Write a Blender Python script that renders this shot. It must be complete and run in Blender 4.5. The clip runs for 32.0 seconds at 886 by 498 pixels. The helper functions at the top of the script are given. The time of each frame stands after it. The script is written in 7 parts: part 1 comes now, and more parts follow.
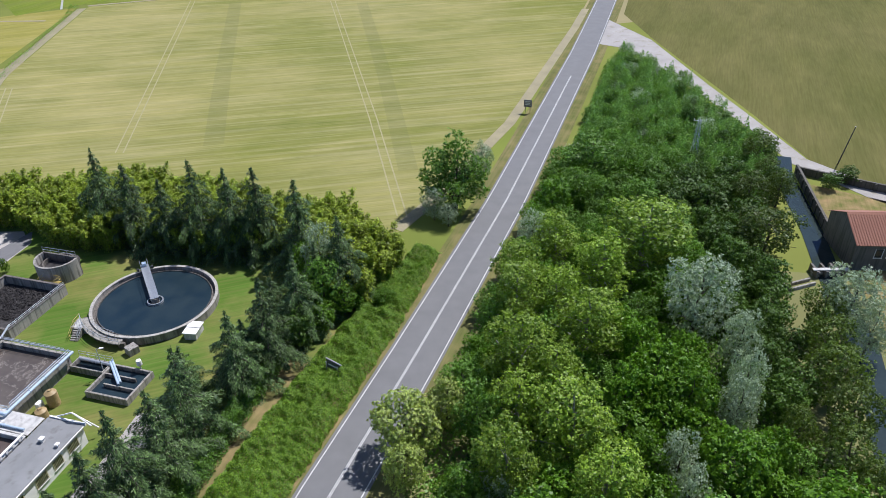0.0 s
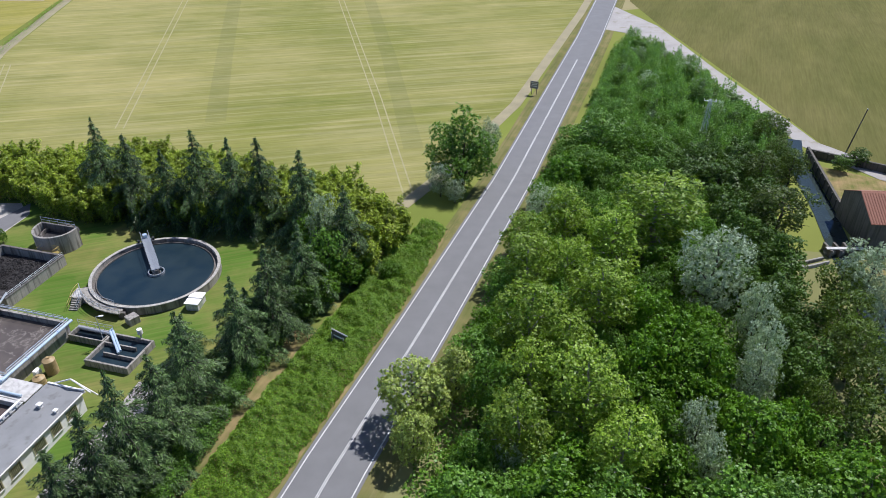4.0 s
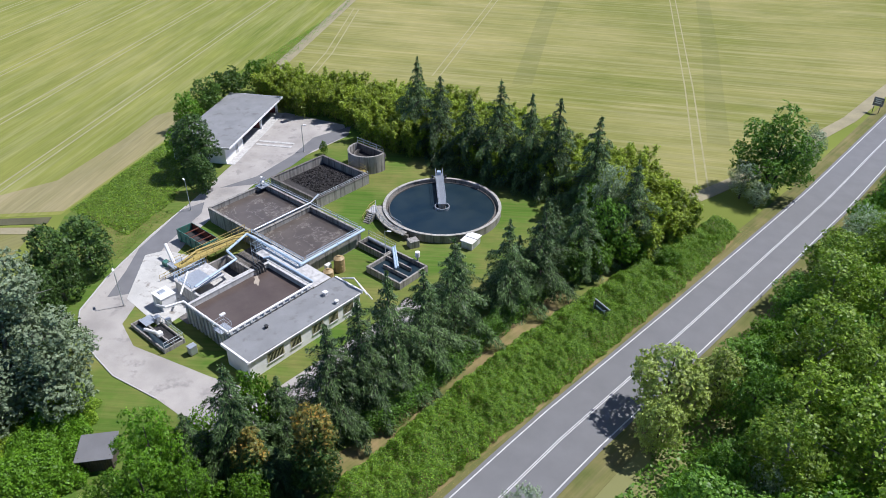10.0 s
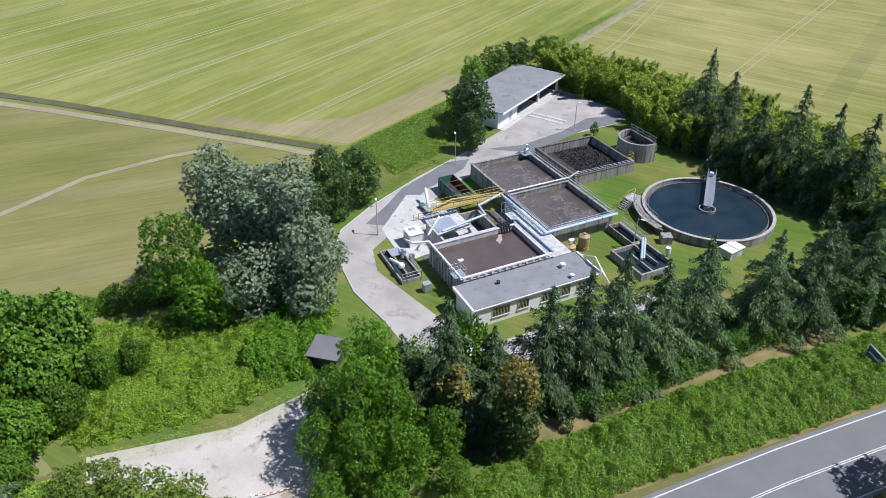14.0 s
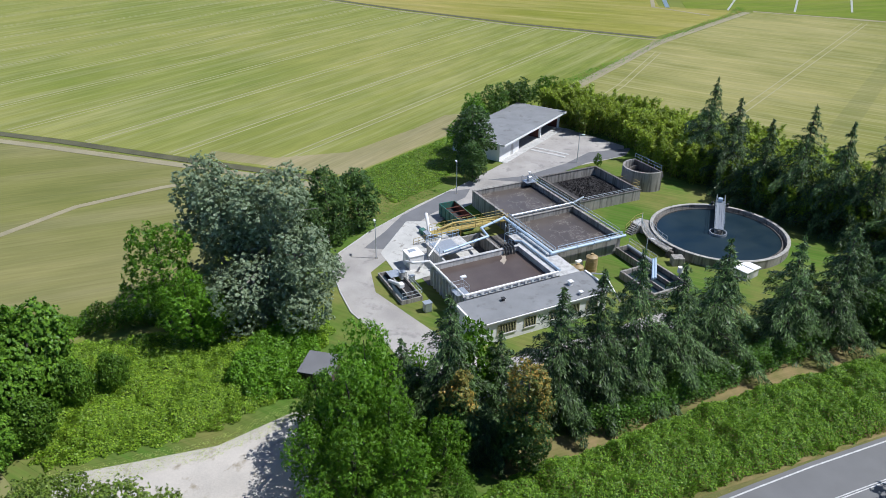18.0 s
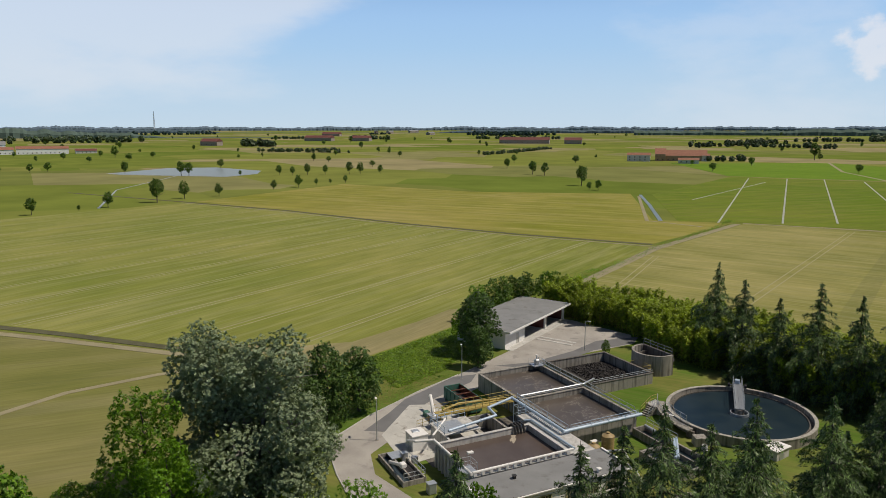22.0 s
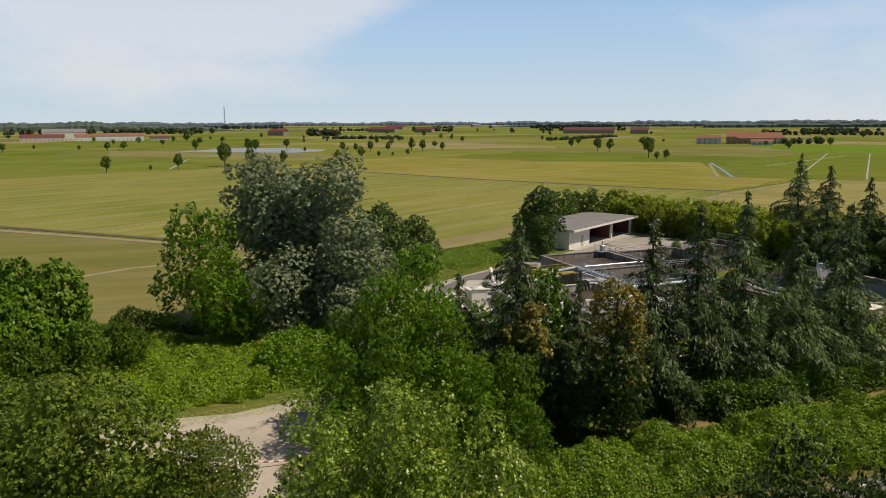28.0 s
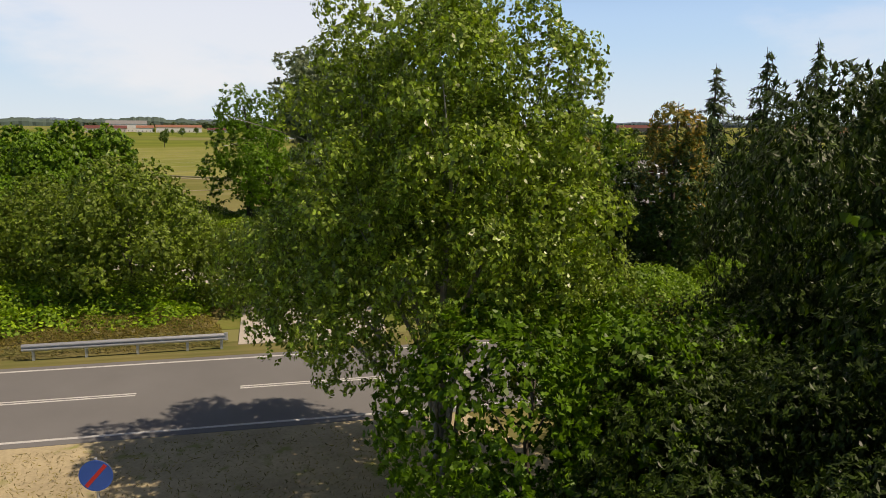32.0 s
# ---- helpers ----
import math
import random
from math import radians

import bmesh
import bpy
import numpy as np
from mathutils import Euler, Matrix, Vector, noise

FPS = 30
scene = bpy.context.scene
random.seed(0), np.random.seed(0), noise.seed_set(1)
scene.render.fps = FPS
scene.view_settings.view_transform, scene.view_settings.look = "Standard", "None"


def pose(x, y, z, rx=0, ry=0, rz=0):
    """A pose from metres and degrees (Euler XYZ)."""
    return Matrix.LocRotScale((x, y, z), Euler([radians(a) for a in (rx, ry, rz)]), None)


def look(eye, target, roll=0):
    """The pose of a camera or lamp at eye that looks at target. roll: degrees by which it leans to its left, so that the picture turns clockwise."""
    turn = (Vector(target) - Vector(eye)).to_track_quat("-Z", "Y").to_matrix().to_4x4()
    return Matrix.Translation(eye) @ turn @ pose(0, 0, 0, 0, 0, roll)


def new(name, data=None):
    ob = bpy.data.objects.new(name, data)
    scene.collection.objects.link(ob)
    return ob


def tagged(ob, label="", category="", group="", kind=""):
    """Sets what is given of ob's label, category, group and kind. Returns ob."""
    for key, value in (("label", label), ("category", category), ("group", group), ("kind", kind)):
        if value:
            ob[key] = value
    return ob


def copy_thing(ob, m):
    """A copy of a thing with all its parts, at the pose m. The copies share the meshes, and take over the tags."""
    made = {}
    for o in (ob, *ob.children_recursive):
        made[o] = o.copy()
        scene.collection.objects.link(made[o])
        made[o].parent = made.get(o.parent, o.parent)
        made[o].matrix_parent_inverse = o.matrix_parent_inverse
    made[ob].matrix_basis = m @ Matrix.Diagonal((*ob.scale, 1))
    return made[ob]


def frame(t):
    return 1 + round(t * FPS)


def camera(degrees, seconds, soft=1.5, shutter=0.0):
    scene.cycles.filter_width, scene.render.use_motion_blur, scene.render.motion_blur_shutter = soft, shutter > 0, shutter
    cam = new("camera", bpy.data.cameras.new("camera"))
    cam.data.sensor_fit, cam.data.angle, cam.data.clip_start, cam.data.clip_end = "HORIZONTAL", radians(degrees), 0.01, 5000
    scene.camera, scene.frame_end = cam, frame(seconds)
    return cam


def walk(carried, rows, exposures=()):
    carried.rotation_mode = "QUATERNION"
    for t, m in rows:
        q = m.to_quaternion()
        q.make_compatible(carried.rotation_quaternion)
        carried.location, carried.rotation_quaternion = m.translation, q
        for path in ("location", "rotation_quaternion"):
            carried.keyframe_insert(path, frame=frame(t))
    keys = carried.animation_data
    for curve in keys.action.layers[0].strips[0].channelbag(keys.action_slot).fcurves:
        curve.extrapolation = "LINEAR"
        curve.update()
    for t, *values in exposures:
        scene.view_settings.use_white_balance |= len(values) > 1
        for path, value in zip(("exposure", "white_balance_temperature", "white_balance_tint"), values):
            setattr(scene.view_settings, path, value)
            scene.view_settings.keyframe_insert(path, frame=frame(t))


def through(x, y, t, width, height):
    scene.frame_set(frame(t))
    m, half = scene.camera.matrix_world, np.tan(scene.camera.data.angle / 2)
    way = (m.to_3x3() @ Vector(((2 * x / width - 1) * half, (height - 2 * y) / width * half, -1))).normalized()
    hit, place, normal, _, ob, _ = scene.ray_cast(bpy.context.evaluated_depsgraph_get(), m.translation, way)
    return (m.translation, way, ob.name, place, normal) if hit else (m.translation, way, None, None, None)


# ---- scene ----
cam = camera(64.2, 32.0, soft=0.4)
PATH = [
    (0, (1.984, 2.016, 65.083), (1.959, 3.706, 64.015), -0.9),
    (0.5, (1.878, 2.037, 64.392), (1.853, 3.726, 63.322), -0.8),
    (1, (1.897, 2.046, 63.721), (1.872, 3.734, 62.649), -0.7),
    (1.5, (1.897, 1.986, 63.264), (1.871, 3.674, 62.191), -0.7),
    (2, (1.789, 2.055, 62.979), (1.766, 3.741, 61.904), -0.7),
    (2.5, (1.686, 1.953, 62.478), (1.663, 3.639, 61.403), -0.5),
    (3, (1.285, 1.89, 61.955), (1.267, 3.576, 60.88), -0.3),
    (3.5, (0.814, 1.971, 61.36), (0.799, 3.657, 60.285), -0.1),
    (5.5, (-1.545, 1.363, 60.22), (-1.569, 3.046, 59.14), -0.1),
    (6, (-2.087, 1.261, 59.891), (-2.16, 2.94, 58.808), -0.1),
    (6.5, (-2.163, 1.068, 59.28), (-2.303, 2.744, 58.197), 0.1),
    (7, (-2.141, 0.913, 58.952), (-2.355, 2.58, 57.869), 0.0),
    (7.5, (-2.409, 0.869, 58.5), (-2.696, 2.525, 57.415), 0.3),
    (8, (-2.621, 0.774, 58.185), (-2.982, 2.414, 57.098), 0.4),
    (8.5, (-2.801, 0.753, 57.766), (-3.24, 2.373, 56.678), 0.6),
    (9, (-2.758, 0.806, 57.305), (-3.287, 2.398, 56.216), 0.6),
    (9.5, (-2.565, 0.669, 56.849), (-3.183, 2.228, 55.76), 0.7),
    (10, (-2.5, 0.552, 56.469), (-3.202, 2.075, 55.379), 0.7),
    (10.5, (-2.656, 0.565, 55.822), (-3.44, 2.047, 54.732), 0.7),
    (11, (-2.663, 0.436, 55.483), (-3.525, 1.872, 54.39), 0.9),
    (11.5, (-2.638, 0.304, 54.789), (-3.579, 1.691, 53.696), 0.8),
    (12, (-2.621, 0.227, 54.262), (-3.635, 1.561, 53.168), 0.8),
    (12.5, (-2.532, 0.261, 53.767), (-3.609, 1.542, 52.672), 0.8),
    (13, (-2.452, 0.374, 53.392), (-3.594, 1.595, 52.294), 0.8),
    (13.5, (-2.372, 0.302, 52.763), (-3.579, 1.461, 51.668), 0.8),
    (14, (-2.062, 0.478, 52.331), (-3.311, 1.591, 51.235), 0.8),
    (14.5, (-2.044, 0.536, 51.601), (-3.294, 1.647, 50.504), 0.7),
    (16.5, (-2.211, 0.457, 46.232), (-3.463, 1.572, 45.142), 0.7),
    (17, (-1.96, 0.49, 45.461), (-3.217, 1.601, 44.372), 0.5),
    (17.5, (-1.81, 0.433, 45.195), (-3.064, 1.541, 44.101), 0.5),
    (18, (-2.271, 0.627, 44.768), (-3.598, 1.804, 43.843), 0.5),
    (18.5, (-2.497, 0.71, 44.696), (-3.901, 1.954, 44.001), 0.4),
    (19, (-2.596, 0.934, 44.194), (-4.058, 2.225, 43.748), 0.3),
    (19.5, (-2.332, 0.689, 43.18), (-3.811, 1.994, 42.847), 0.2),
    (20, (-2.318, 0.72, 42.45), (-3.797, 2.024, 42.116), 0.1),
    (20.5, (-2.294, 0.758, 41.68), (-3.773, 2.061, 41.346), 0.0),
    (21, (-2.336, 0.776, 40.75), (-3.819, 2.075, 40.416), 0.0),
    (21.5, (-2.45, 0.872, 39.652), (-3.935, 2.169, 39.32), -0.0),
    (22, (-2.315, 0.767, 38.302), (-3.802, 2.063, 37.968), -0.0),
    (22.5, (-2.45, 0.85, 36.832), (-3.937, 2.145, 36.499), -0.0),
    (23, (-2.469, 0.824, 35.421), (-3.957, 2.118, 35.087), -0.1),
    (23.5, (-2.49, 0.808, 33.948), (-3.978, 2.102, 33.614), -0.1),
    (24, (-2.593, 0.954, 32.481), (-4.085, 2.242, 32.145), -0.1),
    (24.5, (-2.624, 1.024, 30.865), (-4.128, 2.299, 30.529), -0.1),
    (25, (-2.737, 1.137, 29.349), (-4.254, 2.396, 29.012), -0.2),
    (25.5, (-2.91, 1.31, 27.771), (-4.44, 2.553, 27.433), -0.1),
    (27.5, (-2.748, 1.356, 21.882), (-4.328, 2.536, 21.544), -0.2),
    (28, (-2.47, 1.0, 20.65), (-4.064, 2.159, 20.31), -0.2),
    (28.5, (-2.535, 1.08, 19.19), (-4.139, 2.226, 18.85), -0.2),
    (29, (-2.592, 1.084, 17.746), (-4.199, 2.226, 17.408), -0.2),
    (29.5, (-2.529, 1.0, 16.407), (-4.139, 2.137, 16.067), -0.1),
    (30, (-2.524, 0.967, 15.039), (-4.139, 2.096, 14.698), -0.2),
    (30.5, (-2.475, 0.98, 13.684), (-4.103, 2.089, 13.341), -0.3),
    (31, (-2.425, 1.002, 12.293), (-4.066, 2.093, 11.948), -0.3),
    (31.5, (-2.38, 1.013, 10.899), (-4.035, 2.082, 10.555), -0.3),
    (32, (-2.23, 0.988, 9.537), (-3.901, 2.033, 9.201), 0.3),
]
EXPOSURES = [(0.0, 0.20, 5700, 17), (14.0, 0.20, 5600, 17), (16.5, 0.10, 5500, 14), (18.2, 0.06, 5600, 13), (19.0, -0.10, 5700, 12), (20.0, -0.30, 6400, 12), (21.0, -0.48, 6800, 12), (23.0, -0.60, 7000, 13), (28.0, -0.56, 7700, 15), (30.0, -0.46, 7900, 16), (32.0, -0.34, 8050, 18)]
walk(cam, [(t, look(eye, target, roll)) for t, eye, target, roll in PATH], EXPOSURES)
# ---- world, sun and exposure ----
SUN_AZ = math.atan2(0.70, 0.72)          # the sun stands over +x +y
SUN_EL = radians(57)
world = bpy.data.worlds.new("sky")
scene.world = world
world.use_nodes = True
wn, wl = world.node_tree.nodes, world.node_tree.links
wn.clear()
sky = wn.new("ShaderNodeTexSky")
sky.sky_type, sky.sun_disc = "NISHITA", False
sky.sun_elevation, sky.sun_rotation = SUN_EL, math.pi / 2 - SUN_AZ
sky.air_density, sky.dust_density, sky.ozone_density = 1.0, 0.2, 1.8
wbg = wn.new("ShaderNodeBackground")
wbg.inputs["Strength"].default_value = 0.132
wout = wn.new("ShaderNodeOutputWorld")
# a thin veil of cloud and low cumulus, drawn on the sky by direction
tc = wn.new("ShaderNodeTexCoord")


def cloud(toward, near, far, scale, stretch, lo, hi, colour, amount, below):
    """Cloud round one direction of the sky, broken up by noise."""
    dp = wn.new("ShaderNodeVectorMath")
    dp.operation = "DOT_PRODUCT"
    dp.inputs[1].default_value = Vector(toward).normalized()
    wl.new(tc.outputs["Generated"], dp.inputs[0])
    mr = wn.new("ShaderNodeMapRange")
    mr.interpolation_type = "SMOOTHSTEP"
    mr.inputs["From Min"].default_value, mr.inputs["From Max"].default_value = math.cos(radians(far)), math.cos(radians(near))
    mr.inputs["To Max"].default_value = 0.5
    wl.new(dp.outputs["Value"], mr.inputs["Value"])
    mp = wn.new("ShaderNodeMapping")
    mp.inputs["Scale"].default_value = stretch
    cn = wn.new("ShaderNodeTexNoise")
    cn.inputs["Scale"].default_value, cn.inputs["Detail"].default_value, cn.inputs["Roughness"].default_value = scale, 8.0, 0.55
    wl.new(tc.outputs["Generated"], mp.inputs["Vector"])
    wl.new(mp.outputs["Vector"], cn.inputs["Vector"])
    md = wn.new("ShaderNodeMath")
    md.operation = "ADD"
    wl.new(mr.outputs["Result"], md.inputs[0])
    wl.new(cn.outputs["Fac"], md.inputs[1])
    rg = wn.new("ShaderNodeMapRange")
    rg.interpolation_type = "SMOOTHSTEP"
    rg.inputs["From Min"].default_value, rg.inputs["From Max"].default_value, rg.inputs["To Max"].default_value = lo, hi, amount
    wl.new(md.outputs[0], rg.inputs["Value"])
    mx = wn.new("ShaderNodeMixRGB")
    mx.inputs["Color2"].default_value = (*colour, 1)
    wl.new(rg.outputs["Result"], mx.inputs["Fac"])
    wl.new(below, mx.inputs["Color1"])
    return mx.outputs["Color"]


tint = wn.new("ShaderNodeMixRGB")
tint.blend_type = "MULTIPLY"
tint.inputs["Fac"].default_value = 1.0
tint.inputs["Color2"].default_value = (0.21, 0.27, 0.37, 1)
wl.new(sky.outputs["Color"], tint.inputs["Color1"])
# bright summer haze low in the sky, all round the horizon
sx = wn.new("ShaderNodeSeparateXYZ")
wl.new(tc.outputs["Generated"], sx.inputs["Vector"])
hz = wn.new("ShaderNodeValToRGB")
stops = ((0.0, (0.66, 0.86, 1.0)), (0.05, (0.58, 0.82, 1.02)), (0.11, (0.46, 0.75, 1.05)), (0.2, (0.36, 0.65, 1.06)))
while len(hz.color_ramp.elements) < len(stops):
    hz.color_ramp.elements.new(0.5)
for el, (p, c) in zip(hz.color_ramp.elements, stops):
    el.position, el.color = p, (*c, 1)
wl.new(sx.outputs["Z"], hz.inputs["Fac"])
gain = wn.new("ShaderNodeMixRGB")
gain.blend_type = "MULTIPLY"
gain.inputs["Fac"].default_value = 1.0
gain.inputs["Color2"].default_value = (9.3, 9.4, 9.9, 1)
wl.new(hz.outputs["Color"], gain.inputs["Color1"])
thin = wn.new("ShaderNodeMapRange")
thin.interpolation_type = "SMOOTHSTEP"
thin.inputs["From Min"].default_value, thin.inputs["From Max"].default_value = 0.14, 0.34
thin.inputs["To Min"].default_value, thin.inputs["To Max"].default_value = 0.95, 0.0
wl.new(sx.outputs["Z"], thin.inputs["Value"])
hazed = wn.new("ShaderNodeMixRGB")
wl.new(thin.outputs["Result"], hazed.inputs["Fac"])
wl.new(tint.outputs["Color"], hazed.inputs["Color1"])
wl.new(gain.outputs["Color"], hazed.inputs["Color2"])
up = hazed.outputs["Color"]
up = cloud((-0.822, 0.228, 0.522), 22, 34, 2.2, (1, 1, 3.0), 0.66, 0.90, (8.4, 9.1, 10.0), 0.55, up)
up = cloud((-0.42, 0.90, 0.075), 0, 16, 7.0, (1, 1, 2.6), 0.80, 1.12, (9.3, 9.6, 10.3), 0.2, up)
up = cloud((-0.315, 0.94, 0.10), 0, 3.6, 26.0, (1, 1, 1.3), 0.84, 1.08, (9.6, 9.7, 10.2), 0.55, up)
wl.new(up, wbg.inputs["Color"])
wl.new(wbg.outputs["Background"], wout.inputs["Surface"])

sun = new("sun", bpy.data.lights.new("sun", "SUN"))
sun.data.energy, sun.data.angle, sun.data.color = 5.0, radians(0.55), (1.0, 0.94, 0.83)
sun.matrix_world = look((0, 0, 0), (-math.cos(SUN_AZ) * math.cos(SUN_EL), -math.sin(SUN_AZ) * math.cos(SUN_EL), -math.sin(SUN_EL)))

# ---- materials ----
def shader(name, rough=0.8, metal=0.0):
    m = bpy.data.materials.new(name)
    m.use_nodes = True
    nt = m.node_tree
    b = nt.nodes["Principled BSDF"]
    b.inputs["Roughness"].default_value, b.inputs["Metallic"].default_value = rough, metal
    return m, nt, b


def noise_tex(nt, scale, detail=4.0, rough=0.55, stretch=None, turn=0.0):
    co = nt.nodes.new("ShaderNodeTexCoord")
    n = nt.nodes.new("ShaderNodeTexNoise")
    n.inputs["Scale"].default_value, n.inputs["Detail"].default_value, n.inputs["Roughness"].default_value = scale, detail, rough
    src = co.outputs["Object"]
    if stretch:
        mp2 = nt.nodes.new("ShaderNodeMapping")
        mp2.vector_type = "TEXTURE"
        mp2.inputs["Rotation"].default_value = (0, 0, radians(turn))
        mp2.inputs["Scale"].default_value = stretch
        nt.links.new(src, mp2.inputs["Vector"])
        src = mp2.outputs["Vector"]
    nt.links.new(src, n.inputs["Vector"])
    return n.outputs["Fac"]


def ramp(nt, fac, stops):
    r = nt.nodes.new("ShaderNodeValToRGB")
    e = r.color_ramp.elements
    while len(e) < len(stops):
        e.new(0.5)
    for el, (p, c) in zip(e, stops):
        el.position, el.color = p, (*c, 1)
    nt.links.new(fac, r.inputs["Fac"])
    return r.outputs["Color"]


def mixc(nt, fac, a, b, mode="MIX"):
    x = nt.nodes.new("ShaderNodeMixRGB")
    x.blend_type = mode
    for sock, v in ((x.inputs["Fac"], fac), (x.inputs["Color1"], a), (x.inputs["Color2"], b)):
        if hasattr(v, "is_linked"):
            nt.links.new(v, sock)
        elif isinstance(v, (int, float)):
            sock.default_value = v
        else:
            sock.default_value = (*v, 1)
    return x.outputs["Color"]


def bump(nt, b, fac, strength=0.4, dist=0.02):
    n = nt.nodes.new("ShaderNodeBump")
    n.inputs["Strength"].default_value, n.inputs["Distance"].default_value = strength, dist
    nt.links.new(fac, n.inputs["Height"])
    nt.links.new(n.outputs["Normal"], b.inputs["Normal"])


def plain(name, c, rough=0.7, metal=0.0, var=0.25, scale=3.0, grain=40.0, relief=0.15, spot=None):
    """A surface with broad stains and fine grain."""
    m, nt, b = shader(name, rough, metal)
    dark = tuple(v * (1 - var) for v in c)
    lite = tuple(min(1, v * (1 + var * 0.6)) for v in c)
    broad = noise_tex(nt, scale, 5)
    col = ramp(nt, broad, ((0.3, dark), (0.7, lite)))
    fine = noise_tex(nt, grain, 3)
    col = mixc(nt, 0.35, col, ramp(nt, fine, ((0.3, dark), (0.7, lite))))
    if spot:
        col = mixc(nt, ramp(nt, noise_tex(nt, scale * 1.7, 6, 0.65), ((0.56, (0, 0, 0)), (0.66, (1, 1, 1)))), col, spot)
    nt.links.new(col, b.inputs["Base Color"])
    bump(nt, b, fine, relief)
    return m


def streaked(name, c, streak, amount=0.7, rough=0.85):
    """Weathered concrete with run-off streaks down its faces."""
    m, nt, b = shader(name, rough)
    base = ramp(nt, noise_tex(nt, 0.8, 6), ((0.3, tuple(v * 0.75 for v in c)), (0.7, c)))
    runs = noise_tex(nt, 1.0, 5, 0.6, stretch=(0.45, 0.45, 6.0))
    fac = ramp(nt, runs, ((0.46, (0, 0, 0)), (0.64, (amount, amount, amount))))
    col = mixc(nt, fac, base, streak)
    fine = noise_tex(nt, 30, 3)
    nt.links.new(col, b.inputs["Base Color"])
    bump(nt, b, fine, 0.25)
    return m


def foliage(name, c, var=0.35, hue=(1.15, 1.12, 0.7), through=0.3, rough=0.45, gloss=0.3):
    """Leaves: each with its own tone, light passing through."""
    m, nt, b = shader(name, rough)
    g = nt.nodes.new("ShaderNodeNewGeometry")
    oi = nt.nodes.new("ShaderNodeObjectInfo")
    col = ramp(nt, g.outputs["Random Per Island"], ((0.0, tuple(v * (1 - var) for v in c)), (0.6, c), (1.0, tuple(v * h * (1 + 0.5 * var) for v, h in zip(c, hue)))))
    hs = nt.nodes.new("ShaderNodeHueSaturation")
    mr = nt.nodes.new("ShaderNodeMapRange")
    mr.inputs["To Min"].default_value, mr.inputs["To Max"].default_value = 0.78, 1.2
    nt.links.new(oi.outputs["Random"], mr.inputs["Value"])
    nt.links.new(mr.outputs["Result"], hs.inputs["Value"])
    nt.links.new(col, hs.inputs["Color"])
    nt.links.new(hs.outputs["Color"], b.inputs["Base Color"])
    b.inputs["Specular IOR Level"].default_value = gloss
    tr = nt.nodes.new("ShaderNodeBsdfTranslucent")
    lit = mixc(nt, 1.0, hs.outputs["Color"], (1.2, 1.28, 0.5), "MULTIPLY")
    nt.links.new(lit, tr.inputs["Color"])
    mx = nt.nodes.new("ShaderNodeMixShader")
    mx.inputs["Fac"].default_value = through
    nt.links.new(b.outputs["BSDF"], mx.inputs[1])
    nt.links.new(tr.outputs["BSDF"], mx.inputs[2])
    nt.links.new(mx.outputs["Shader"], nt.nodes["Material Output"].inputs["Surface"])
    return m


def field(name, a, b2, turn, rows=2.5, patch=(0.02, 0.3, 0.7), c=None, amount=0.5, water=0.0):
    """Crop land: sowing rows along one bearing, patches of growth and bare soil."""
    m, nt, b = shader(name, 0.95)
    b.inputs["Specular IOR Level"].default_value = 0.02 if not water else 0.2
    big = noise_tex(nt, patch[0], 5)
    col = ramp(nt, big, ((patch[1], a), (patch[2], b2)))
    line = noise_tex(nt, 1.0, 4, 0.6, stretch=(60.0, rows, 1.0), turn=turn)
    if c:
        col = mixc(nt, ramp(nt, line, ((0.45, (0, 0, 0)), (0.68, (amount, amount, amount)))), col, c)
    fine = noise_tex(nt, 1.0, 3, 0.6, stretch=(9.0, 0.5, 1.0), turn=turn)
    col = mixc(nt, 0.25, col, ramp(nt, fine, ((0.3, (0.45, 0.45, 0.45)), (0.75, (1.5, 1.5, 1.5)))), "MULTIPLY")
    mid = noise_tex(nt, 1.0, 5, 0.65, stretch=(26.0, 7.0, 1.0), turn=turn)
    col = mixc(nt, 0.55, col, ramp(nt, mid, ((0.32, (0.70, 0.76, 0.66)), (0.70, (1.26, 1.20, 1.24)))), "MULTIPLY")
    nt.links.new(col, b.inputs["Base Color"])
    bump(nt, b, fine, 0.3, 0.1)
    if water:
        wet = ramp(nt, noise_tex(nt, 0.03, 4, 0.5), ((0.3, (0.35, 0.35, 0.35)), (0.55, (0.9, 0.9, 0.9))))
        nt.links.new(wet, b.inputs["Roughness"])
    return m


GRASS = field("mown_grass", (0.092, 0.165, 0.026), (0.205, 0.205, 0.062), 20, 0.7, (0.10, 0.42, 0.66), (0.24, 0.20, 0.08), 0.3)
DRYGRASS = field("dry_verge", (0.115, 0.135, 0.040), (0.205, 0.180, 0.075), 71, 0.8, (0.3, 0.3, 0.7), (0.25, 0.21, 0.11), 0.45)
DRYSTRIP = field("thin_dry_grass", (0.13, 0.145, 0.04), (0.30, 0.22, 0.11), 71, 0.6, (0.35, 0.35, 0.68), (0.27, 0.22, 0.10), 0.5)
SOIL = plain("dry_soil", (0.44, 0.37, 0.23), 0.95, var=0.35, scale=0.6, grain=9, spot=(0.26, 0.27, 0.09))
GRAVEL = plain("pale_gravel", (0.50, 0.46, 0.40), 0.95, var=0.22, scale=0.25, grain=8, relief=0.5, spot=(0.30, 0.26, 0.19))
ASPHALT = plain("worn_asphalt", (0.168, 0.168, 0.166), 0.85, var=0.14, scale=0.35, grain=22, relief=0.3)
DRIVE = plain("pale_asphalt", (0.40, 0.375, 0.34), 0.9, var=0.32, scale=0.22, grain=14, relief=0.3, spot=(0.27, 0.255, 0.235))
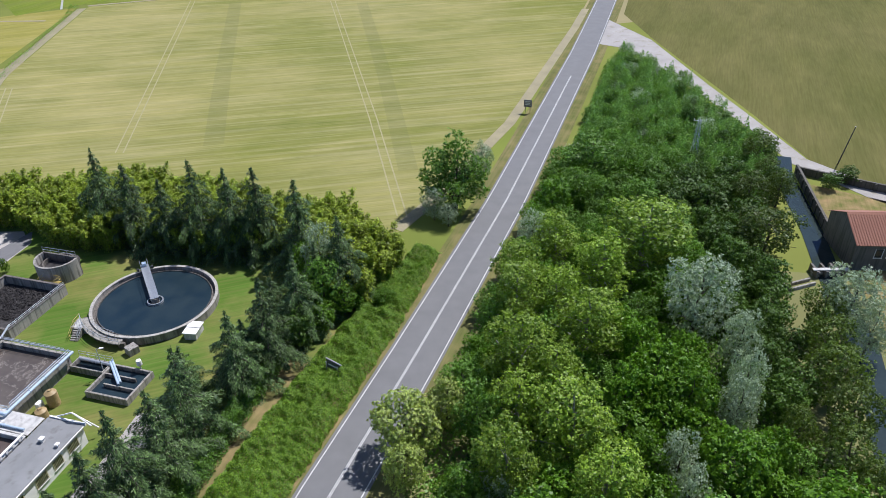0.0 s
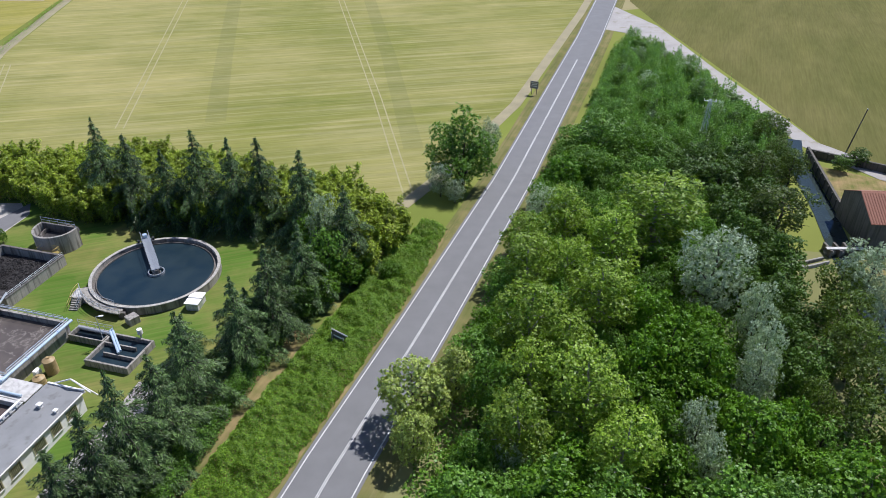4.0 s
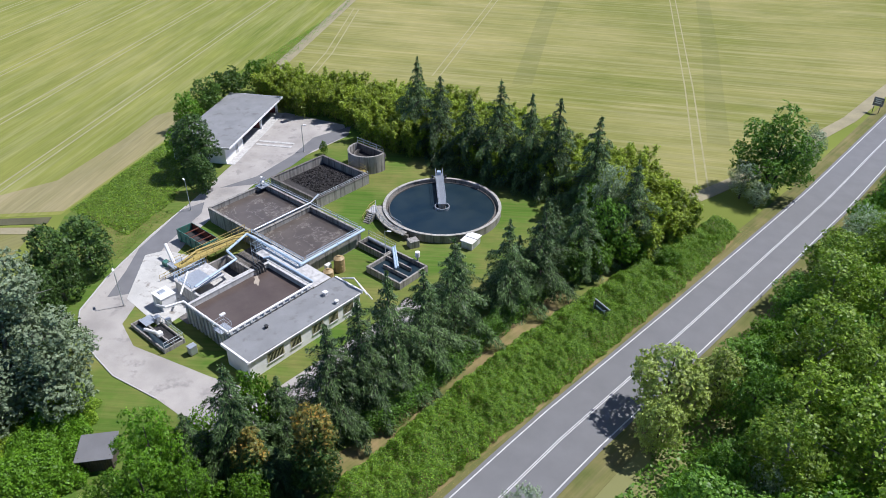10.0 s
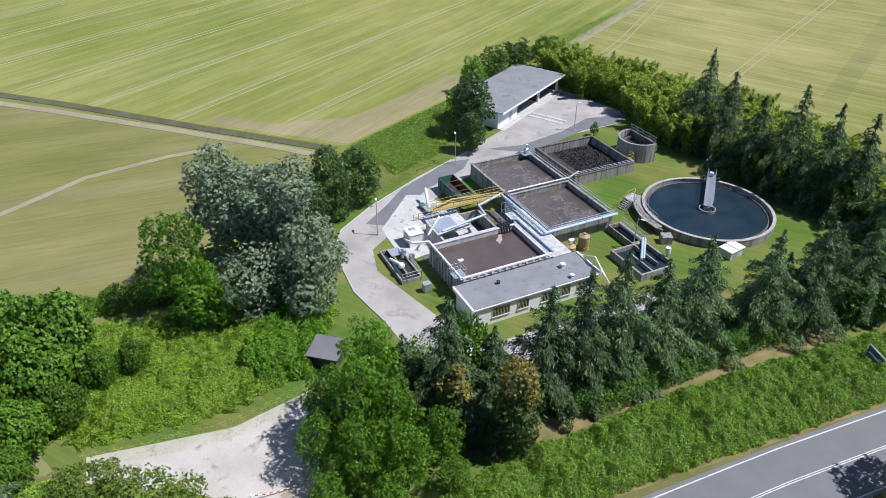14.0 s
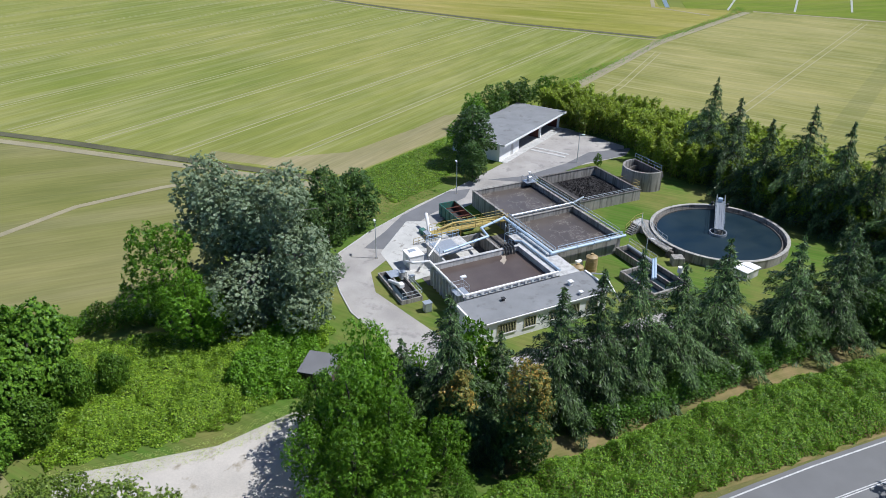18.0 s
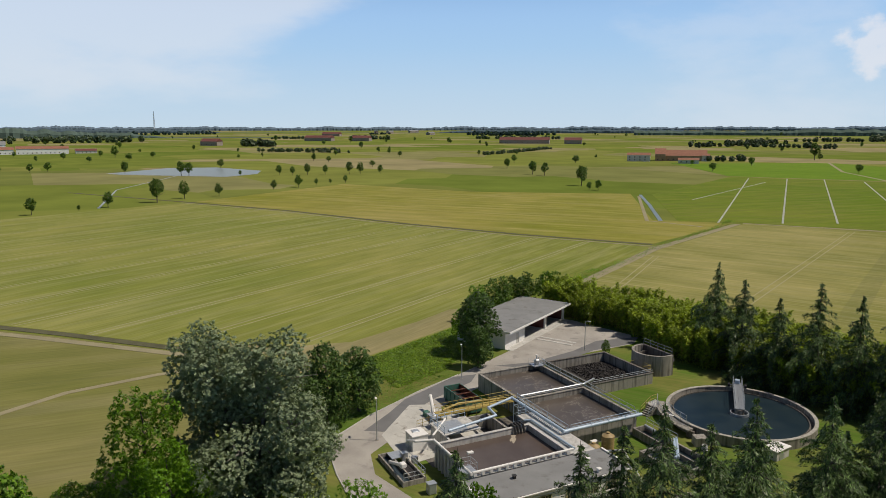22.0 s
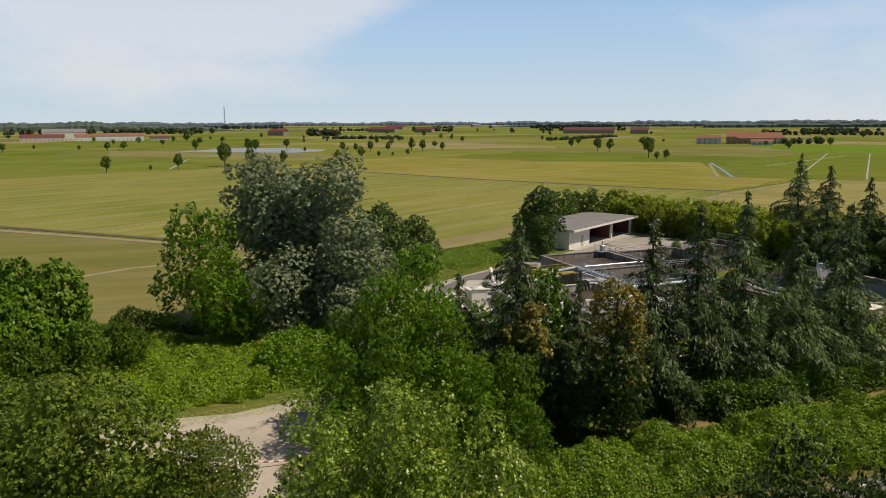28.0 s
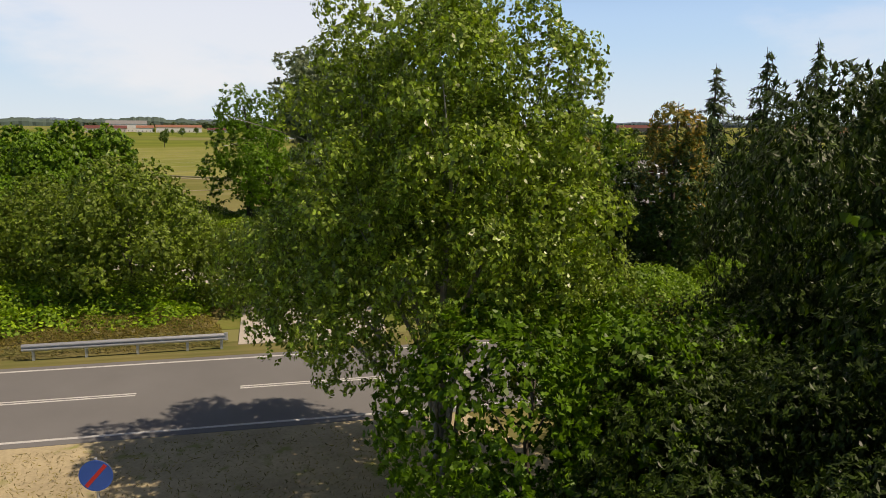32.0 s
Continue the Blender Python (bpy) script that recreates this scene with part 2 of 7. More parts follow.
PATCH = plain("dark_asphalt_patch", (0.17, 0.17, 0.172), 0.9, var=0.2, scale=0.4, grain=14)
PAINT = plain("road_paint", (0.58, 0.58, 0.56), 0.7, var=0.3, scale=2.0, grain=9)
CONC = streaked("weathered_concrete", (0.36, 0.34, 0.30), (0.07, 0.065, 0.055))
CONCPALE = streaked("pale_concrete", (0.60, 0.59, 0.56), (0.24, 0.23, 0.21), 0.5)
CONCMID = streaked("worn_concrete", (0.46, 0.44, 0.39), (0.15, 0.14, 0.12), 0.5)
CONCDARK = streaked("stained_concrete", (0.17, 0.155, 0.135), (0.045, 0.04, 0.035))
STEEL = plain("galvanised_steel", (0.50, 0.53, 0.56), 0.42, 0.6, var=0.15, scale=4)
BLUEPIPE = plain("pale_blue_paint", (0.44, 0.55, 0.66), 0.45, 0.1, var=0.12, scale=3)
YELLOW = plain("yellow_paint", (0.43, 0.33, 0.09), 0.55, var=0.25, scale=3, spot=(0.35, 0.24, 0.09))
WHITEW = plain("white_render_wall", (0.82, 0.81, 0.78), 0.85, var=0.12, scale=0.8, grain=25)
ROOFG = plain("grey_roof_felt", (0.235, 0.24, 0.24), 0.85, var=0.22, scale=0.4, grain=16, spot=(0.17, 0.17, 0.165))
BARK = plain("bark", (0.10, 0.085, 0.065), 0.95, var=0.4, scale=5, grain=30, relief=0.6)
PALEBARK = plain("pale_bark", (0.30, 0.28, 0.24), 0.9, var=0.45, scale=6, grain=30, relief=0.5)
DARK = plain("dark_interior", (0.05, 0.045, 0.04), 0.9)
RUST = plain("rusty_steel", (0.20, 0.075, 0.045), 0.8, 0.2, var=0.4, scale=2)
TAN = plain("tan_plastic", (0.36, 0.26, 0.12), 0.55, var=0.2, scale=2)
GREENP = plain("green_container_paint", (0.05, 0.17, 0.13), 0.55, var=0.25, scale=1.5, spot=(0.16, 0.09, 0.06))
BROWN = plain("red_brown_paint", (0.16, 0.05, 0.04), 0.7, var=0.2, scale=1.0)
LEAF_OAK = foliage("leaf_mid_green", (0.149, 0.284, 0.042))
# The shade on the near cherries is put into this very dark green.
LEAF_CHERRY_SHADE = foliage("leaf_wild_cherry_shade", (0.037, 0.069, 0.010), 0.5, through=0.18)
LEAF_CYP = foliage("leaf_cypress", (0.072, 0.138, 0.029), 0.4, through=0.1)
LEAF_SCRUB = foliage("leaf_scrub", (0.168, 0.301, 0.078), 0.45)
LEAF_YEL = foliage("leaf_yellow_green", (0.241, 0.359, 0.042), 0.4)
LEAF_BIRCH = foliage("leaf_birch", (0.262, 0.375, 0.055), 0.55, (1.6, 1.55, 1.7), 0.35, 0.35, 0.45)
LEAF_DARK = foliage("leaf_dark_green", (0.092, 0.174, 0.027), through=0.25)
LEAF_SILVER = foliage("leaf_silver_green", (0.356, 0.446, 0.309), 0.35, (1.2, 1.15, 1.15), 0.25)
LEAF_WPOP = foliage("leaf_white_poplar", (0.218, 0.275, 0.158), 0.2, (1.12, 1.1, 1.1), 0.2)
LEAF_WILLOW = foliage("leaf_pale_willow", (0.367, 0.443, 0.139), 0.4)
LEAF_CEDAR = foliage("needle_blue_green", (0.074, 0.127, 0.037), 0.55, (1.8, 1.7, 1.6), 0.12)
LEAF_CEDAR_PALE = foliage("needle_pale_green", (0.125, 0.205, 0.072), 0.5, (1.5, 1.45, 1.4), 0.15)
LEAF_BRIGHT = foliage("leaf_bright_green", (0.122, 0.253, 0.015))
LEAF_BRAMBLE = foliage("leaf_bramble", (0.209, 0.364, 0.031), 0.5, (1.4, 1.2, 0.9))
LEAF_VINE = foliage("leaf_vine", (0.232, 0.384, 0.028), 0.45, (1.35, 1.15, 0.9))
LEAF_BANK = foliage("leaf_bank_bramble", (0.179, 0.329, 0.031), 0.5, (1.4, 1.2, 0.9))
LEAF_LAUREL = foliage("leaf_laurel", (0.088, 0.184, 0.023), 0.45, gloss=0.3)
LEAF_HAZEL = foliage("leaf_hazel", (0.174, 0.254, 0.041), 0.5)
LEAF_LINDEN = foliage("leaf_lime", (0.111, 0.168, 0.031), 0.4)
LEAF_VINETREE = foliage("leaf_climber", (0.126, 0.253, 0.022), 0.45, (1.4, 1.2, 0.9))
LEAF_BAMBOO = foliage("leaf_bamboo", (0.273, 0.356, 0.038), 0.45)
LEAF_DRY = foliage("dry_grass_blade", (0.26, 0.22, 0.075), 0.4)
LEAF_BROWN = foliage("leaf_browning", (0.260, 0.262, 0.062), 0.5, (1.7, 0.95, 0.7), 0.25)

# ---- building tools ----
def mesh_of(name, verts, faces, mat=None):
    me = bpy.data.meshes.new(name)
    me.from_pydata([tuple(v) for v in verts], [], faces)
    if mat:
        me.materials.append(mat)
    me.update()
    return me


def part(name, bm, mat, parent=None, label=""):
    """One mesh object from a bmesh, under its thing."""
    me = bpy.data.meshes.new(name)
    bm.to_mesh(me)
    bm.free()
    me.materials.append(mat)
    ob = new(name, me)
    if parent:
        ob.parent = parent
    if label:
        ob["label"] = label
    return ob


def thing(name, m, label, category, group="", kind=""):
    ob = new(name)
    ob.matrix_world = m
    return tagged(ob, label, category, group, kind)


def box(bm, x0, y0, z0, x1, y1, z1, bevel=0.0):
    r = bmesh.ops.create_cube(bm, size=1.0, matrix=Matrix.Translation(((x0 + x1) / 2, (y0 + y1) / 2, (z0 + z1) / 2)) @ Matrix.Diagonal((x1 - x0, y1 - y0, z1 - z0, 1)))
    if bevel:
        es = list({e for v in r["verts"] for e in v.link_edges})
        bmesh.ops.bevel(bm, geom=es, offset=bevel, segments=1, affect="EDGES")
    return bm


def boxes(*bs, bevel=0.0):
    bm = bmesh.new()
    for b in bs:
        box(bm, *b, bevel=bevel)
    return bm


def tube(bm, p, q, r, r2=None, n=8):
    """A round bar from p to q."""
    p, q = Vector(p), Vector(q)
    d = q - p
    m = Matrix.Translation((p + q) / 2) @ d.to_track_quat("Z", "Y").to_matrix().to_4x4()
    bmesh.ops.create_cone(bm, cap_ends=True, segments=n, radius1=r, radius2=r if r2 is None else r2, depth=d.length, matrix=m)
    return bm


def pipe(pts, r, n=8):
    bm = bmesh.new()
    for p, q in zip(pts, pts[1:]):
        tube(bm, p, q, r, n=n)
    for p in pts[1:-1]:
        bmesh.ops.create_icosphere(bm, subdivisions=1, radius=r * 1.08, matrix=Matrix.Translation(p))
    return bm


def slab(pts, z0, z1):
    """A flat plate with an outline of world points."""
    bm = bmesh.new()
    lo = [bm.verts.new((x, y, z0)) for x, y in pts]
    hi = [bm.verts.new((x, y, z1)) for x, y in pts]
    n = len(pts)
    bm.faces.new(hi)
    bm.faces.new(lo[::-1])
    for i in range(n):
        bm.faces.new((lo[i], lo[(i + 1) % n], hi[(i + 1) % n], hi[i]))
    bmesh.ops.recalc_face_normals(bm, faces=bm.faces)
    bmesh.ops.triangulate(bm, faces=[f for f in bm.faces if len(f.verts) > 4])
    return bm


def ground_piece(name, pts, z, mat, label, category):
    return tagged(part(name, slab(pts, z - 0.3, z), mat), label, category, kind="structure")


def ring(bm, r0, r1, z0, z1, n=64, a0=0.0, a1=2 * math.pi):
    """A curved wall between two radii."""
    full = abs(a1 - a0 - 2 * math.pi) < 1e-6
    m = n if full else n + 1
    rows = []
    for i in range(m):
        a = a0 + (a1 - a0) * i / n
        c, s = math.cos(a), math.sin(a)
        rows.append([bm.verts.new((r * c, r * s, z)) for r, z in ((r0, z0), (r1, z0), (r1, z1), (r0, z1))])
    for i in range(n):
        a, b = rows[i], rows[(i + 1) % m]
        for k in range(4):
            bm.faces.new((a[k], b[k], b[(k + 1) % 4], a[(k + 1) % 4]))
    if not full:
        bm.faces.new(rows[0])
        bm.faces.new(rows[-1][::-1])
    bmesh.ops.recalc_face_normals(bm, faces=bm.faces)
    return bm


def unit(v):
    return v / np.maximum(np.linalg.norm(v, axis=-1, keepdims=True), 1e-9)


def leaf_mesh(name, c, nrm, size, mat, rng, aspect=0.55, droop=None, spread=0.5):
    """Leaves or leaf sprays as folded blades at points c, facing about nrm."""
    n = len(c)
    nrm = unit(nrm + rng.normal(0, spread, (n, 3)))
    t = rng.normal(0, 1, (n, 3)) if droop is None else droop + rng.normal(0, 0.35, (n, 3))
    t = unit(t - nrm * np.sum(t * nrm, 1, keepdims=True))
    b = np.cross(nrm, t)
    s = size * rng.uniform(0.6, 1.35, (n, 1))
    w = s * aspect
    v = np.empty((n, 4, 3))
    v[:, 0], v[:, 2] = c - t * s * 0.5, c + t * s * 0.5
    v[:, 1], v[:, 3] = c + b * w * 0.5 - nrm * s * 0.12, c - b * w * 0.5 - nrm * s * 0.12
    me = bpy.data.meshes.new(name)
    me.vertices.add(n * 4)
    me.vertices.foreach_set("co", v.ravel())
    me.loops.add(n * 4)
    me.loops.foreach_set("vertex_index", np.arange(n * 4, dtype=np.int32))
    me.polygons.add(n)
    me.polygons.foreach_set("loop_start", np.arange(0, n * 4, 4, dtype=np.int32))
    me.materials.append(mat)
    me.update(calc_edges=True)
    return me


def limb(bm, p, q, r0, r1, n=6):
    return tube(bm, p, q, r0, r1, n)


def sweep(pts, rad, n=6):
    """One closed tapering tube through the points."""
    bm = bmesh.new()
    rows = []
    for i, p in enumerate(pts):
        d = (Vector(pts[min(i + 1, len(pts) - 1)]) - Vector(pts[max(i - 1, 0)])).normalized()
        u = d.orthogonal().normalized() if i == 0 else (u - d * u.dot(d)).normalized()
        w = d.cross(u)
        rows.append([bm.verts.new(Vector(p) + (u * math.cos(6.2832 * k / n) + w * math.sin(6.2832 * k / n)) * rad[i]) for k in range(n)])
    for a, b in zip(rows, rows[1:]):
        for k in range(n):
            bm.faces.new((a[k], a[(k + 1) % n], b[(k + 1) % n], b[k]))
    bm.faces.new(rows[0][::-1])
    bm.faces.new(rows[-1])
    return bm


def trunk_parts(ob, h, r, rng, mat, limbs=7, spread=0.35, top=0.85, first=0.25):
    """A tapered, slightly crooked trunk with rising branches, each its own part."""
    k = 6
    pts = [Vector((rng.normal(0, 0.012 * h) * (i > 0), rng.normal(0, 0.012 * h) * (i > 0), h * top * i / k - (0.3 if i == 0 else 0))) for i in range(k + 1)]
    part("trunk", sweep(pts, [r * (1 - 0.85 * i / k) for i in range(k + 1)], 8), mat, ob)
    for i in range(limbs):
        f = first + (0.9 - first) * i / limbs
        j = min(int(f * k), k - 1)
        p = pts[j].lerp(pts[j + 1], f * k - j)
        a = i * 2.4 + rng.uniform(0, 0.8)
        ln = h * spread * (1.1 - f) * rng.uniform(0.7, 1.1)
        q = p + Vector((math.cos(a) * ln, math.sin(a) * ln, ln * rng.uniform(0.4, 0.9)))
        mid = p.lerp(q, 0.5) + Vector((0, 0, ln * 0.08))
        rr = r * (1 - 0.85 * f) * 0.55
        part("branch", sweep([p, mid, q], [rr, rr * 0.7, rr * 0.25], 5), mat, ob)


def crown_points(rng, h, r, low, lobes, leaves, lobe=0.36, taper=0.0, tuft=7, fuzz=0.5, loose=0.0):
    """Leaf places on the outer faces of many overlapping lobes, twig by twig, with outward directions."""
    zc, hz = (h + low) / 2, (h - low) / 2
    i = np.arange(lobes) + 0.5
    ph, cz = i * 2.39996 + rng.uniform(0, 6.28), 1 - 2 * i / lobes
    d = np.stack([np.cos(ph) * np.sqrt(1 - cz * cz), np.sin(ph) * np.sqrt(1 - cz * cz), cz], 1) + rng.normal(0, 0.16, (lobes, 3))
    rad = lobe * r * rng.uniform(0.62 - 0.2 * loose, 1.35 + 0.25 * loose, lobes)
    k = rng.uniform(0.5, 1.06 + 0.12 * loose, (lobes, 1))
    cen = unit(d) * k * (np.array([r, r, hz]) - rad[:, None] * (0.8, 0.8, 0.7))
    if taper:
        cen[:, :2] *= 1 - taper * ((cen[:, 2:] + hz) / (2 * hz))
    cen = np.concatenate([cen, [[0, 0, 0]]])
    rad = np.concatenate([rad, [min(r, hz) * (0.5 - 0.2 * taper) * (1 - 0.6 * loose)]])
    n = leaves // tuft
    P, E = [], []
    got = 0
    for turn in range(6):
        pick = rng.choice(len(rad), 2 * n, p=rad ** 2 / np.sum(rad ** 2))
        e = unit(rng.normal(0, 1, (2 * n, 3)) + (0, 0, 0.22))
        q = cen[pick]
        bump2 = 1 + 0.13 * np.sin(e[:, 0] * 7 + pick) * np.sin(e[:, 1] * 8 + 2 * pick) + 0.08 * np.sin(e[:, 2] * 15 + pick)
        p = q + e * (rad[pick] * bump2 * (1 - fuzz * rng.random(2 * n) ** 1.6))[:, None]
        deep = np.min(np.linalg.norm(p[:, None] - cen[None], axis=2) / rad[None] + (np.arange(len(rad))[None] == pick[:, None]) * 9, axis=1)
        ok = (deep > 0.74) & (p[:, 2] > -hz * 1.02)
        P.append(p[ok])
        E.append(e[ok])
        got += ok.sum()
        if got >= n:
            break
    P, E = np.concatenate(P)[:n], np.concatenate(E)[:n]
    gap = (4.5 * r * hz / max(n, 1)) ** 0.5
    p = np.repeat(P, tuft, 0) + rng.normal(0, 0.30 * gap, (len(P) * tuft, 3))
    return p + (0, 0, zc), np.repeat(E + 0.25 * unit(P) + rng.normal(0, 0.45, P.shape), tuft, 0) + (0, 0, 0.15)


def stemmed_tree(name, seed, crowns, leaves, size, mat, bark, label, lobe=0.34, lobes=16, aspect=0.55, tr=0.2, droop=None, split=0.25, category="tree", loose=0.0):
    """A tree of several stems, each with a crown (x, y, low, top, radius)."""
    rng = np.random.default_rng(seed)
    ob = thing(name, Matrix(), label, category)
    for x, y, lo, hi, r in crowns:
        a = Vector((rng.normal(0, tr * 0.6), rng.normal(0, tr * 0.6), -0.3))
        f = Vector((x * split + rng.normal(0, 0.1), y * split + rng.normal(0, 0.1), hi * 0.3))
        m = Vector((x * 0.75, y * 0.75, hi * 0.62))
        e = Vector((x + rng.normal(0, 0.2), y + rng.normal(0, 0.2), lo + (hi - lo) * 0.74))
        part("stem", sweep([a, f, m, e], [tr, tr * 0.7, tr * 0.4, tr * 0.08], 8), bark, ob)
        for k in range(5):
            w = rng.uniform(0.15, 0.75)
            p = f.lerp(m, w * 2) if w < 0.5 else m.lerp(e, w * 2 - 1)
            q = p + Vector((rng.normal(0, r * 0.45), rng.normal(0, r * 0.45), r * rng.uniform(0.3, 0.8)))
            part("branch", sweep([p, p.lerp(q, 0.5) + Vector((0, 0, 0.1)), q], [tr * 0.28, tr * 0.16, tr * 0.05], 5), bark, ob)
    vol = [r * r * (hi - lo) for x, y, lo, hi, r in crowns]
    P, D = [], []
    for (x, y, lo, hi, r), v in zip(crowns, vol):
        p, d = crown_points(rng, hi, r, lo, lobes, int(leaves * v / sum(vol)), lobe, loose=loose)
        P.append(p + (x, y, 0))
        D.append(d)
    c = new("crown", leaf_mesh("crown", np.concatenate(P), np.concatenate(D), size, mat, rng, aspect, None if droop is None else np.array(droop)))
    c.parent = ob
    return ob


def tree_model(name, seed, h, r, low, mat, bark, lobes=22, leaves=3600, size=0.45, lobe=0.36, taper=0.0, label="", aspect=0.55, group="", droop=None, limbs=7, tr=None, first=0.25):
    rng = np.random.default_rng(seed)
    ob = thing(name, Matrix(), label, "tree", group)
    trunk_parts(ob, h, tr or h * 0.018 + 0.06, rng, bark, limbs, first=first)
    p, d = crown_points(rng, h, r, low, lobes, leaves, lobe, taper)
    dr = None if droop is None else np.array(droop)
    cr2 = new("crown", leaf_mesh("crown", p, d, size, mat, rng, aspect, dr))
    cr2.parent = ob
    return ob


def conifer_model(name, seed, h, r, mat, label, step=1.0, size=0.5, group="", low=0.05, power=1.0, dens=1.0, hang=0.5):
    """A cedar: separate tiers of level boughs, flat fans drooping from them, hanging sprays, a thin leader."""
    rng = np.random.default_rng(seed)
    ob = thing(name, Matrix(), label, "tree", group)
    bm = bmesh.new()
    part("trunk", sweep([(0, 0, -0.3), (0, 0, h * 0.55), (0.06, 0, h * 0.93), (0.16, 0.05, h)], [h * 0.020, h * 0.011, 0.04, 0.015], 8), BARK, ob)
    pts, nr, dr = [], [], []
    z = h * low
    a0 = rng.uniform(0, 6.28)
    while z < h * 0.985:
        f = z / h
        nb = 6 if f < 0.55 else 5 if f < 0.8 else 4
        a0 += rng.uniform(0.5, 1.1)
        for k in range(nb):
            a = a0 + k * 6.283 / nb + rng.normal(0, 0.22)
            ln = max(0.22, r * (1 - f) ** power * rng.choice((0.55, 0.8, 0.95, 1.1, 1.3)) * rng.uniform(0.88, 1.1))
            d = np.array([math.cos(a), math.sin(a), 0])
            side = np.array([-d[1], d[0], 0])
            zb = z + rng.normal(0, 0.18 * step)
            rise, fall = rng.uniform(0.12, 0.34), rng.uniform(0.34, 0.62)
            m = int(dens * (6 + 30 * ln * (0.55 + 0.16 * ln)))
            u = rng.random(m) ** 0.62
            s2 = rng.uniform(-1, 1, m)
            wide = (0.10 + 0.30 * ln * np.clip(1.15 - u, 0, 1) * np.minimum(1, u * 3 + 0.2))
            q = np.array([0, 0, zb]) + d * (u * ln)[:, None] + side * (s2 * wide)[:, None]
            drop = rng.random(m) ** 2.4 * hang * min(1.0, 0.35 + 0.2 * ln)
            q[:, 2] += rise * ln * u - fall * ln * u ** 2 - 0.30 * wide * s2 ** 2 - drop
            q += rng.normal(0, 0.035, (m, 3))
            pts.append(q)
            nr.append(np.tile(np.array([0, 0, 0.75]) + d * 0.45, (m, 1)))
            dr.append(d * (0.75 - 0.3 * u)[:, None] + side * (s2 * 0.6)[:, None] - np.array([0, 0, 1.0]) * (0.25 + 0.5 * u + 1.3 * drop)[:, None])
            e = d * ln * 0.85
            limb(bm, (0, 0, zb), (e[0], e[1], zb + rise * ln * 0.85 - fall * ln * 0.72 - 0.04), 0.03 + 0.012 * ln, 0.012, 4)
        z += step * rng.uniform(0.72, 1.28) * (0.42 + 0.58 * (1 - f))
    part("bough_frame", bm, BARK, ob)["kind"] = "stuff"
    c = new("crown", leaf_mesh("crown", np.concatenate(pts), np.concatenate(nr), size, mat, rng, 0.22, np.concatenate(dr), 0.4))
    c.parent = ob
    return ob


def browning_model(seed, h, r):
    """A bushy cypress, dark green below, dying back brown towards the top."""
    rng = np.random.default_rng(seed)
    ob = thing("browning_cypress", Matrix(), "half-dead bushy cypress with browning top", "tree")
    part("trunk", sweep([(0, 0, -0.3), (0, 0, h * 0.5), (0.05, 0, h * 0.95)], [0.2, 0.13, 0.02], 8), BARK, ob)
    p, d = crown_points(rng, h, r, 0.1, 46, 15000, 0.30, 0.72)
    f = p[:, 2] / h + rng.normal(0, 0.12, len(p)) + 0.16 * np.sin(p[:, 0] * 1.7) * np.sin(p[:, 1] * 1.9)
    for nm, ok, mt, lab in (("lower_crown", f < 0.60, LEAF_CYP, "dark green live sprays"), ("upper_crown", f >= 0.60, LEAF_BROWN, "brown dying sprays")):
        new(nm, leaf_mesh(nm, p[ok], d[ok], 0.30, mt, rng, 0.38)).parent = ob
    return ob


def place(model, x, y, k=1.0, turn=0.0, kz=None, z=0.0):
    """A copy of the model, whatever the size at which the model itself stands."""
    s0 = model.scale
    return copy_thing(model, Matrix.Translation((x, y, z)) @ Matrix.Rotation(turn, 4, "Z") @ Matrix.Diagonal((k / s0.x, k / s0.y, (kz or k) / s0.z, 1)))


def settle(model, x, y, k=1.0, turn=0.0, kz=None, z=0.0):
    """Stands the model itself in its place."""
    model.matrix_world = Matrix.Translation((x, y, z)) @ Matrix.Rotation(turn, 4, "Z") @ Matrix.Diagonal((k, k, kz or k, 1))
    return model


def inside(x, y, poly):
    c = False
    for (x0, y0), (x1, y1) in zip(poly, poly[1:] + poly[:1]):
        if (y0 > y) != (y1 > y) and x < (x1 - x0) * (y - y0) / (y1 - y0) + x0:
            c = not c
    return c


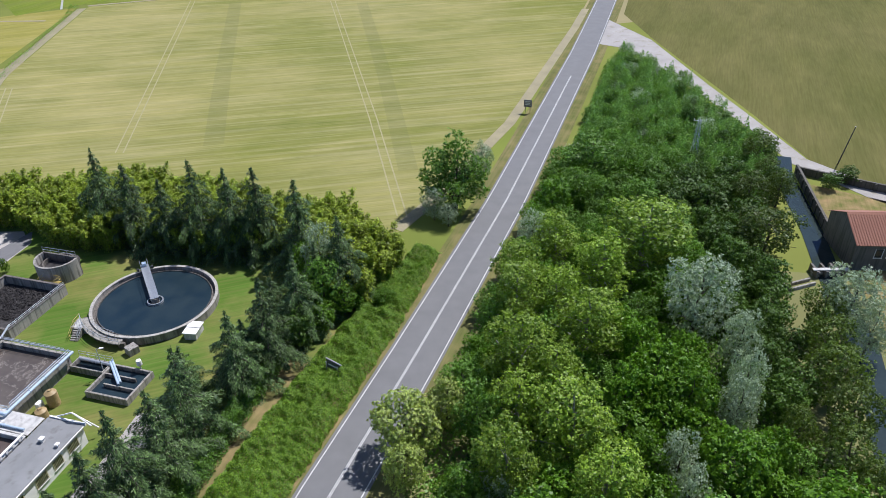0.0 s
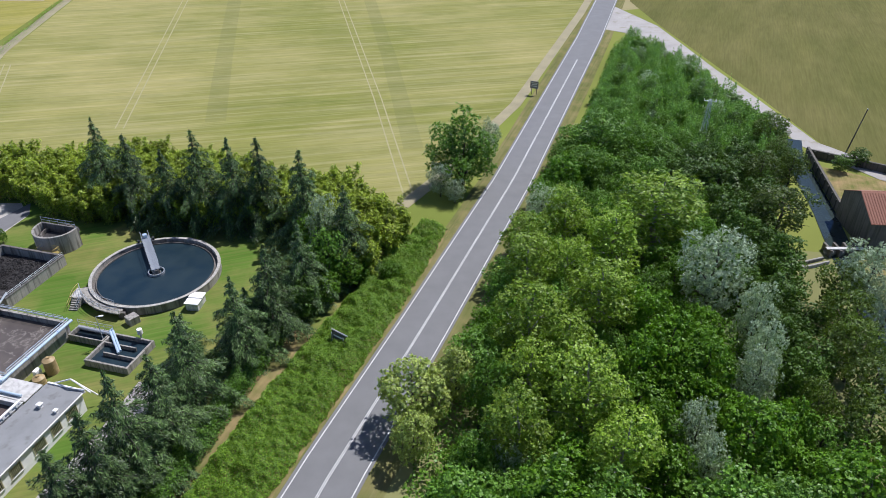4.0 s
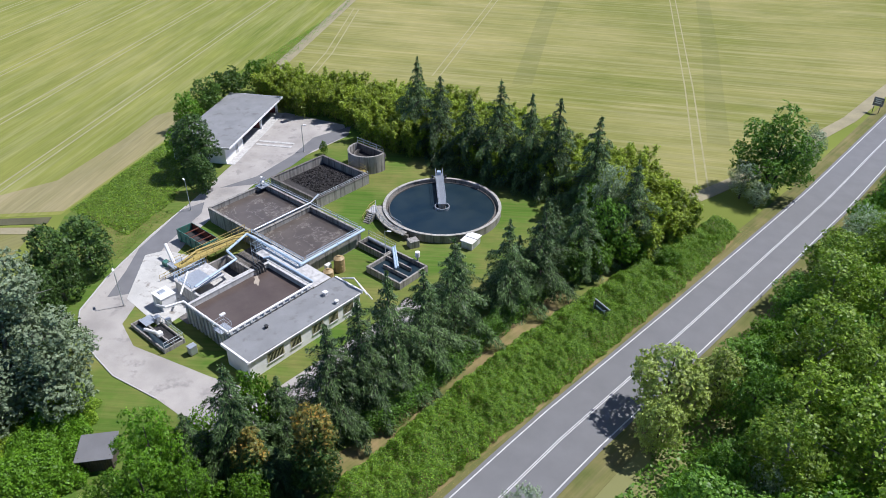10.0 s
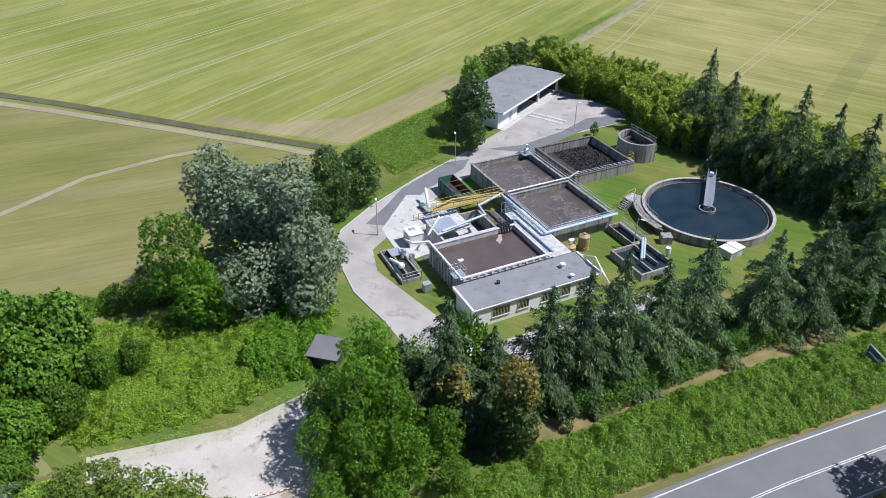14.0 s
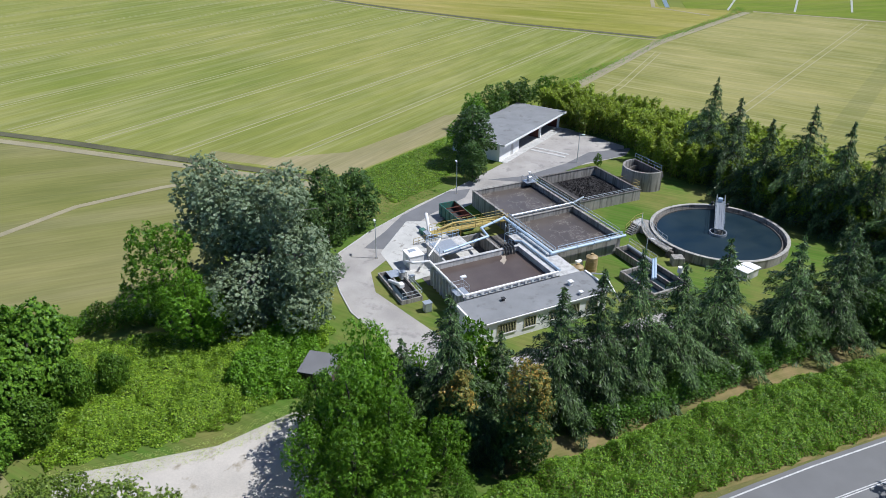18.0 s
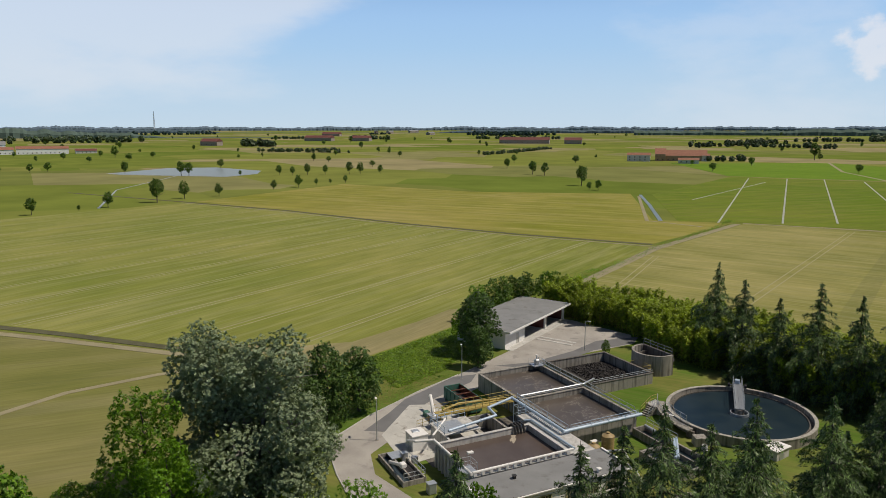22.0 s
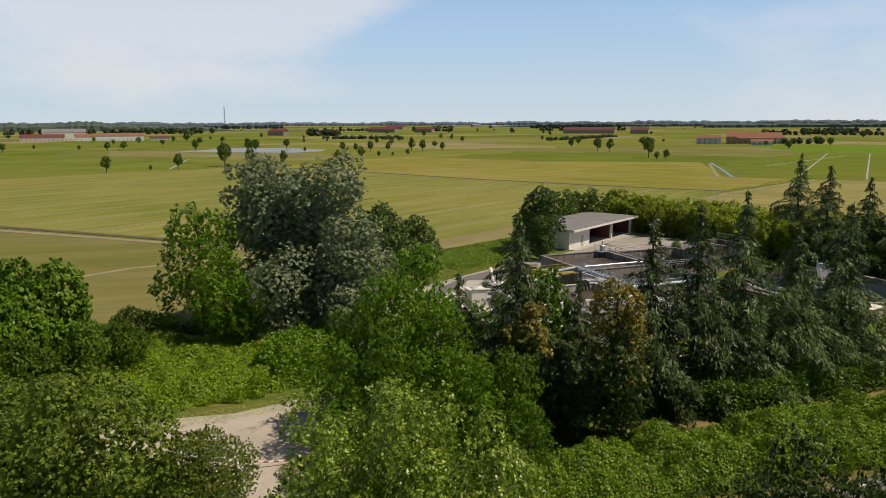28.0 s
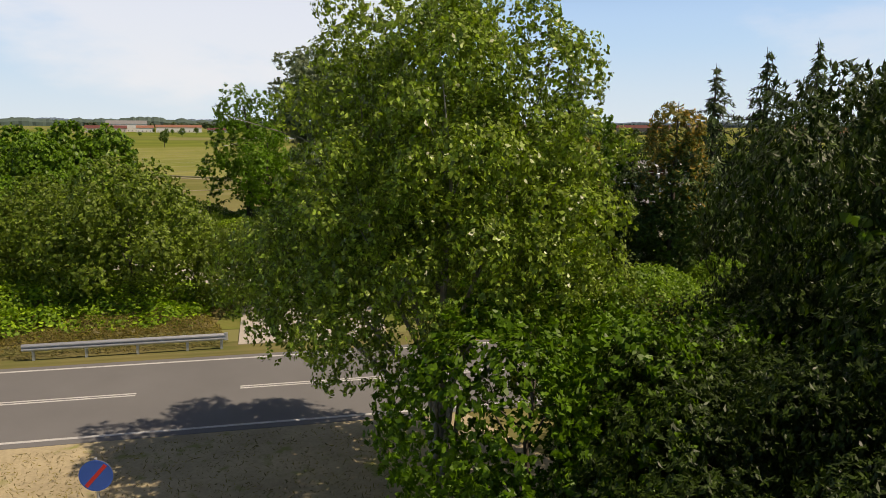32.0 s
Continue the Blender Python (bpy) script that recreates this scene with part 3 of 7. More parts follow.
def thicket(name, poly, h, dens, size, mat, seed, label, category="shrubbery", lump=0.3, under=True, hmin=0.5, edge=1.2, aspect=0.7):
    """A bank of low growth: an uneven mound of soil shade with leaves all over it."""
    rng = np.random.default_rng(seed)
    pa = np.array(poly)
    lo, hi = pa.min(0), pa.max(0)
    area = abs(sum(a[0] * b[1] - b[0] * a[1] for a, b in zip(poly, poly[1:] + poly[:1]))) / 2
    n = int(area * dens)
    xs = rng.uniform(lo[0], hi[0], n * 4 + 50)
    ys = rng.uniform(lo[1], hi[1], n * 4 + 50)
    ok = np.zeros(len(xs), bool)
    dist = np.full(len(xs), 1e9)
    for (x0, y0), (x1, y1) in zip(poly, poly[1:] + poly[:1]):
        if y0 != y1:
            hit = ((y0 > ys) != (y1 > ys)) & (xs < (x1 - x0) * (ys - y0) / (y1 - y0) + x0)
            ok ^= hit
        dx, dy = x1 - x0, y1 - y0
        u = np.clip(((xs - x0) * dx + (ys - y0) * dy) / (dx * dx + dy * dy), 0, 1)
        dist = np.minimum(dist, np.hypot(xs - x0 - u * dx, ys - y0 - u * dy))
    xs, ys, dist = xs[ok][:n], ys[ok][:n], dist[ok][:n]
    waves = [(rng.uniform(0, 6.28), 6.28 / w, rng.uniform(0, 6.28), w) for w in (1.1, 1.3, 1.6, 1.9, 2.3, 2.8, 3.5, 4.4, 5.6, 7.5, 10.0)]

    def lumps(x, y):
        v = 0
        for a, kk, ph, w in waves:
            v = v + np.sin((x * math.cos(a) + y * math.sin(a)) * kk + ph + 1.4 * np.sin((x * math.sin(a) - y * math.cos(a)) * kk * 0.8)) * (0.06 + 0.06 * w)
        return 0.62 + lump * 0.55 * v

    rag = 0.5 * edge * (0.5 + 0.5 * np.sin(xs * 1.9 + 2 * np.sin(ys * 1.3)) * np.sin(ys * 2.1 + 2 * np.sin(xs * 0.9)))
    inner = dist - rag * 0.8
    stay = inner > 0
    xs, ys, inner = xs[stay], ys[stay], inner[stay]
    top = h * lumps(xs, ys) * np.sqrt(np.clip(inner / edge, 0.04, 1))
    top = np.maximum(top, hmin * 0.25)
    z = top * (1 - 0.6 * rng.random(len(xs)) ** 3.2) + rng.normal(0, 0.05 * h, len(xs))
    c = np.stack([xs, ys, np.maximum(z, 0.05)], 1)
    e = 0.12
    gx, gy = (lumps(xs + e, ys) - lumps(xs - e, ys)) * h / (2 * e), (lumps(xs, ys + e) - lumps(xs, ys - e)) * h / (2 * e)
    nr = unit(np.stack([-gx, -gy, np.ones(len(xs))], 1)) * 1.2
    ob = new(name, leaf_mesh(name, c, nr, size, mat, rng, aspect))
    return tagged(ob, label, category, kind="stuff")

# ---- ground, fields and roads ----
def rise(x, y):
    """How far the plain has risen at a place: it lifts gently towards the horizon."""
    r = math.hypot(x, y)
    return 36.0 * (max(0.0, r - 1000) / 3900) ** 1.25


def far_ground():
    bm = bmesh.new()
    rows = [[bm.verts.new((0, 0, 0))] * 96]
    for r in (900, 1100, 1350, 1650, 2000, 2400, 2850, 3350, 3900, 4450, 4950):
        rows.append([bm.verts.new((r * math.cos(k * math.pi / 48), r * math.sin(k * math.pi / 48), rise(r, 0))) for k in range(96)])
    for a, b in zip(rows, rows[1:]):
        for k in range(96):
            q = (k + 1) % 96
            bm.faces.new((a[k], b[k], b[q]) if a is rows[0] else (a[k], b[k], b[q], a[q]))
    m, nt, b = shader("far_farmland", 0.95)
    b.inputs["Specular IOR Level"].default_value = 0.0
    co = nt.nodes.new("ShaderNodeTexCoord")
    mp3 = nt.nodes.new("ShaderNodeMapping")
    mp3.inputs["Rotation"].default_value = (0, 0, radians(18))
    mp3.inputs["Scale"].default_value = (1 / 260, 1 / 150, 1)
    v = nt.nodes.new("ShaderNodeTexVoronoi")
    v.distance = "CHEBYCHEV"
    v.inputs["Scale"].default_value = 1.0
    v.inputs["Randomness"].default_value = 0.75
    nt.links.new(co.outputs["Object"], mp3.inputs["Vector"])
    nt.links.new(mp3.outputs["Vector"], v.inputs["Vector"])
    sp = nt.nodes.new("ShaderNodeSeparateColor")
    nt.links.new(v.outputs["Color"], sp.inputs["Color"])
    col = ramp(nt, sp.outputs["Red"], ((0.0, (0.135, 0.185, 0.036)), (0.3, (0.18, 0.215, 0.048)), (0.5, (0.215, 0.23, 0.066)), (0.66, (0.15, 0.185, 0.044)), (0.80, (0.29, 0.26, 0.14))))
    col = mixc(nt, 0.5, col, ramp(nt, noise_tex(nt, 0.02, 5), ((0.3, (0.6, 0.62, 0.6)), (0.7, (1.3, 1.25, 1.2)))), "MULTIPLY")
    nt.links.new(col, b.inputs["Base Color"])
    return tagged(part("ground", bm, m), "wide flat green farmland reaching the horizon", "ground", kind="structure")


far_ground()

STUBBLE = field("pale_green_crop", (0.172, 0.190, 0.042), (0.298, 0.275, 0.102), 12, 1.5, (0.014, 0.36, 0.62), (0.40, 0.36, 0.20), 0.42)
YOUNG = field("young_crop", (0.168, 0.205, 0.040), (0.262, 0.262, 0.074), 106, 2.2, (0.014, 0.32, 0.68), (0.35, 0.335, 0.165), 0.45)
BROWNF = field("half_bare_field", (0.20, 0.215, 0.032), (0.30, 0.265, 0.075), 25, 5.0, (0.010, 0.35, 0.65), (0.38, 0.33, 0.14), 0.5)
RICE2 = field("deep_rice_field", (0.112, 0.116, 0.036), (0.150, 0.140, 0.052), 70, 7.0, (0.02, 0.3, 0.7), (0.14, 0.135, 0.042), 0.3)
RICE = field("flooded_rice_field", (0.155, 0.172, 0.040), (0.228, 0.215, 0.082), 70, 7.0, (0.012, 0.35, 0.62), (0.235, 0.215, 0.12), 0.35)
PADDY = field("green_paddy", (0.115, 0.185, 0.018), (0.185, 0.215, 0.035), 66, 5.0, (0.011, 0.35, 0.7), (0.20, 0.20, 0.07), 0.5)
LAWNFAR = field("bright_meadow", (0.12, 0.22, 0.022), (0.16, 0.25, 0.03), 25, 8.0, (0.008, 0.3, 0.7), (0.18, 0.25, 0.05), 0.3)

ground_piece("field_1", [(-104.5, 122), (-60, 129), (-14.5, 114.5), (-8, 110), (-3, 120), (15.6, 160), (44, 246), (70, 334), (-88, 302), (-138, 283), (-126, 201), (-110, 144)], 0.02, STUBBLE, "pale green striped crop field with tractor lines", "field")
ground_piece("field_2", [(-97, 62), (-102.5, 92), (-114.5, 114.5), (-116.5, 141), (-122.5, 179), (-132, 207), (-180, 190), (-231, 177), (-303, 164.5), (-374, 143.5), (-330, -60), (-250, -30), (-147, 33), (-121, 47.5)], 0.02, YOUNG, "young pale green crop field with sowing rows", "field")
ground_piece("field_3", [(-134, 210), (-180, 193), (-231, 180), (-303, 167.5), (-374, 147), (-428, 278), (-321, 303), (-249, 366), (-170, 266), (-142, 281)], 0.03, BROWNF, "half bare brownish green field", "field")
ground_piece("field_4", [(-60, -10), (-62, 2), (-76, 12), (-80, 24), (-97, 58), (-122, 44), (-147, 29.5), (-250, -34), (-330, -65), (-300, -260), (-70, -120)], 0.02, RICE, "olive flooded rice field with wet soil", "field")
ground_piece("field_5", [(-160, 270), (-143, 286), (-90, 305), (20, 328), (-80, 540), (-180, 590), (-285, 560), (-238, 372)], 0.04, PADDY, "green paddy field with pale ditches", "field")
ground_piece("field_6", [(79, 129), (75.5, 165), (67, 232), (64.5, 262), (84, 330), (110, 420), (420, 420), (420, -40), (160, 58), (99, 110)], 0.02, RICE2, "olive flooded rice field beside the farm track", "field")
ground_piece("field_7", [(-190, 598), (-290, 566), (-455, 745), (-415, 758), (-330, 880), (-160, 760)], 0.05, LAWNFAR, "bright green meadow before the farm", "field")
WATER = plain("still_pale_water", (0.15, 0.18, 0.16), 0.32, var=0.1, scale=0.02, grain=0.3, relief=0.02)
ground_piece("pond", [(-664, 186), (-640, 192), (-556, 248), (-575, 285), (-617, 310), (-700, 302), (-720, 260)], 0.06, WATER, "pale flooded field reflecting the sky", "water")
# ditches with grassy banks between the fields
def strip(name, pts, w, z, mat, label, category):
    """A narrow band of ground along a line."""
    bm = bmesh.new()
    rows = []
    for i, p in enumerate(pts):
        q0, q1 = Vector(pts[max(i - 1, 0)]), Vector(pts[min(i + 1, len(pts) - 1)])
        d = (q1 - q0).normalized()
        n = Vector((-d.y, d.x)) * w / 2
        a, b = Vector(p) + n, Vector(p) - n
        rows.append([bm.verts.new((*v, h)) for v, h in ((a, z), (b, z), (b, z - 0.2), (a, z - 0.2))])
    for a, b in zip(rows, rows[1:]):
        for k in range(4):
            bm.faces.new((a[k], a[(k + 1) % 4], b[(k + 1) % 4], b[k]))
    bm.faces.new(rows[0])
    bm.faces.new(rows[-1][::-1])
    bmesh.ops.recalc_face_normals(bm, faces=bm.faces)
    return tagged(part(name, bm, mat), label, category, kind="structure")


PALESOIL = plain("pale_dry_soil", (0.30, 0.265, 0.155), 0.95, var=0.25, scale=0.2, grain=3)
DITCH = plain("dark_ditch_soil", (0.10, 0.095, 0.045), 0.95, var=0.4, scale=0.3, grain=4)
strip("ditch_1", [(-133, 208.5), (-180, 191.5), (-231, 178.5), (-303, 166), (-374, 145), (-480, 112)], 2.2, 0.07, DITCH, "dark field ditch", "ditch")
strip("track_1", [(-131, 205), (-180, 187.5), (-231, 174.5), (-303, 162), (-374, 141)], 1.2, 0.08, PALESOIL, "pale dry field edge", "field edge")
strip("ditch_2", [(-97, 60), (-121, 46), (-147, 31.5), (-250, -32), (-330, -62)], 2.0, 0.08, DITCH, "dark ditch beside the rice field", "ditch")
strip("track_2", [(-96, 57), (-104, 53), (-122, 42.5), (-147, 27.5), (-250, -37), (-330, -68)], 1.8, 0.07, PALESOIL, "pale dry bank of the rice field", "bank")
strip("bank_1", [(-107, -4), (-110, 12.6), (-113.4, 24), (-112.5, 37), (-110, 46)], 1.2, 0.08, PALESOIL, "pale bank across the rice field", "bank")
strip("field_edge_1", [(-106, 124.5), (-111.5, 144), (-128, 202), (-139.5, 280)], 3.0, 0.06, PALESOIL, "pale dry headland of the field", "field edge")
strip("field_edge_2", [(-139, 284), (-88, 303.5), (70, 336)], 1.6, 0.07, PALESOIL, "pale dry headland of the field", "field edge")
strip("field_edge_3", [(-8, 111.5), (-2, 122), (16, 161), (44, 244), (52, 270)], 2.6, 0.06, PALESOIL, "pale dry headland along the road", "field edge")
# The whitish glint of the channel water is painted as this pale colour.
PALEGLINT = plain("pale_water_glint", (0.40, 0.40, 0.34), 0.5, var=0.25, scale=0.1, grain=1.0)
strip("water_ditch", [(-241, 364), (-205, 318), (-166, 266)], 1.8, 0.08, WATER, "ditch full of pale water", "ditch")
strip("farm_path", [(-145, 262), (-170, 262), (-236, 355)], 1.6, 0.08, PALESOIL, "pale path beside the ditch", "path")
for i, (p, q) in enumerate((((-268, 556), (-147, 279)), ((-244, 570), (-128, 296)), ((-221, 582), (-113, 313)), ((-192, 579), (-96, 345)), ((-238, 520), (-205, 360)))):
    strip("paddy_channel_%d" % (i + 1), [p, q], 0.8, 0.09, PALEGLINT, "narrow pale channel in the paddy", "channel")
strip("far_channel_1", [(-374, 100), (-480, 140), (-620, 240)], 1.2, 0.07, WATER, "narrow pale irrigation channel", "channel")
strip("far_channel_3", [(-330, 880), (-250, 700), (-180, 596)], 3.0, 0.10, PALESOIL, "pale farm lane", "lane")
BANDED = field("greener_crop_band", (0.160, 0.178, 0.044), (0.262, 0.246, 0.098), 12, 1.5, (0.014, 0.36, 0.62), (0.35, 0.32, 0.17), 0.40)
strip("crop_band_1", [(-82, 287), (-63.5, 200.6), (-52, 150)], 4.6, 0.024, BANDED, "greener band across the crop", "crop band")
strip("crop_band_2", [(-32, 284), (-16.9, 199), (-7, 136)], 4.2, 0.0242, BANDED, "greener band across the crop", "crop band")
WHEEL = plain("pressed_wheel_tracks", (0.32, 0.295, 0.14), 0.95, var=0.2, scale=0.5, grain=5)
for i, pts in enumerate((((-7.2, 116.5), (-17, 165), (-44, 288)), ((-72, 146), (-80.7, 191), (-100, 291)), ((-120, 190), (-104, 150), (-98, 131)))):
    for s in (-0.9, 0.9):
        strip("wheel_track_%d" % (i * 2 + (1 if s < 0 else 2)), [(x + s, y) for x, y in pts], 0.32, 0.026, WHEEL, "pale wheel track through the crop", "wheel track")

TRAM = plain("pressed_crop_rows", (0.30, 0.285, 0.14), 0.95, var=0.25, scale=0.3, grain=4)
YOUNG_AT = [(-97, 62), (-102.5, 92), (-114.5, 114.5), (-116.5, 141), (-122.5, 179), (-132, 207), (-180, 190), (-231, 177), (-303, 164.5), (-374, 143.5), (-330, -60), (-250, -30), (-147, 33), (-121, 47.5)]
for i in range(11):
    bx, ca, sa = -112 - 19.5 * i, math.cos(radians(106)), math.sin(radians(106))
    run = [u for u in range(-130, 160, 2) if inside(bx + ca * u, 60 + sa * u, YOUNG_AT)]
    if len(run) > 8:
        for k in (-0.85, 0.85):
            strip("tramline_%d" % (2 * i + (1 if k < 0 else 2)), [(bx + k + ca * run[0], 60 + sa * run[0]), (bx + k + ca * run[-1], 60 + sa * run[-1])], 0.4, 0.027, TRAM, "pale tramline through the young crop", "tramline")
MARGIN = field("dry_field_margin", (0.235, 0.215, 0.095), (0.33, 0.285, 0.16), 106, 2.2, (0.03, 0.34, 0.66), (0.36, 0.32, 0.2), 0.4)
ground_piece("field_margin", [(-97.5, 63), (-103, 92), (-110, 106), (-113, 99), (-110, 88), (-107, 70), (-113, 58), (-124, 51), (-121, 48.5)], 0.031, MARGIN, "dry bare margin of the young crop", "field margin")
# the road: its left edge line, from near to far
LEFT = [(-80.0, -130.0), (-47.4, -40.0), (-33.35, 1.0), (-23.75, 28.1), (-15.6, 53.5), (-6.8, 77.6), (8.9, 122.2), (39.2, 217.6), (60.0, 288.0), (185.0, 720.0)]


def left_line(y):
    for (x0, y0), (x1, y1) in zip(LEFT, LEFT[1:]):
        if y0 <= y <= y1:
            return x0 + (x1 - x0) * (y - y0) / (y1 - y0)
    return LEFT[-1][0]


def road_at(y, u):
    """The point u metres to the right of the road's left edge line."""
    x = left_line(y)
    dx, dy = left_line(min(y + 3, 719)) - left_line(max(y - 3, -129)), 6.0
    k = math.hypot(dx, dy)
    return x + u * dy / k, y - u * dx / k


def band(name, u0, u1, z, mat, label, category, y0=-125, y1=715, step=6.0, thick=0.2, parent=None):
    bm = bmesh.new()
    rows = []
    y = y0
    while y <= y1 + 1e-6:
        a, b = road_at(y, u0), road_at(y, u1)
        rows.append([bm.verts.new((*p, h)) for p, h in ((a, z), (b, z), (b, z - thick), (a, z - thick))])
        y += step
    for a, b in zip(rows, rows[1:]):
        for k in range(4):
            bm.faces.new((a[k], a[(k + 1) % 4], b[(k + 1) % 4], b[k]))
    bm.faces.new(rows[0])
    bm.faces.new(rows[-1][::-1])
    bmesh.ops.recalc_face_normals(bm, faces=bm.faces)
    ob = part(name, bm, mat, parent, "" if category else label)
    return tagged(ob, label, category, kind="structure") if category else ob


band("verge_left", -2.6, -0.25, 0.05, DRYGRASS, "dry grass verge beside the road", "verge")
band("verge_right", 7.1, 10.0, 0.05, DRYGRASS, "dry grass verge under the trees", "verge")
road = band("road", -0.45, 7.35, 0.09, ASPHALT, "grey two-lane asphalt road with white lines", "road")
band("edge_line", -0.06, 0.08, 0.096, PAINT, "", "", thick=0.02, parent=road)
band("edge_line", 6.86, 7.00, 0.096, PAINT, "", "", thick=0.02, parent=road)
for u in (3.33, 3.53):
    band("centre_line", u, u + 0.10, 0.096, PAINT, "", "", y0=9.0, y1=196, step=5.5, thick=0.02, parent=road)
    band("centre_line", u, u + 0.10, 0.096, PAINT, "", "", y0=-100, y1=5.6, step=4.8, thick=0.02, parent=road)

# the land of the plant
ground_piece("lawn", [(-30.5, 20), (-27, 36), (-17.5, 62), (-6, 98), (-8, 108), (-16, 113.5), (-62, 128), (-103, 121), (-113, 113), (-101.5, 92), (-96, 62), (-84, 44), (-74, 27), (-74, 12), (-60, 2), (-46, 4), (-38, 4)], 0.03, GRASS, "mown grass of the treatment plant", "lawn")
drive = ground_piece("driveway", [(-81.2, 72.6), (-79.8, 63.8), (-77.2, 52.9), (-74.5, 45.8), (-71.4, 42.8), (-66, 40.4), (-61.4, 38.8), (-54.3, 38.2), (-48, 37), (-41.5, 36), (-44, 30), (-48, 27), (-46, 24), (-41, 27), (-37, 36), (-33.5, 56), (-34, 66), (-38, 66.5), (-39.6, 58), (-43.8, 44), (-51.3, 43.5), (-63.2, 43.7), (-67.6, 46.2), (-69.3, 50.6), (-72, 59), (-74.5, 67), (-75.5, 76), (-76.2, 84), (-75.6, 93), (-72.6, 107.5), (-76, 112), (-90.4, 112), (-84.3, 87.5)], 0.07, DRIVE, "worn pale asphalt drive round the tanks", "driveway")
ground_piece("parking", [(-32.6, 9.3), (-30.2, 15.5), (-34.8, 17.5), (-42, 22.5), (-47, 26), (-50.5, 25.5), (-51, 17.3), (-54, 10.6), (-56.5, 5.2), (-53, 4.0), (-47, 10.5), (-42.2, 13.8), (-38.5, 11.2)], 0.075, GRAVEL, "pale gravel lay-by beside the road", "parking area")
ground_piece("dry_strip", [(-32.5, 33), (-29.2, 34.5), (-26.8, 41.5), (-23.2, 53.6), (-18.5, 66.5), (-15.5, 75), (-20.5, 77), (-24.2, 65.5), (-27, 54), (-30.5, 44), (-33.5, 38)], 0.06, DRYSTRIP, "dry brown grass strip before the hedge", "grass strip")
FARMTRACK = plain("dusty_farm_track", (0.36, 0.34, 0.31), 0.95, var=0.2, scale=0.2, grain=6, relief=0.4, spot=(0.26, 0.24, 0.18))
ground_piece("side_road", [(45, 228), (55.5, 221), (64.7, 191.6), (71.2, 157.4), (73.5, 137.5), (82, 122), (99, 102), (140, 68), (143, 71), (103, 107), (87, 125.5), (77.5, 139.5), (74.6, 162.6), (71.2, 187), (66.4, 229), (57, 256)], 0.06, FARMTRACK, "pale gravel farm track", "track")

# ---- the treatment plant: a frame with its own axes ----
TURN75 = radians(75)
PO = Vector((-51.6, 47.8, 0))


def at(a, b, z=0.0, turn=0.0):
    """A pose in the plant's frame: a along the long walls, b to their left."""
    return Matrix.Translation((PO.x + a * math.cos(TURN75) - b * math.sin(TURN75), PO.y + a * math.sin(TURN75) + b * math.cos(TURN75), z)) @ Matrix.Rotation(TURN75 + turn, 4, "Z")


def basin(name, a0, b0, a1, b1, rim, level, mat, liquid, label, t=0.3, cap=None):
    """An open rectangular tank: four walls, floor and liquid."""
    ob = thing(name, at(a0, b0), label, "tank")
    L, W = a1 - a0, b1 - b0
    for bx in ((0, 0, -0.3, L, t, rim), (0, W - t, -0.3, L, W, rim), (0, t, -0.3, t, W - t, rim), (L - t, t, -0.3, L, W - t, rim)):
        part("wall", boxes(bx, bevel=0.03), mat, ob)
    if cap:
        for bx in ((-0.06, -0.06, rim, L + 0.06, t + 0.06, rim + 0.1), (-0.06, W - t - 0.06, rim, L + 0.06, W + 0.06, rim + 0.1), (-0.06, t + 0.06, rim, t + 0.06, W - t - 0.06, rim + 0.1), (L - t - 0.06, t + 0.06, rim, L + 0.06, W - t - 0.06, rim + 0.1)):
            part("coping", boxes(bx, bevel=0.02), cap, ob)
    part("liquid", boxes((t, t, -0.2, L - t, W - t, level)), liquid, ob)
    return ob


def sludge(name, a, b2, foam, amount=0.6, scale=0.5):
    m, nt, b = shader(name, 0.30)
    col = ramp(nt, noise_tex(nt, 0.35, 5), ((0.35, a), (0.65, b2)))
    n = noise_tex(nt, scale, 5, 0.6)
    v = nt.nodes.new("ShaderNodeMath")
    v.operation = "SUBTRACT"
    v.inputs[1].default_value = 0.5
    w = nt.nodes.new("ShaderNodeMath")
    w.operation = "ABSOLUTE"
    nt.links.new(n, v.inputs[0])
    nt.links.new(v.outputs[0], w.inputs[0])
    fac = ramp(nt, w.outputs[0], ((0.0, (amount, amount, amount)), (0.011, (0, 0, 0))))
    nt.links.new(mixc(nt, fac, col, foam), b.inputs["Base Color"])
    bump(nt, b, noise_tex(nt, 6, 3), 0.12)
    return m


SLUDGE_A = sludge("brown_sludge", (0.080, 0.058, 0.048), (0.105, 0.080, 0.066), (0.20, 0.16, 0.12), 0.12)
SLUDGE_B = sludge("foamy_sludge", (0.080, 0.066, 0.056), (0.115, 0.096, 0.080), (0.36, 0.33, 0.28), 0.7, 0.30)
BED = plain("black_sludge_crumbs", (0.05, 0.046, 0.044), 0.9, var=0.5, scale=2.0, grain=7, relief=1.0)
POND = sludge("dark_pond_water", (0.010, 0.024, 0.036), (0.022, 0.038, 0.046), (0.03, 0.04, 0.045), 0.1)
FOAM = plain("pale_foam", (0.42, 0.36, 0.28), 0.8, var=0.3, scale=2)
HOSE = plain("black_rubber_hose", (0.03, 0.03, 0.03), 0.6)

UNIT = {}


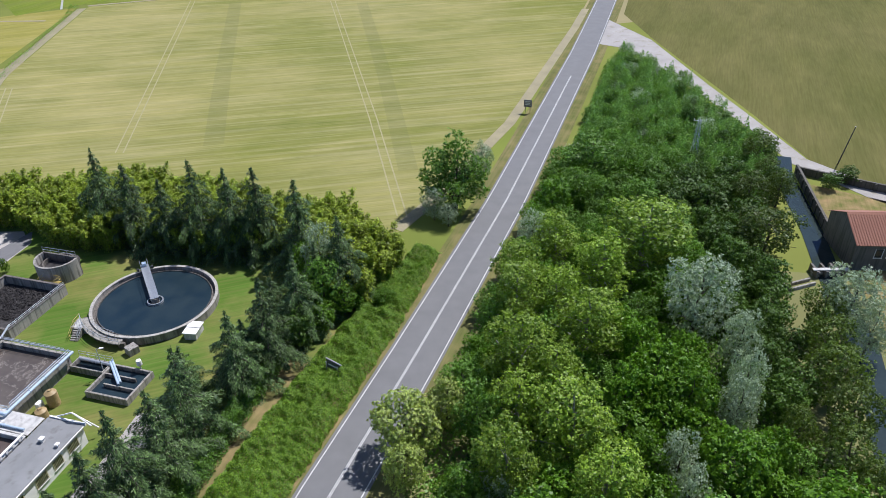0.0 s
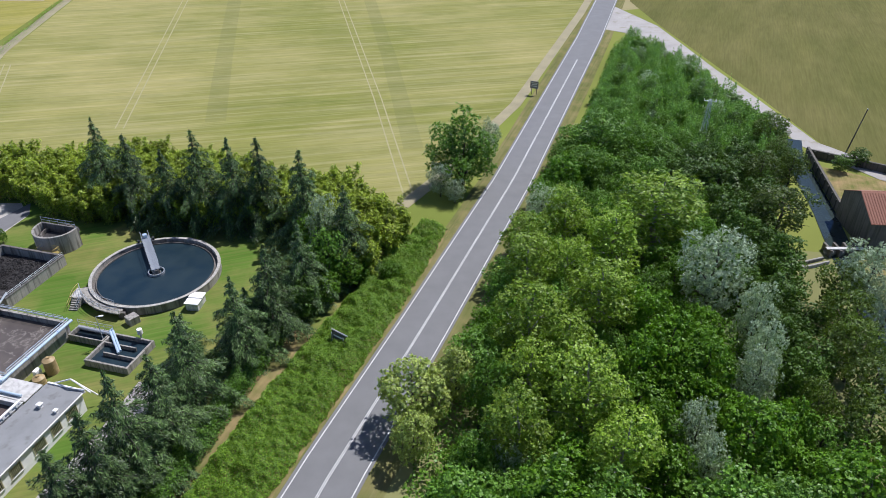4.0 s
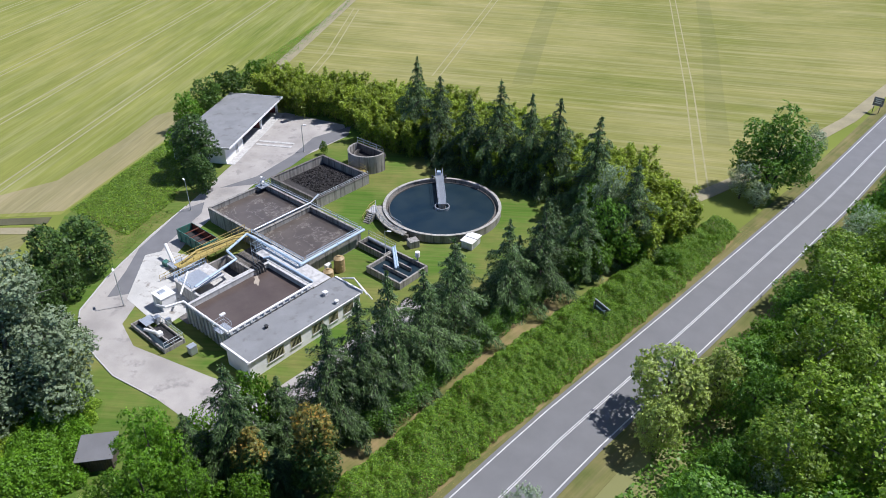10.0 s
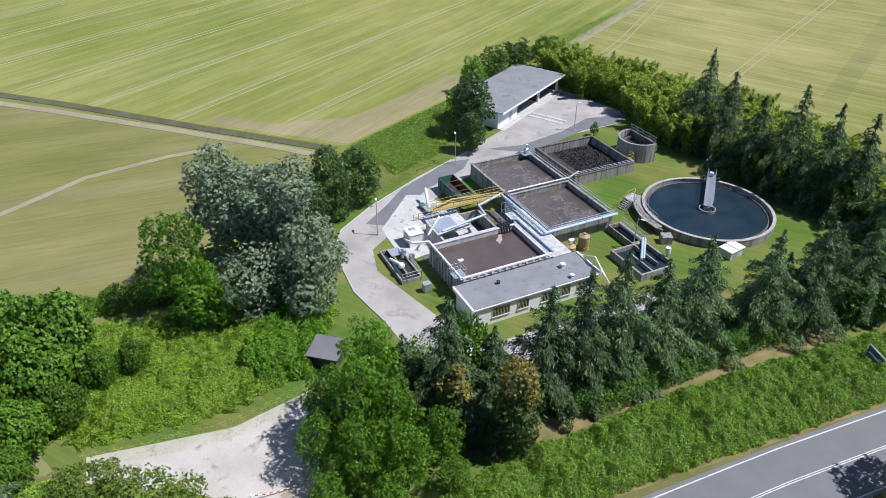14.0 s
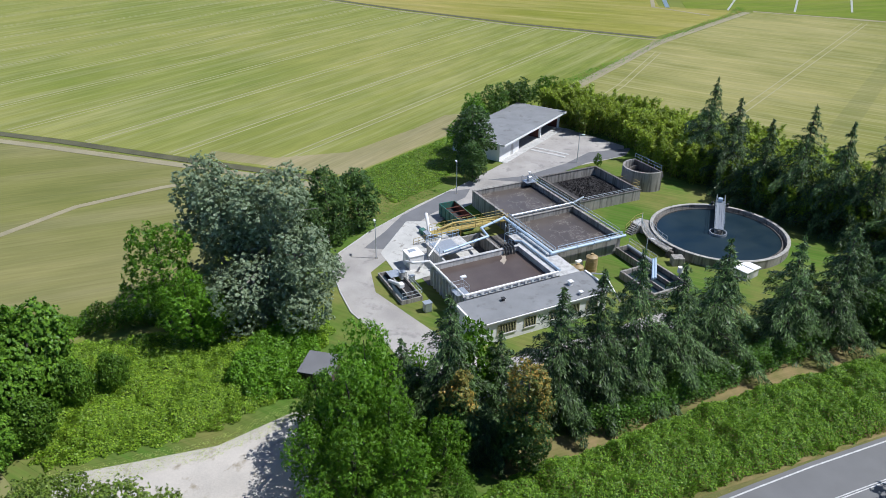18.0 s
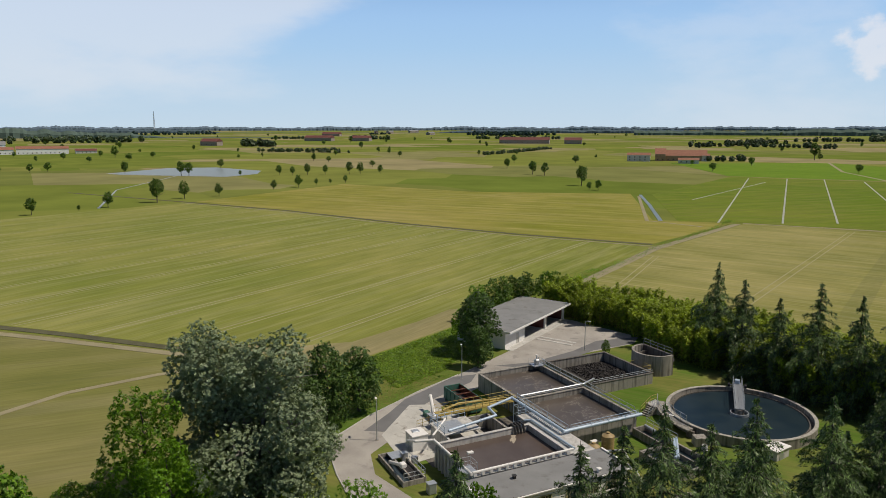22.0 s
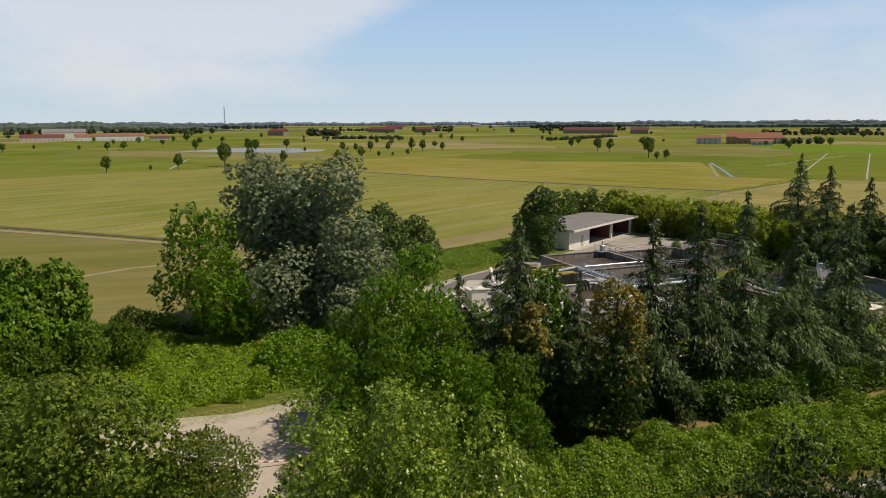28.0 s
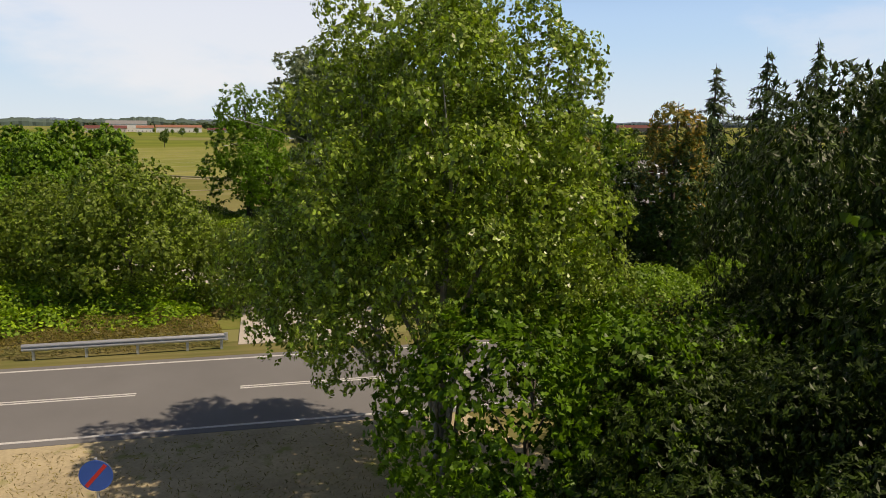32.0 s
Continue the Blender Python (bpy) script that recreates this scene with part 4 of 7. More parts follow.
def bar(name, p, q, r, mat, parent, n=8):
    """A straight round bar as a part; alike bars share one mesh."""
    key = (round(r, 3), mat.name, n)
    if key not in UNIT:
        bm = bmesh.new()
        bmesh.ops.create_cone(bm, cap_ends=True, segments=n, radius1=r, radius2=r, depth=1.0)
        me = bpy.data.meshes.new(name)
        bm.to_mesh(me)
        bm.free()
        me.materials.append(mat)
        UNIT[key] = me
    p, q = Vector(p), Vector(q)
    ob = new(name, UNIT[key])
    ob.parent = parent
    d = q - p
    ob.matrix_local = Matrix.Translation((p + q) / 2) @ d.to_track_quat("Z", "Y").to_matrix().to_4x4() @ Matrix.Diagonal((1, 1, d.length, 1))
    return ob


def railing(pts, label, mat=STEEL, h=1.0, every=1.5, group="railings of the plant", m=None, r=0.03):
    """A handrail along points in the plant's frame: posts, top rail, knee rail."""
    ob = thing("railing", m or at(0, 0), label, "railing", group)
    for p, q in zip(pts, pts[1:]):
        p, q = Vector(p), Vector(q)
        n = max(1, round((q - p).length / every))
        for i in range(n + (q == Vector(pts[-1]))):
            a = p.lerp(q, i / n)
            bar("post", a, a + Vector((0, 0, h)), r, mat, ob)
        for z, nm in ((h, "top_rail"), (h * 0.52, "knee_rail")):
            bar(nm, p + Vector((0, 0, z)), q + Vector((0, 0, z)), r * 1.1, mat, ob)
    return ob


def pipeline(pts, r, mat, label, name="pipe", flange=True):
    """A run of pipe in the plant's frame with elbows and flanges."""
    ob = thing(name, at(0, 0), label, "pipe", "pipes of the plant")
    for p, q in zip(pts, pts[1:]):
        bar("pipe_run", p, q, r, mat, ob, 12)
    for p in pts[1:-1]:
        bm = bmesh.new()
        bmesh.ops.create_icosphere(bm, subdivisions=2, radius=r * 1.12, matrix=Matrix.Translation(p))
        part("elbow", bm, mat, ob)
    if flange:
        for p, q in zip(pts, pts[1:]):
            p, q = Vector(p), Vector(q)
            n = int((q - p).length // 3)
            for i in range(1, n + 1):
                c = p.lerp(q, i / (n + 1))
                d = (q - p).normalized() * 0.03
                bar("flange", c - d, c + d, r * 1.35, mat, ob, 12)
    return ob


# aeration tank: ribbed end wall, parapet with slots towards the building
aer = basin("aeration_tank", 0, 0, 12.7, 9.0, 2.75, 2.05, CONCPALE, SLUDGE_A, "pale concrete aeration tank full of brown sludge water", cap=CONCPALE)
for i in range(11):
    part("rib", boxes((-0.16, 0.25 + i * 0.83, -0.3, 0.0, 0.60 + i * 0.83, 2.6), bevel=0.02), CONCPALE, aer)
for i in range(13):
    part("parapet_post", boxes((0.1 + i * 0.97, -0.12, 2.85, 0.42 + i * 0.97, 0.12, 3.25)), WHITEW, aer)
part("parapet_rail", boxes((0, -0.14, 3.25, 12.7, 0.14, 3.42), bevel=0.02), WHITEW, aer)
bm = bmesh.new()
bmesh.ops.create_grid(bm, x_segments=12, y_segments=12, size=0.5)
for v in bm.verts:
    a = math.atan2(v.co.y, v.co.x)
    v.co.x, v.co.y = v.co.x * 3.2 * (1 + 0.25 * math.sin(3 * a)), v.co.y * 1.1 * (1 + 0.3 * math.sin(5 * a + 1))
fm = part("foam", bm, FOAM, aer)
fm.matrix_local = Matrix.Translation((9.6, 7.6, 2.056)) @ Matrix.Rotation(-2.2, 4, "Z") @ Matrix.Diagonal((0.7, 0.55, 1, 1))

basin("settling_tank", 16.1, 5.7, 26.8, 16.75, 2.5, 1.75, CONC, SLUDGE_B, "concrete settling tank with foam-streaked brown water", cap=CONC)
basin("settling_tank", 16.1, 16.9, 26.8, 28.0, 2.5, 1.75, CONC, SLUDGE_B, "stained concrete settling tank with foam-streaked brown water", cap=CONC)
bed = basin("drying_bed", 29.6, 18.6, 41.3, 30.2, 1.7, 0.3, CONC, BED, "concrete drying bed with black crumbled sludge", cap=CONCDARK)
rng = np.random.default_rng(3)
n = 5000
cx = np.stack([rng.uniform(3.2, 11.0, n), rng.uniform(0.6, 11.0, n), np.full(n, 0.34)], 1)
cx[:, 2] += 0.35 * np.exp(-((cx[:, 0] - 8) ** 2 + (cx[:, 1] - 6) ** 2) / 14) * rng.uniform(0.5, 1, n)
heap = new("crumbled_sludge", leaf_mesh("crumbled_sludge", cx, np.tile((0, 0, 0.6), (n, 1)), 0.26, BED, rng, 0.8))
heap.parent = bed
heap["kind"] = "stuff"

# horseshoe thickener beside the drying bed
thick = thing("thickener", at(46.0, 23.6, 0, radians(180)), "tall weathered concrete horseshoe thickener tank", "tank")
part("curved_wall", ring(bmesh.new(), 3.15, 3.5, -0.3, 3.3, 40, radians(-100), radians(100)), CONC, thick)
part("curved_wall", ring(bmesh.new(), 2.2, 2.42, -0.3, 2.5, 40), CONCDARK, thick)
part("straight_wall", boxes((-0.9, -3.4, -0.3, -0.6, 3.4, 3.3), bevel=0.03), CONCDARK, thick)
bm = bmesh.new()
bmesh.ops.create_circle(bm, cap_ends=True, segments=40, radius=3.2, matrix=Matrix.Translation((0, 0, 1.9)))
part("liquid", bm, BED, thick)
railing([(46.7, 20.4, 3.3), (46.7, 26.8, 3.3)], "grey steel railing on the thickener", every=1.6)

# round clarifier with its rotating bridge
CLAR = (-43.6, 89.2)
CR = 9.35
clar = thing("clarifier", Matrix.Translation((*CLAR, 0)), "round concrete clarifier filled with dark water", "tank")
part("outer_wall", ring(bmesh.new(), CR - 0.38, CR, -0.3, 1.25, 128), CONC, clar)
part("rim", ring(bmesh.new(), CR - 0.42, CR + 0.04, 1.25, 1.36, 128), CONCMID, clar)
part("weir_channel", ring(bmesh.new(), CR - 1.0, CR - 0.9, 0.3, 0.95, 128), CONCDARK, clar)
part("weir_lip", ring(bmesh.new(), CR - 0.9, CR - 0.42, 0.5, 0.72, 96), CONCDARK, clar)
bm = bmesh.new()
bmesh.ops.create_circle(bm, cap_ends=True, segments=96, radius=CR - 0.9, matrix=Matrix.Translation((0, 0, 0.8)))
part("water", bm, POND, clar)
part("stilling_ring", ring(bmesh.new(), 1.05, 1.2, 0.4, 1.15, 40), STEEL, clar)
bm = bmesh.new()
bmesh.ops.create_cone(bm, cap_ends=True, segments=32, radius1=0.62, radius2=0.55, depth=1.1, matrix=Matrix.Translation((0, 0, 1.0)))
part("centre_column", bm, CONC, clar)
ba = math.atan2(9.2, -5.0)
bridge = thing("scraper_bridge", Matrix.Translation((*CLAR, 0)) @ Matrix.Rotation(ba, 4, "Z"), "galvanised steel scraper bridge with side railings", "bridge")
part("deck", boxes((-0.4, -0.55, 1.62, 10.3, 0.55, 1.7)), STEEL, bridge)
for s in (-0.58, 0.58):
    part("girder", boxes((-0.4, s - 0.05, 1.4, 10.3, s + 0.05, 1.75)), STEEL, bridge)
    for i in range(9):
        bar("post", (i * 1.28, s, 1.7), (i * 1.28, s, 2.7), 0.025, STEEL, bridge)
    bar("top_rail", (-0.3, s, 2.7), (10.25, s, 2.7), 0.03, STEEL, bridge)
    bar("knee_rail", (-0.3, s, 2.2), (10.25, s, 2.2), 0.025, STEEL, bridge)
    bm = bmesh.new()
    tube(bm, (9.2, s * 1.9 - 0.15, 1.62), (9.2, s * 1.9 + 0.15, 1.62), 0.28, n=20)
    part("wheel", bm, HOSE, bridge)
    bar("axle", (9.2, s, 1.62), (9.2, s * 1.9, 1.62), 0.05, STEEL, bridge)
part("motor", boxes((9.5, -0.35, 1.75, 10.2, 0.35, 2.3), bevel=0.06), BLUEPIPE, bridge)

# walkway and stairs at the clarifier's foot
walkc = thing("clarifier_walkway", Matrix.Translation((*CLAR, 0)), "grey concrete landing with stairs beside the clarifier", "walkway")
a0, a1 = radians(206), radians(262)
part("landing", ring(bmesh.new(), CR + 0.05, CR + 1.25, 0.95, 1.12, 24, a0, a1), CONC, walkc)
for a in (a0, (a0 + a1) / 2, a1):
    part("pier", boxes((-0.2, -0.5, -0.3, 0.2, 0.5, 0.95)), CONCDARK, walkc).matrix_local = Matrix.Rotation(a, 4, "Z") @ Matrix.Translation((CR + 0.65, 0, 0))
arc = [((CR + 1.2) * math.cos(a0 + (a1 - a0) * i / 7), (CR + 1.2) * math.sin(a0 + (a1 - a0) * i / 7), 1.1) for i in range(8)]
railing(arc, "grey steel railing of the clarifier landing", m=Matrix.Translation((*CLAR, 0)), every=2)
railing([((CR + 0.1) * math.cos(a0 + x), (CR + 0.1) * math.sin(a0 + x), 1.36) for x in (0.35, 0.6, 0.85)], "grey steel railing on the clarifier rim", m=Matrix.Translation((*CLAR, 0)), every=1.2)
st = thing("concrete_stairs", at(31.6, 9.6, 0, radians(10)), "short concrete stairs up to the clarifier", "stairs")
for i in range(6):
    part("step", boxes((i * 0.3, -0.6, -0.2, i * 0.3 + 0.32, 0.6, 0.18 * (i + 1))), CONC, st)
part("landing", boxes((1.8, -1.2, -0.2, 3.9, 1.2, 1.08)), CONCPALE, st)
railing([(31.6, 10.3, 0.1), (33.6, 10.7, 1.1), (35.2, 11.0, 1.1)], "yellow painted stair railing", YELLOW, every=1.2)
railing([(31.8, 9.0, 0.1), (33.6, 9.2, 1.1)], "grey steel stair railing", every=1.2)
part("chamber", boxes((0, 0, -0.3, 1.5, 1.4, 1.15), bevel=0.03), CONC, thing("valve_chamber", at(30.6, -0.6, 0, radians(-25)), "square concrete valve chamber", "chamber"))

# control building
bld = thing("control_building", at(-1.4, -6.7), "white flat-roofed control building with barred windows", "building")
FW = 1.3
part("front_wall", boxes((0, FW, -0.3, 17.2, FW + 0.3, 2.75)), WHITEW, bld)
part("back_wall", boxes((0, 5.2, -0.3, 17.2, 5.5, 2.75)), WHITEW, bld)
part("side_wall", boxes((0, FW + 0.3, -0.3, 0.3, 5.2, 2.75)), WHITEW, bld)
part("side_wall", boxes((16.9, FW + 0.3, -0.3, 17.2, 5.2, 2.75)), WHITEW, bld)
part("roof", boxes((-0.1, FW - 0.2, 2.75, 17.3, 6.2, 2.95), bevel=0.02), ROOFG, bld)
part("roof_edge", boxes((-0.35, FW - 0.35, 2.70, -0.1, 6.0, 3.12), bevel=0.02), WHITEW, bld)
part("roof_edge", boxes((17.3, FW - 0.35, 2.70, 17.55, 6.0, 3.12), bevel=0.02), WHITEW, bld)
part("gutter", boxes((-0.1, FW - 0.34, 2.78, 17.3, FW - 0.2, 2.9), bevel=0.02), WHITEW, bld)
BARS = plain("cream_window_bars", (0.55, 0.50, 0.30), 0.6)
GLASSD, gnt, gb = shader("dark_window_glass", 0.08)
gb.inputs["Base Color"].default_value = (0.02, 0.025, 0.025, 1)
for x, w in ((2.6, 2.2), (6.0, 1.4), (9.3, 1.6), (12.0, 1.3), (14.4, 1.5)):
    win = part("window", boxes((x, FW - 0.03, 1.0, x + w, FW + 0.02, 2.15)), GLASSD, bld)
    for bx in ((x - 0.08, FW - 0.07, 0.94, x, FW, 2.21), (x + w, FW - 0.07, 0.94, x + w + 0.08, FW, 2.21), (x, FW - 0.07, 2.15, x + w, FW, 2.21)):
        part("frame", boxes(bx), BARS, win)
    part("sill", boxes((x - 0.15, FW - 0.14, 0.86, x + w + 0.15, FW, 0.94)), CONCPALE, win)
    for i in range(int(w / 0.2)):
        part("window_bar", boxes((x + 0.1 + i * 0.2, FW - 0.06, 1.0, x + 0.14 + i * 0.2, FW - 0.035, 2.15)), BARS, win)
for x, y, k in ((13.9, 4.0, 1.0), (13.7, 1.7, 0.8), (5.0, 4.4, 0.7)):
    v = thing("roof_vent", at(-1.4 + x, -6.7 + y, 2.95) @ Matrix.Diagonal((k, k, k, 1)), "small pale roof vent on grey felt" if k > 0.75 else "small dark roof vent on grey felt", "vent", "vents of the control building")
    part("stack", boxes((-0.22, -0.22, -0.02, 0.22, 0.22, 0.45), bevel=0.03), WHITEW if k > 0.75 else HOSE, v)
    part("cap", boxes((-0.32, -0.32, 0.45, 0.32, 0.32, 0.58), bevel=0.05), WHITEW if k > 0.75 else HOSE, v)
fr = thing("roof_frame", at(16.0, -6.6, 2.95), "white welded frame at the end of the roof", "frame")
for p, q in (((0, 0, 0), (0.3, 2.6, 1.2)), ((0.3, 2.6, 1.2), (0.2, 5.2, 0)), ((1.2, 0.4, -1.6), (0.3, 2.6, 1.2))):
    bar("strut", p, q, 0.09, WHITEW, fr)

# open shed
shed = thing("open_shed", Matrix.Translation((-84.0, 87.4, 0)) @ Matrix.Rotation(radians(104.8), 4, "Z"), "open-fronted shed with flat grey roof", "shed")
bm = boxes((0, 0, 3.35, 25.3, 11.4, 3.5), bevel=0.02)
part("roof", bm, ROOFG, shed)
part("fascia", boxes((-0.06, -0.08, 3.2, 25.36, 0.0, 3.56)), WHITEW, shed)
part("fascia", boxes((-0.08, 0.0, 3.2, 0.0, 11.4, 3.56)), WHITEW, shed)
part("fascia", boxes((25.3, 0.0, 3.2, 25.38, 11.4, 3.56)), WHITEW, shed)
part("back_wall", boxes((0.5, 10.9, -0.3, 25.0, 11.2, 3.35)), WHITEW, shed)
part("side_wall", boxes((0.5, 1.2, -0.3, 0.8, 10.9, 3.35)), WHITEW, shed)
part("side_wall", boxes((24.7, 1.2, -0.3, 25.0, 10.9, 3.35)), BROWN, shed)
part("front_wall", boxes((0.8, 1.2, -0.3, 4.6, 1.5, 3.35)), WHITEW, shed)
part("front_wall", boxes((5.6, 1.2, -0.3, 7.8, 1.5, 3.35)), WHITEW, shed)
part("front_wall", boxes((4.6, 1.2, 2.1, 5.6, 1.5, 3.35)), WHITEW, shed)
part("door", boxes((4.62, 1.28, 0.0, 5.58, 1.34, 2.1)), CONCPALE, shed)
part("partition", boxes((7.5, 1.5, -0.3, 7.8, 10.9, 3.35)), WHITEW, shed)
part("partition", boxes((16.6, 1.6, -0.3, 16.8, 10.9, 3.35)), BROWN, shed)
for x in (16.4, 24.6):
    part("pillar", boxes((x, 1.15, -0.3, x + 0.4, 1.55, 3.35), bevel=0.02), WHITEW, shed)
part("inner_back", boxes((7.8, 10.84, 0.0, 24.7, 10.9, 3.35)), BROWN, shed)

part("floor", boxes((0.5, -0.2, -0.3, 25.0, 10.9, 0.1)), CONCPALE, shed)
ground_piece("plant_floor", [(p.translation.x, p.translation.y) for p in (at(-0.4, 8.8), at(16.2, 8.8), at(16.2, 17.4), at(9.0, 17.4), at(-0.4, 13.0))], 0.082, CONCDARK, "stained concrete floor between the tanks", "floor")
# pipes and railings round the tanks
z = 3.05
pipeline([(14.9, 16.6, z), (14.9, 5.0, z), (14.9, 5.0, 2.9), (16.4, 5.0, 2.9), (26.9, 5.0, 2.9)], 0.20, BLUEPIPE, "pale blue air main on the tank wall")
pipeline([(13.6, 1.0, 2.75), (13.6, 9.8, 2.75), (12.9, 10.4, 2.6)], 0.15, BLUEPIPE, "pale blue pipe beside the aeration tank")
pipeline([(14.9, 16.6, z), (10.4, 15.0, z), (10.0, 12.4, z), (2.8, 11.2, 2.9)], 0.17, BLUEPIPE, "grey-blue pipe above the pump block")
pipeline([(16.3, 16.85, 2.95), (27.0, 16.85, 2.95), (29.6, 18.0, 2.9)], 0.14, STEEL, "grey pipe along the dividing wall")
pipeline([(-1.9, 12.6, 2.0), (-1.9, 10.3, 2.9), (0.1, 9.6, 2.95), (0.1, 0.4, 2.95)], 0.15, WHITEW, "white pipe round the tank corner")
pipeline([(4.5, 15.6, 2.4), (1.0, 11.8, 2.4)], 0.12, WHITEW, "white pipe on the pump block")
pipeline([(27.1, 5.3, 2.7), (27.1, 27.6, 2.7)], 0.10, STEEL, "grey pipe along the far tank wall")
pipeline([(27.6, 5.0, 1.2), (27.6, -0.4, 1.1)], 0.22, STEEL, "grey pipe over the channel")
for k in (-0.35, 0.35):
    pipeline([(28.2 + k * 0.6, 0.4, 1.25), (24.6 + k * 0.6, -3.6, 1.25)], 0.16, BLUEPIPE, "pale blue pipe on the small tank", flange=False)
railing([(26.55, 5.9, 2.6), (26.55, 27.8, 2.6)], "grey steel railing along the settling tanks")
railing([(15.6, 5.0, 2.6), (15.6, 16.4, 2.6)], "pale blue railing of the pipe gallery", BLUEPIPE)
railing([(14.2, 5.0, 2.6), (14.2, 12.0, 2.6)], "pale blue railing of the pipe gallery", BLUEPIPE)
railing([(16.4, 5.5, 2.6), (26.8, 5.5, 2.6)], "pale blue railing on the tank wall", BLUEPIPE, h=0.7)
railing([(29.7, 18.7, 1.8), (41.2, 18.7, 1.8)], "grey steel railing on the drying bed", h=0.55)
gal = thing("pipe_gallery", at(0, 0), "pale concrete gallery between the tanks", "gallery")
part("deck", boxes((13.1, 0.2, 2.35, 16.0, 12.4, 2.5), bevel=0.02), CONCPALE, gal)
part("wall", boxes((15.7, 0.3, -0.3, 16.0, 16.6, 2.35)), CONCPALE, gal)
part("wall", boxes((12.9, 9.1, -0.3, 15.7, 9.4, 2.35)), CONC, gal)
for b in (0.6, 3.0, 5.4):
    bar("column", (14.0, b, -0.3), (14.0, b, 2.4), 0.09, BLUEPIPE, gal)
twr = thing("stair_tower", at(13.4, 12.6), "pale blue steel ladder cage beside the gallery", "ladder")
for x, y in ((0, 0), (1.1, 0), (1.1, 1.1), (0, 1.1)):
    bar("upright", (x, y, 0), (x, y, 3.7), 0.035, BLUEPIPE, twr)
for i in range(9):
    bar("rung", (0, 0, 0.3 + i * 0.38), (1.1, 0, 0.3 + i * 0.38), 0.02, BLUEPIPE, twr)
    if i % 3 == 2:
        for p, q in (((1.1, 0), (1.1, 1.1)), ((1.1, 1.1), (0, 1.1)), ((0, 1.1), (0, 0))):
            bar("hoop", (*p, 0.3 + i * 0.38), (*q, 0.3 + i * 0.38), 0.02, BLUEPIPE, twr)
hs = thing("outlet_hoses", at(11.6, 9.0), "four black hoses hanging into the tank", "hoses")
for i in range(4):
    pts2 = [(0, 0.8, 2.6), (i * 0.05, 0.35, 3.05), (i * 0.05, -0.35, 3.0), (i * 0.05, -0.7, 2.1)]
    o = part("hose", pipe(pts2, 0.13), HOSE, hs)
    o.matrix_local = Matrix.Translation((-1.2 + i * 0.36, 0, 0))
plat = thing("instrument_platform", at(0.2, 1.6, 2.86), "small railed steel platform on the tank corner", "platform")
part("floor", boxes((-0.8, -0.8, 0, 0.8, 0.8, 0.05)), STEEL, plat)
for x, y in ((-0.8, -0.8), (0.8, -0.8), (0.8, 0.8), (-0.8, 0.8)):
    bar("post", (x, y, 0), (x, y, 1.05), 0.025, STEEL, plat)
for p, q in (((-0.8, -0.8), (0.8, -0.8)), ((0.8, -0.8), (0.8, 0.8)), ((0.8, 0.8), (-0.8, 0.8)), ((-0.8, 0.8), (-0.8, -0.8))):
    bar("rail", (*p, 1.05), (*q, 1.05), 0.025, STEEL, plat)
    bar("rail", (*p, 0.55), (*q, 0.55), 0.02, STEEL, plat)
bar("mast", (0.2, 0.2, 0), (0.2, 0.2, 1.9), 0.03, STEEL, plat)
part("sensor", boxes((0.05, -0.1, 1.75, 0.75, 0.3, 1.95), bevel=0.03), WHITEW, plat)
lad = thing("wall_ladder", at(-0.25, 2.6), "grey steel ladder up the tank wall", "ladder")
for y in (0, 0.45):
    bar("upright", (0, y, 0), (0, y, 3.6), 0.025, STEEL, lad)
for i in range(10):
    bar("rung", (0, 0, 0.3 + i * 0.33), (0, 0.45, 0.3 + i * 0.33), 0.015, STEEL, lad)

# pump block with its platforms
blk = thing("pump_block", at(2.6, 10.2), "pale concrete pump block with openings", "block")
part("wall", boxes((0, 0, -0.3, 0.3, 5.6, 1.95)), CONCPALE, blk)
part("wall", boxes((0.3, 0, -0.3, 2.6, 0.3, 1.95)), CONCPALE, blk)
part("wall", boxes((3.9, 0, -0.3, 8.2, 0.3, 1.95)), CONCPALE, blk)
part("lintel", boxes((2.6, 0, 1.35, 3.9, 0.3, 1.95)), CONCPALE, blk)
part("wall", boxes((0.3, 5.3, -0.3, 8.2, 5.6, 1.95)), CONC, blk)
part("wall", boxes((7.9, 0.3, -0.3, 8.2, 5.3, 1.95)), CONC, blk)
part("deck", boxes((-0.15, 1.6, 1.95, 5.0, 5.8, 2.1), bevel=0.02), CONCPALE, blk)
part("grating", boxes((0.2, 2.0, 2.1, 3.4, 5.2, 2.16)), STEEL, blk)
railing([(2.6, 11.9, 2.1), (2.6, 15.8, 2.1), (7.4, 15.8, 2.1)], "pale blue railing of the pump block", BLUEPIPE, every=1.0)
ym = at(0, 0)
yel = thing("yellow_walkway", ym, "yellow painted steel walkway with railings", "walkway")
part("deck", boxes((4.5, 17.4, 2.0, 16.2, 18.9, 2.08)), YELLOW, yel)
for x in (4.8, 8.6, 12.4, 15.8):
    for y in (17.5, 18.8):
        bar("leg", (x, y, -0.1), (x, y, 2.0), 0.06, YELLOW, yel)
railing([(4.5, 17.4, 2.08), (16.2, 17.4, 2.08)], "yellow painted walkway railing", YELLOW, every=1.1)
railing([(16.2, 18.9, 2.08), (8.0, 18.9, 2.08), (4.5, 18.9, 2.08)], "yellow painted walkway railing", YELLOW, every=1.1)
railing([(4.5, 18.9, 0.6), (2.4, 19.6, 0.0)], "yellow painted stair railing", YELLOW, every=0.9)
pipeline([(5.4, 18.2, 2.4), (8.0, 18.7, 2.7), (14.0, 18.2, 2.5), (15.6, 16.8, 2.9)], 0.14, YELLOW, "tan inlet pipe over the walkway", flange=False)
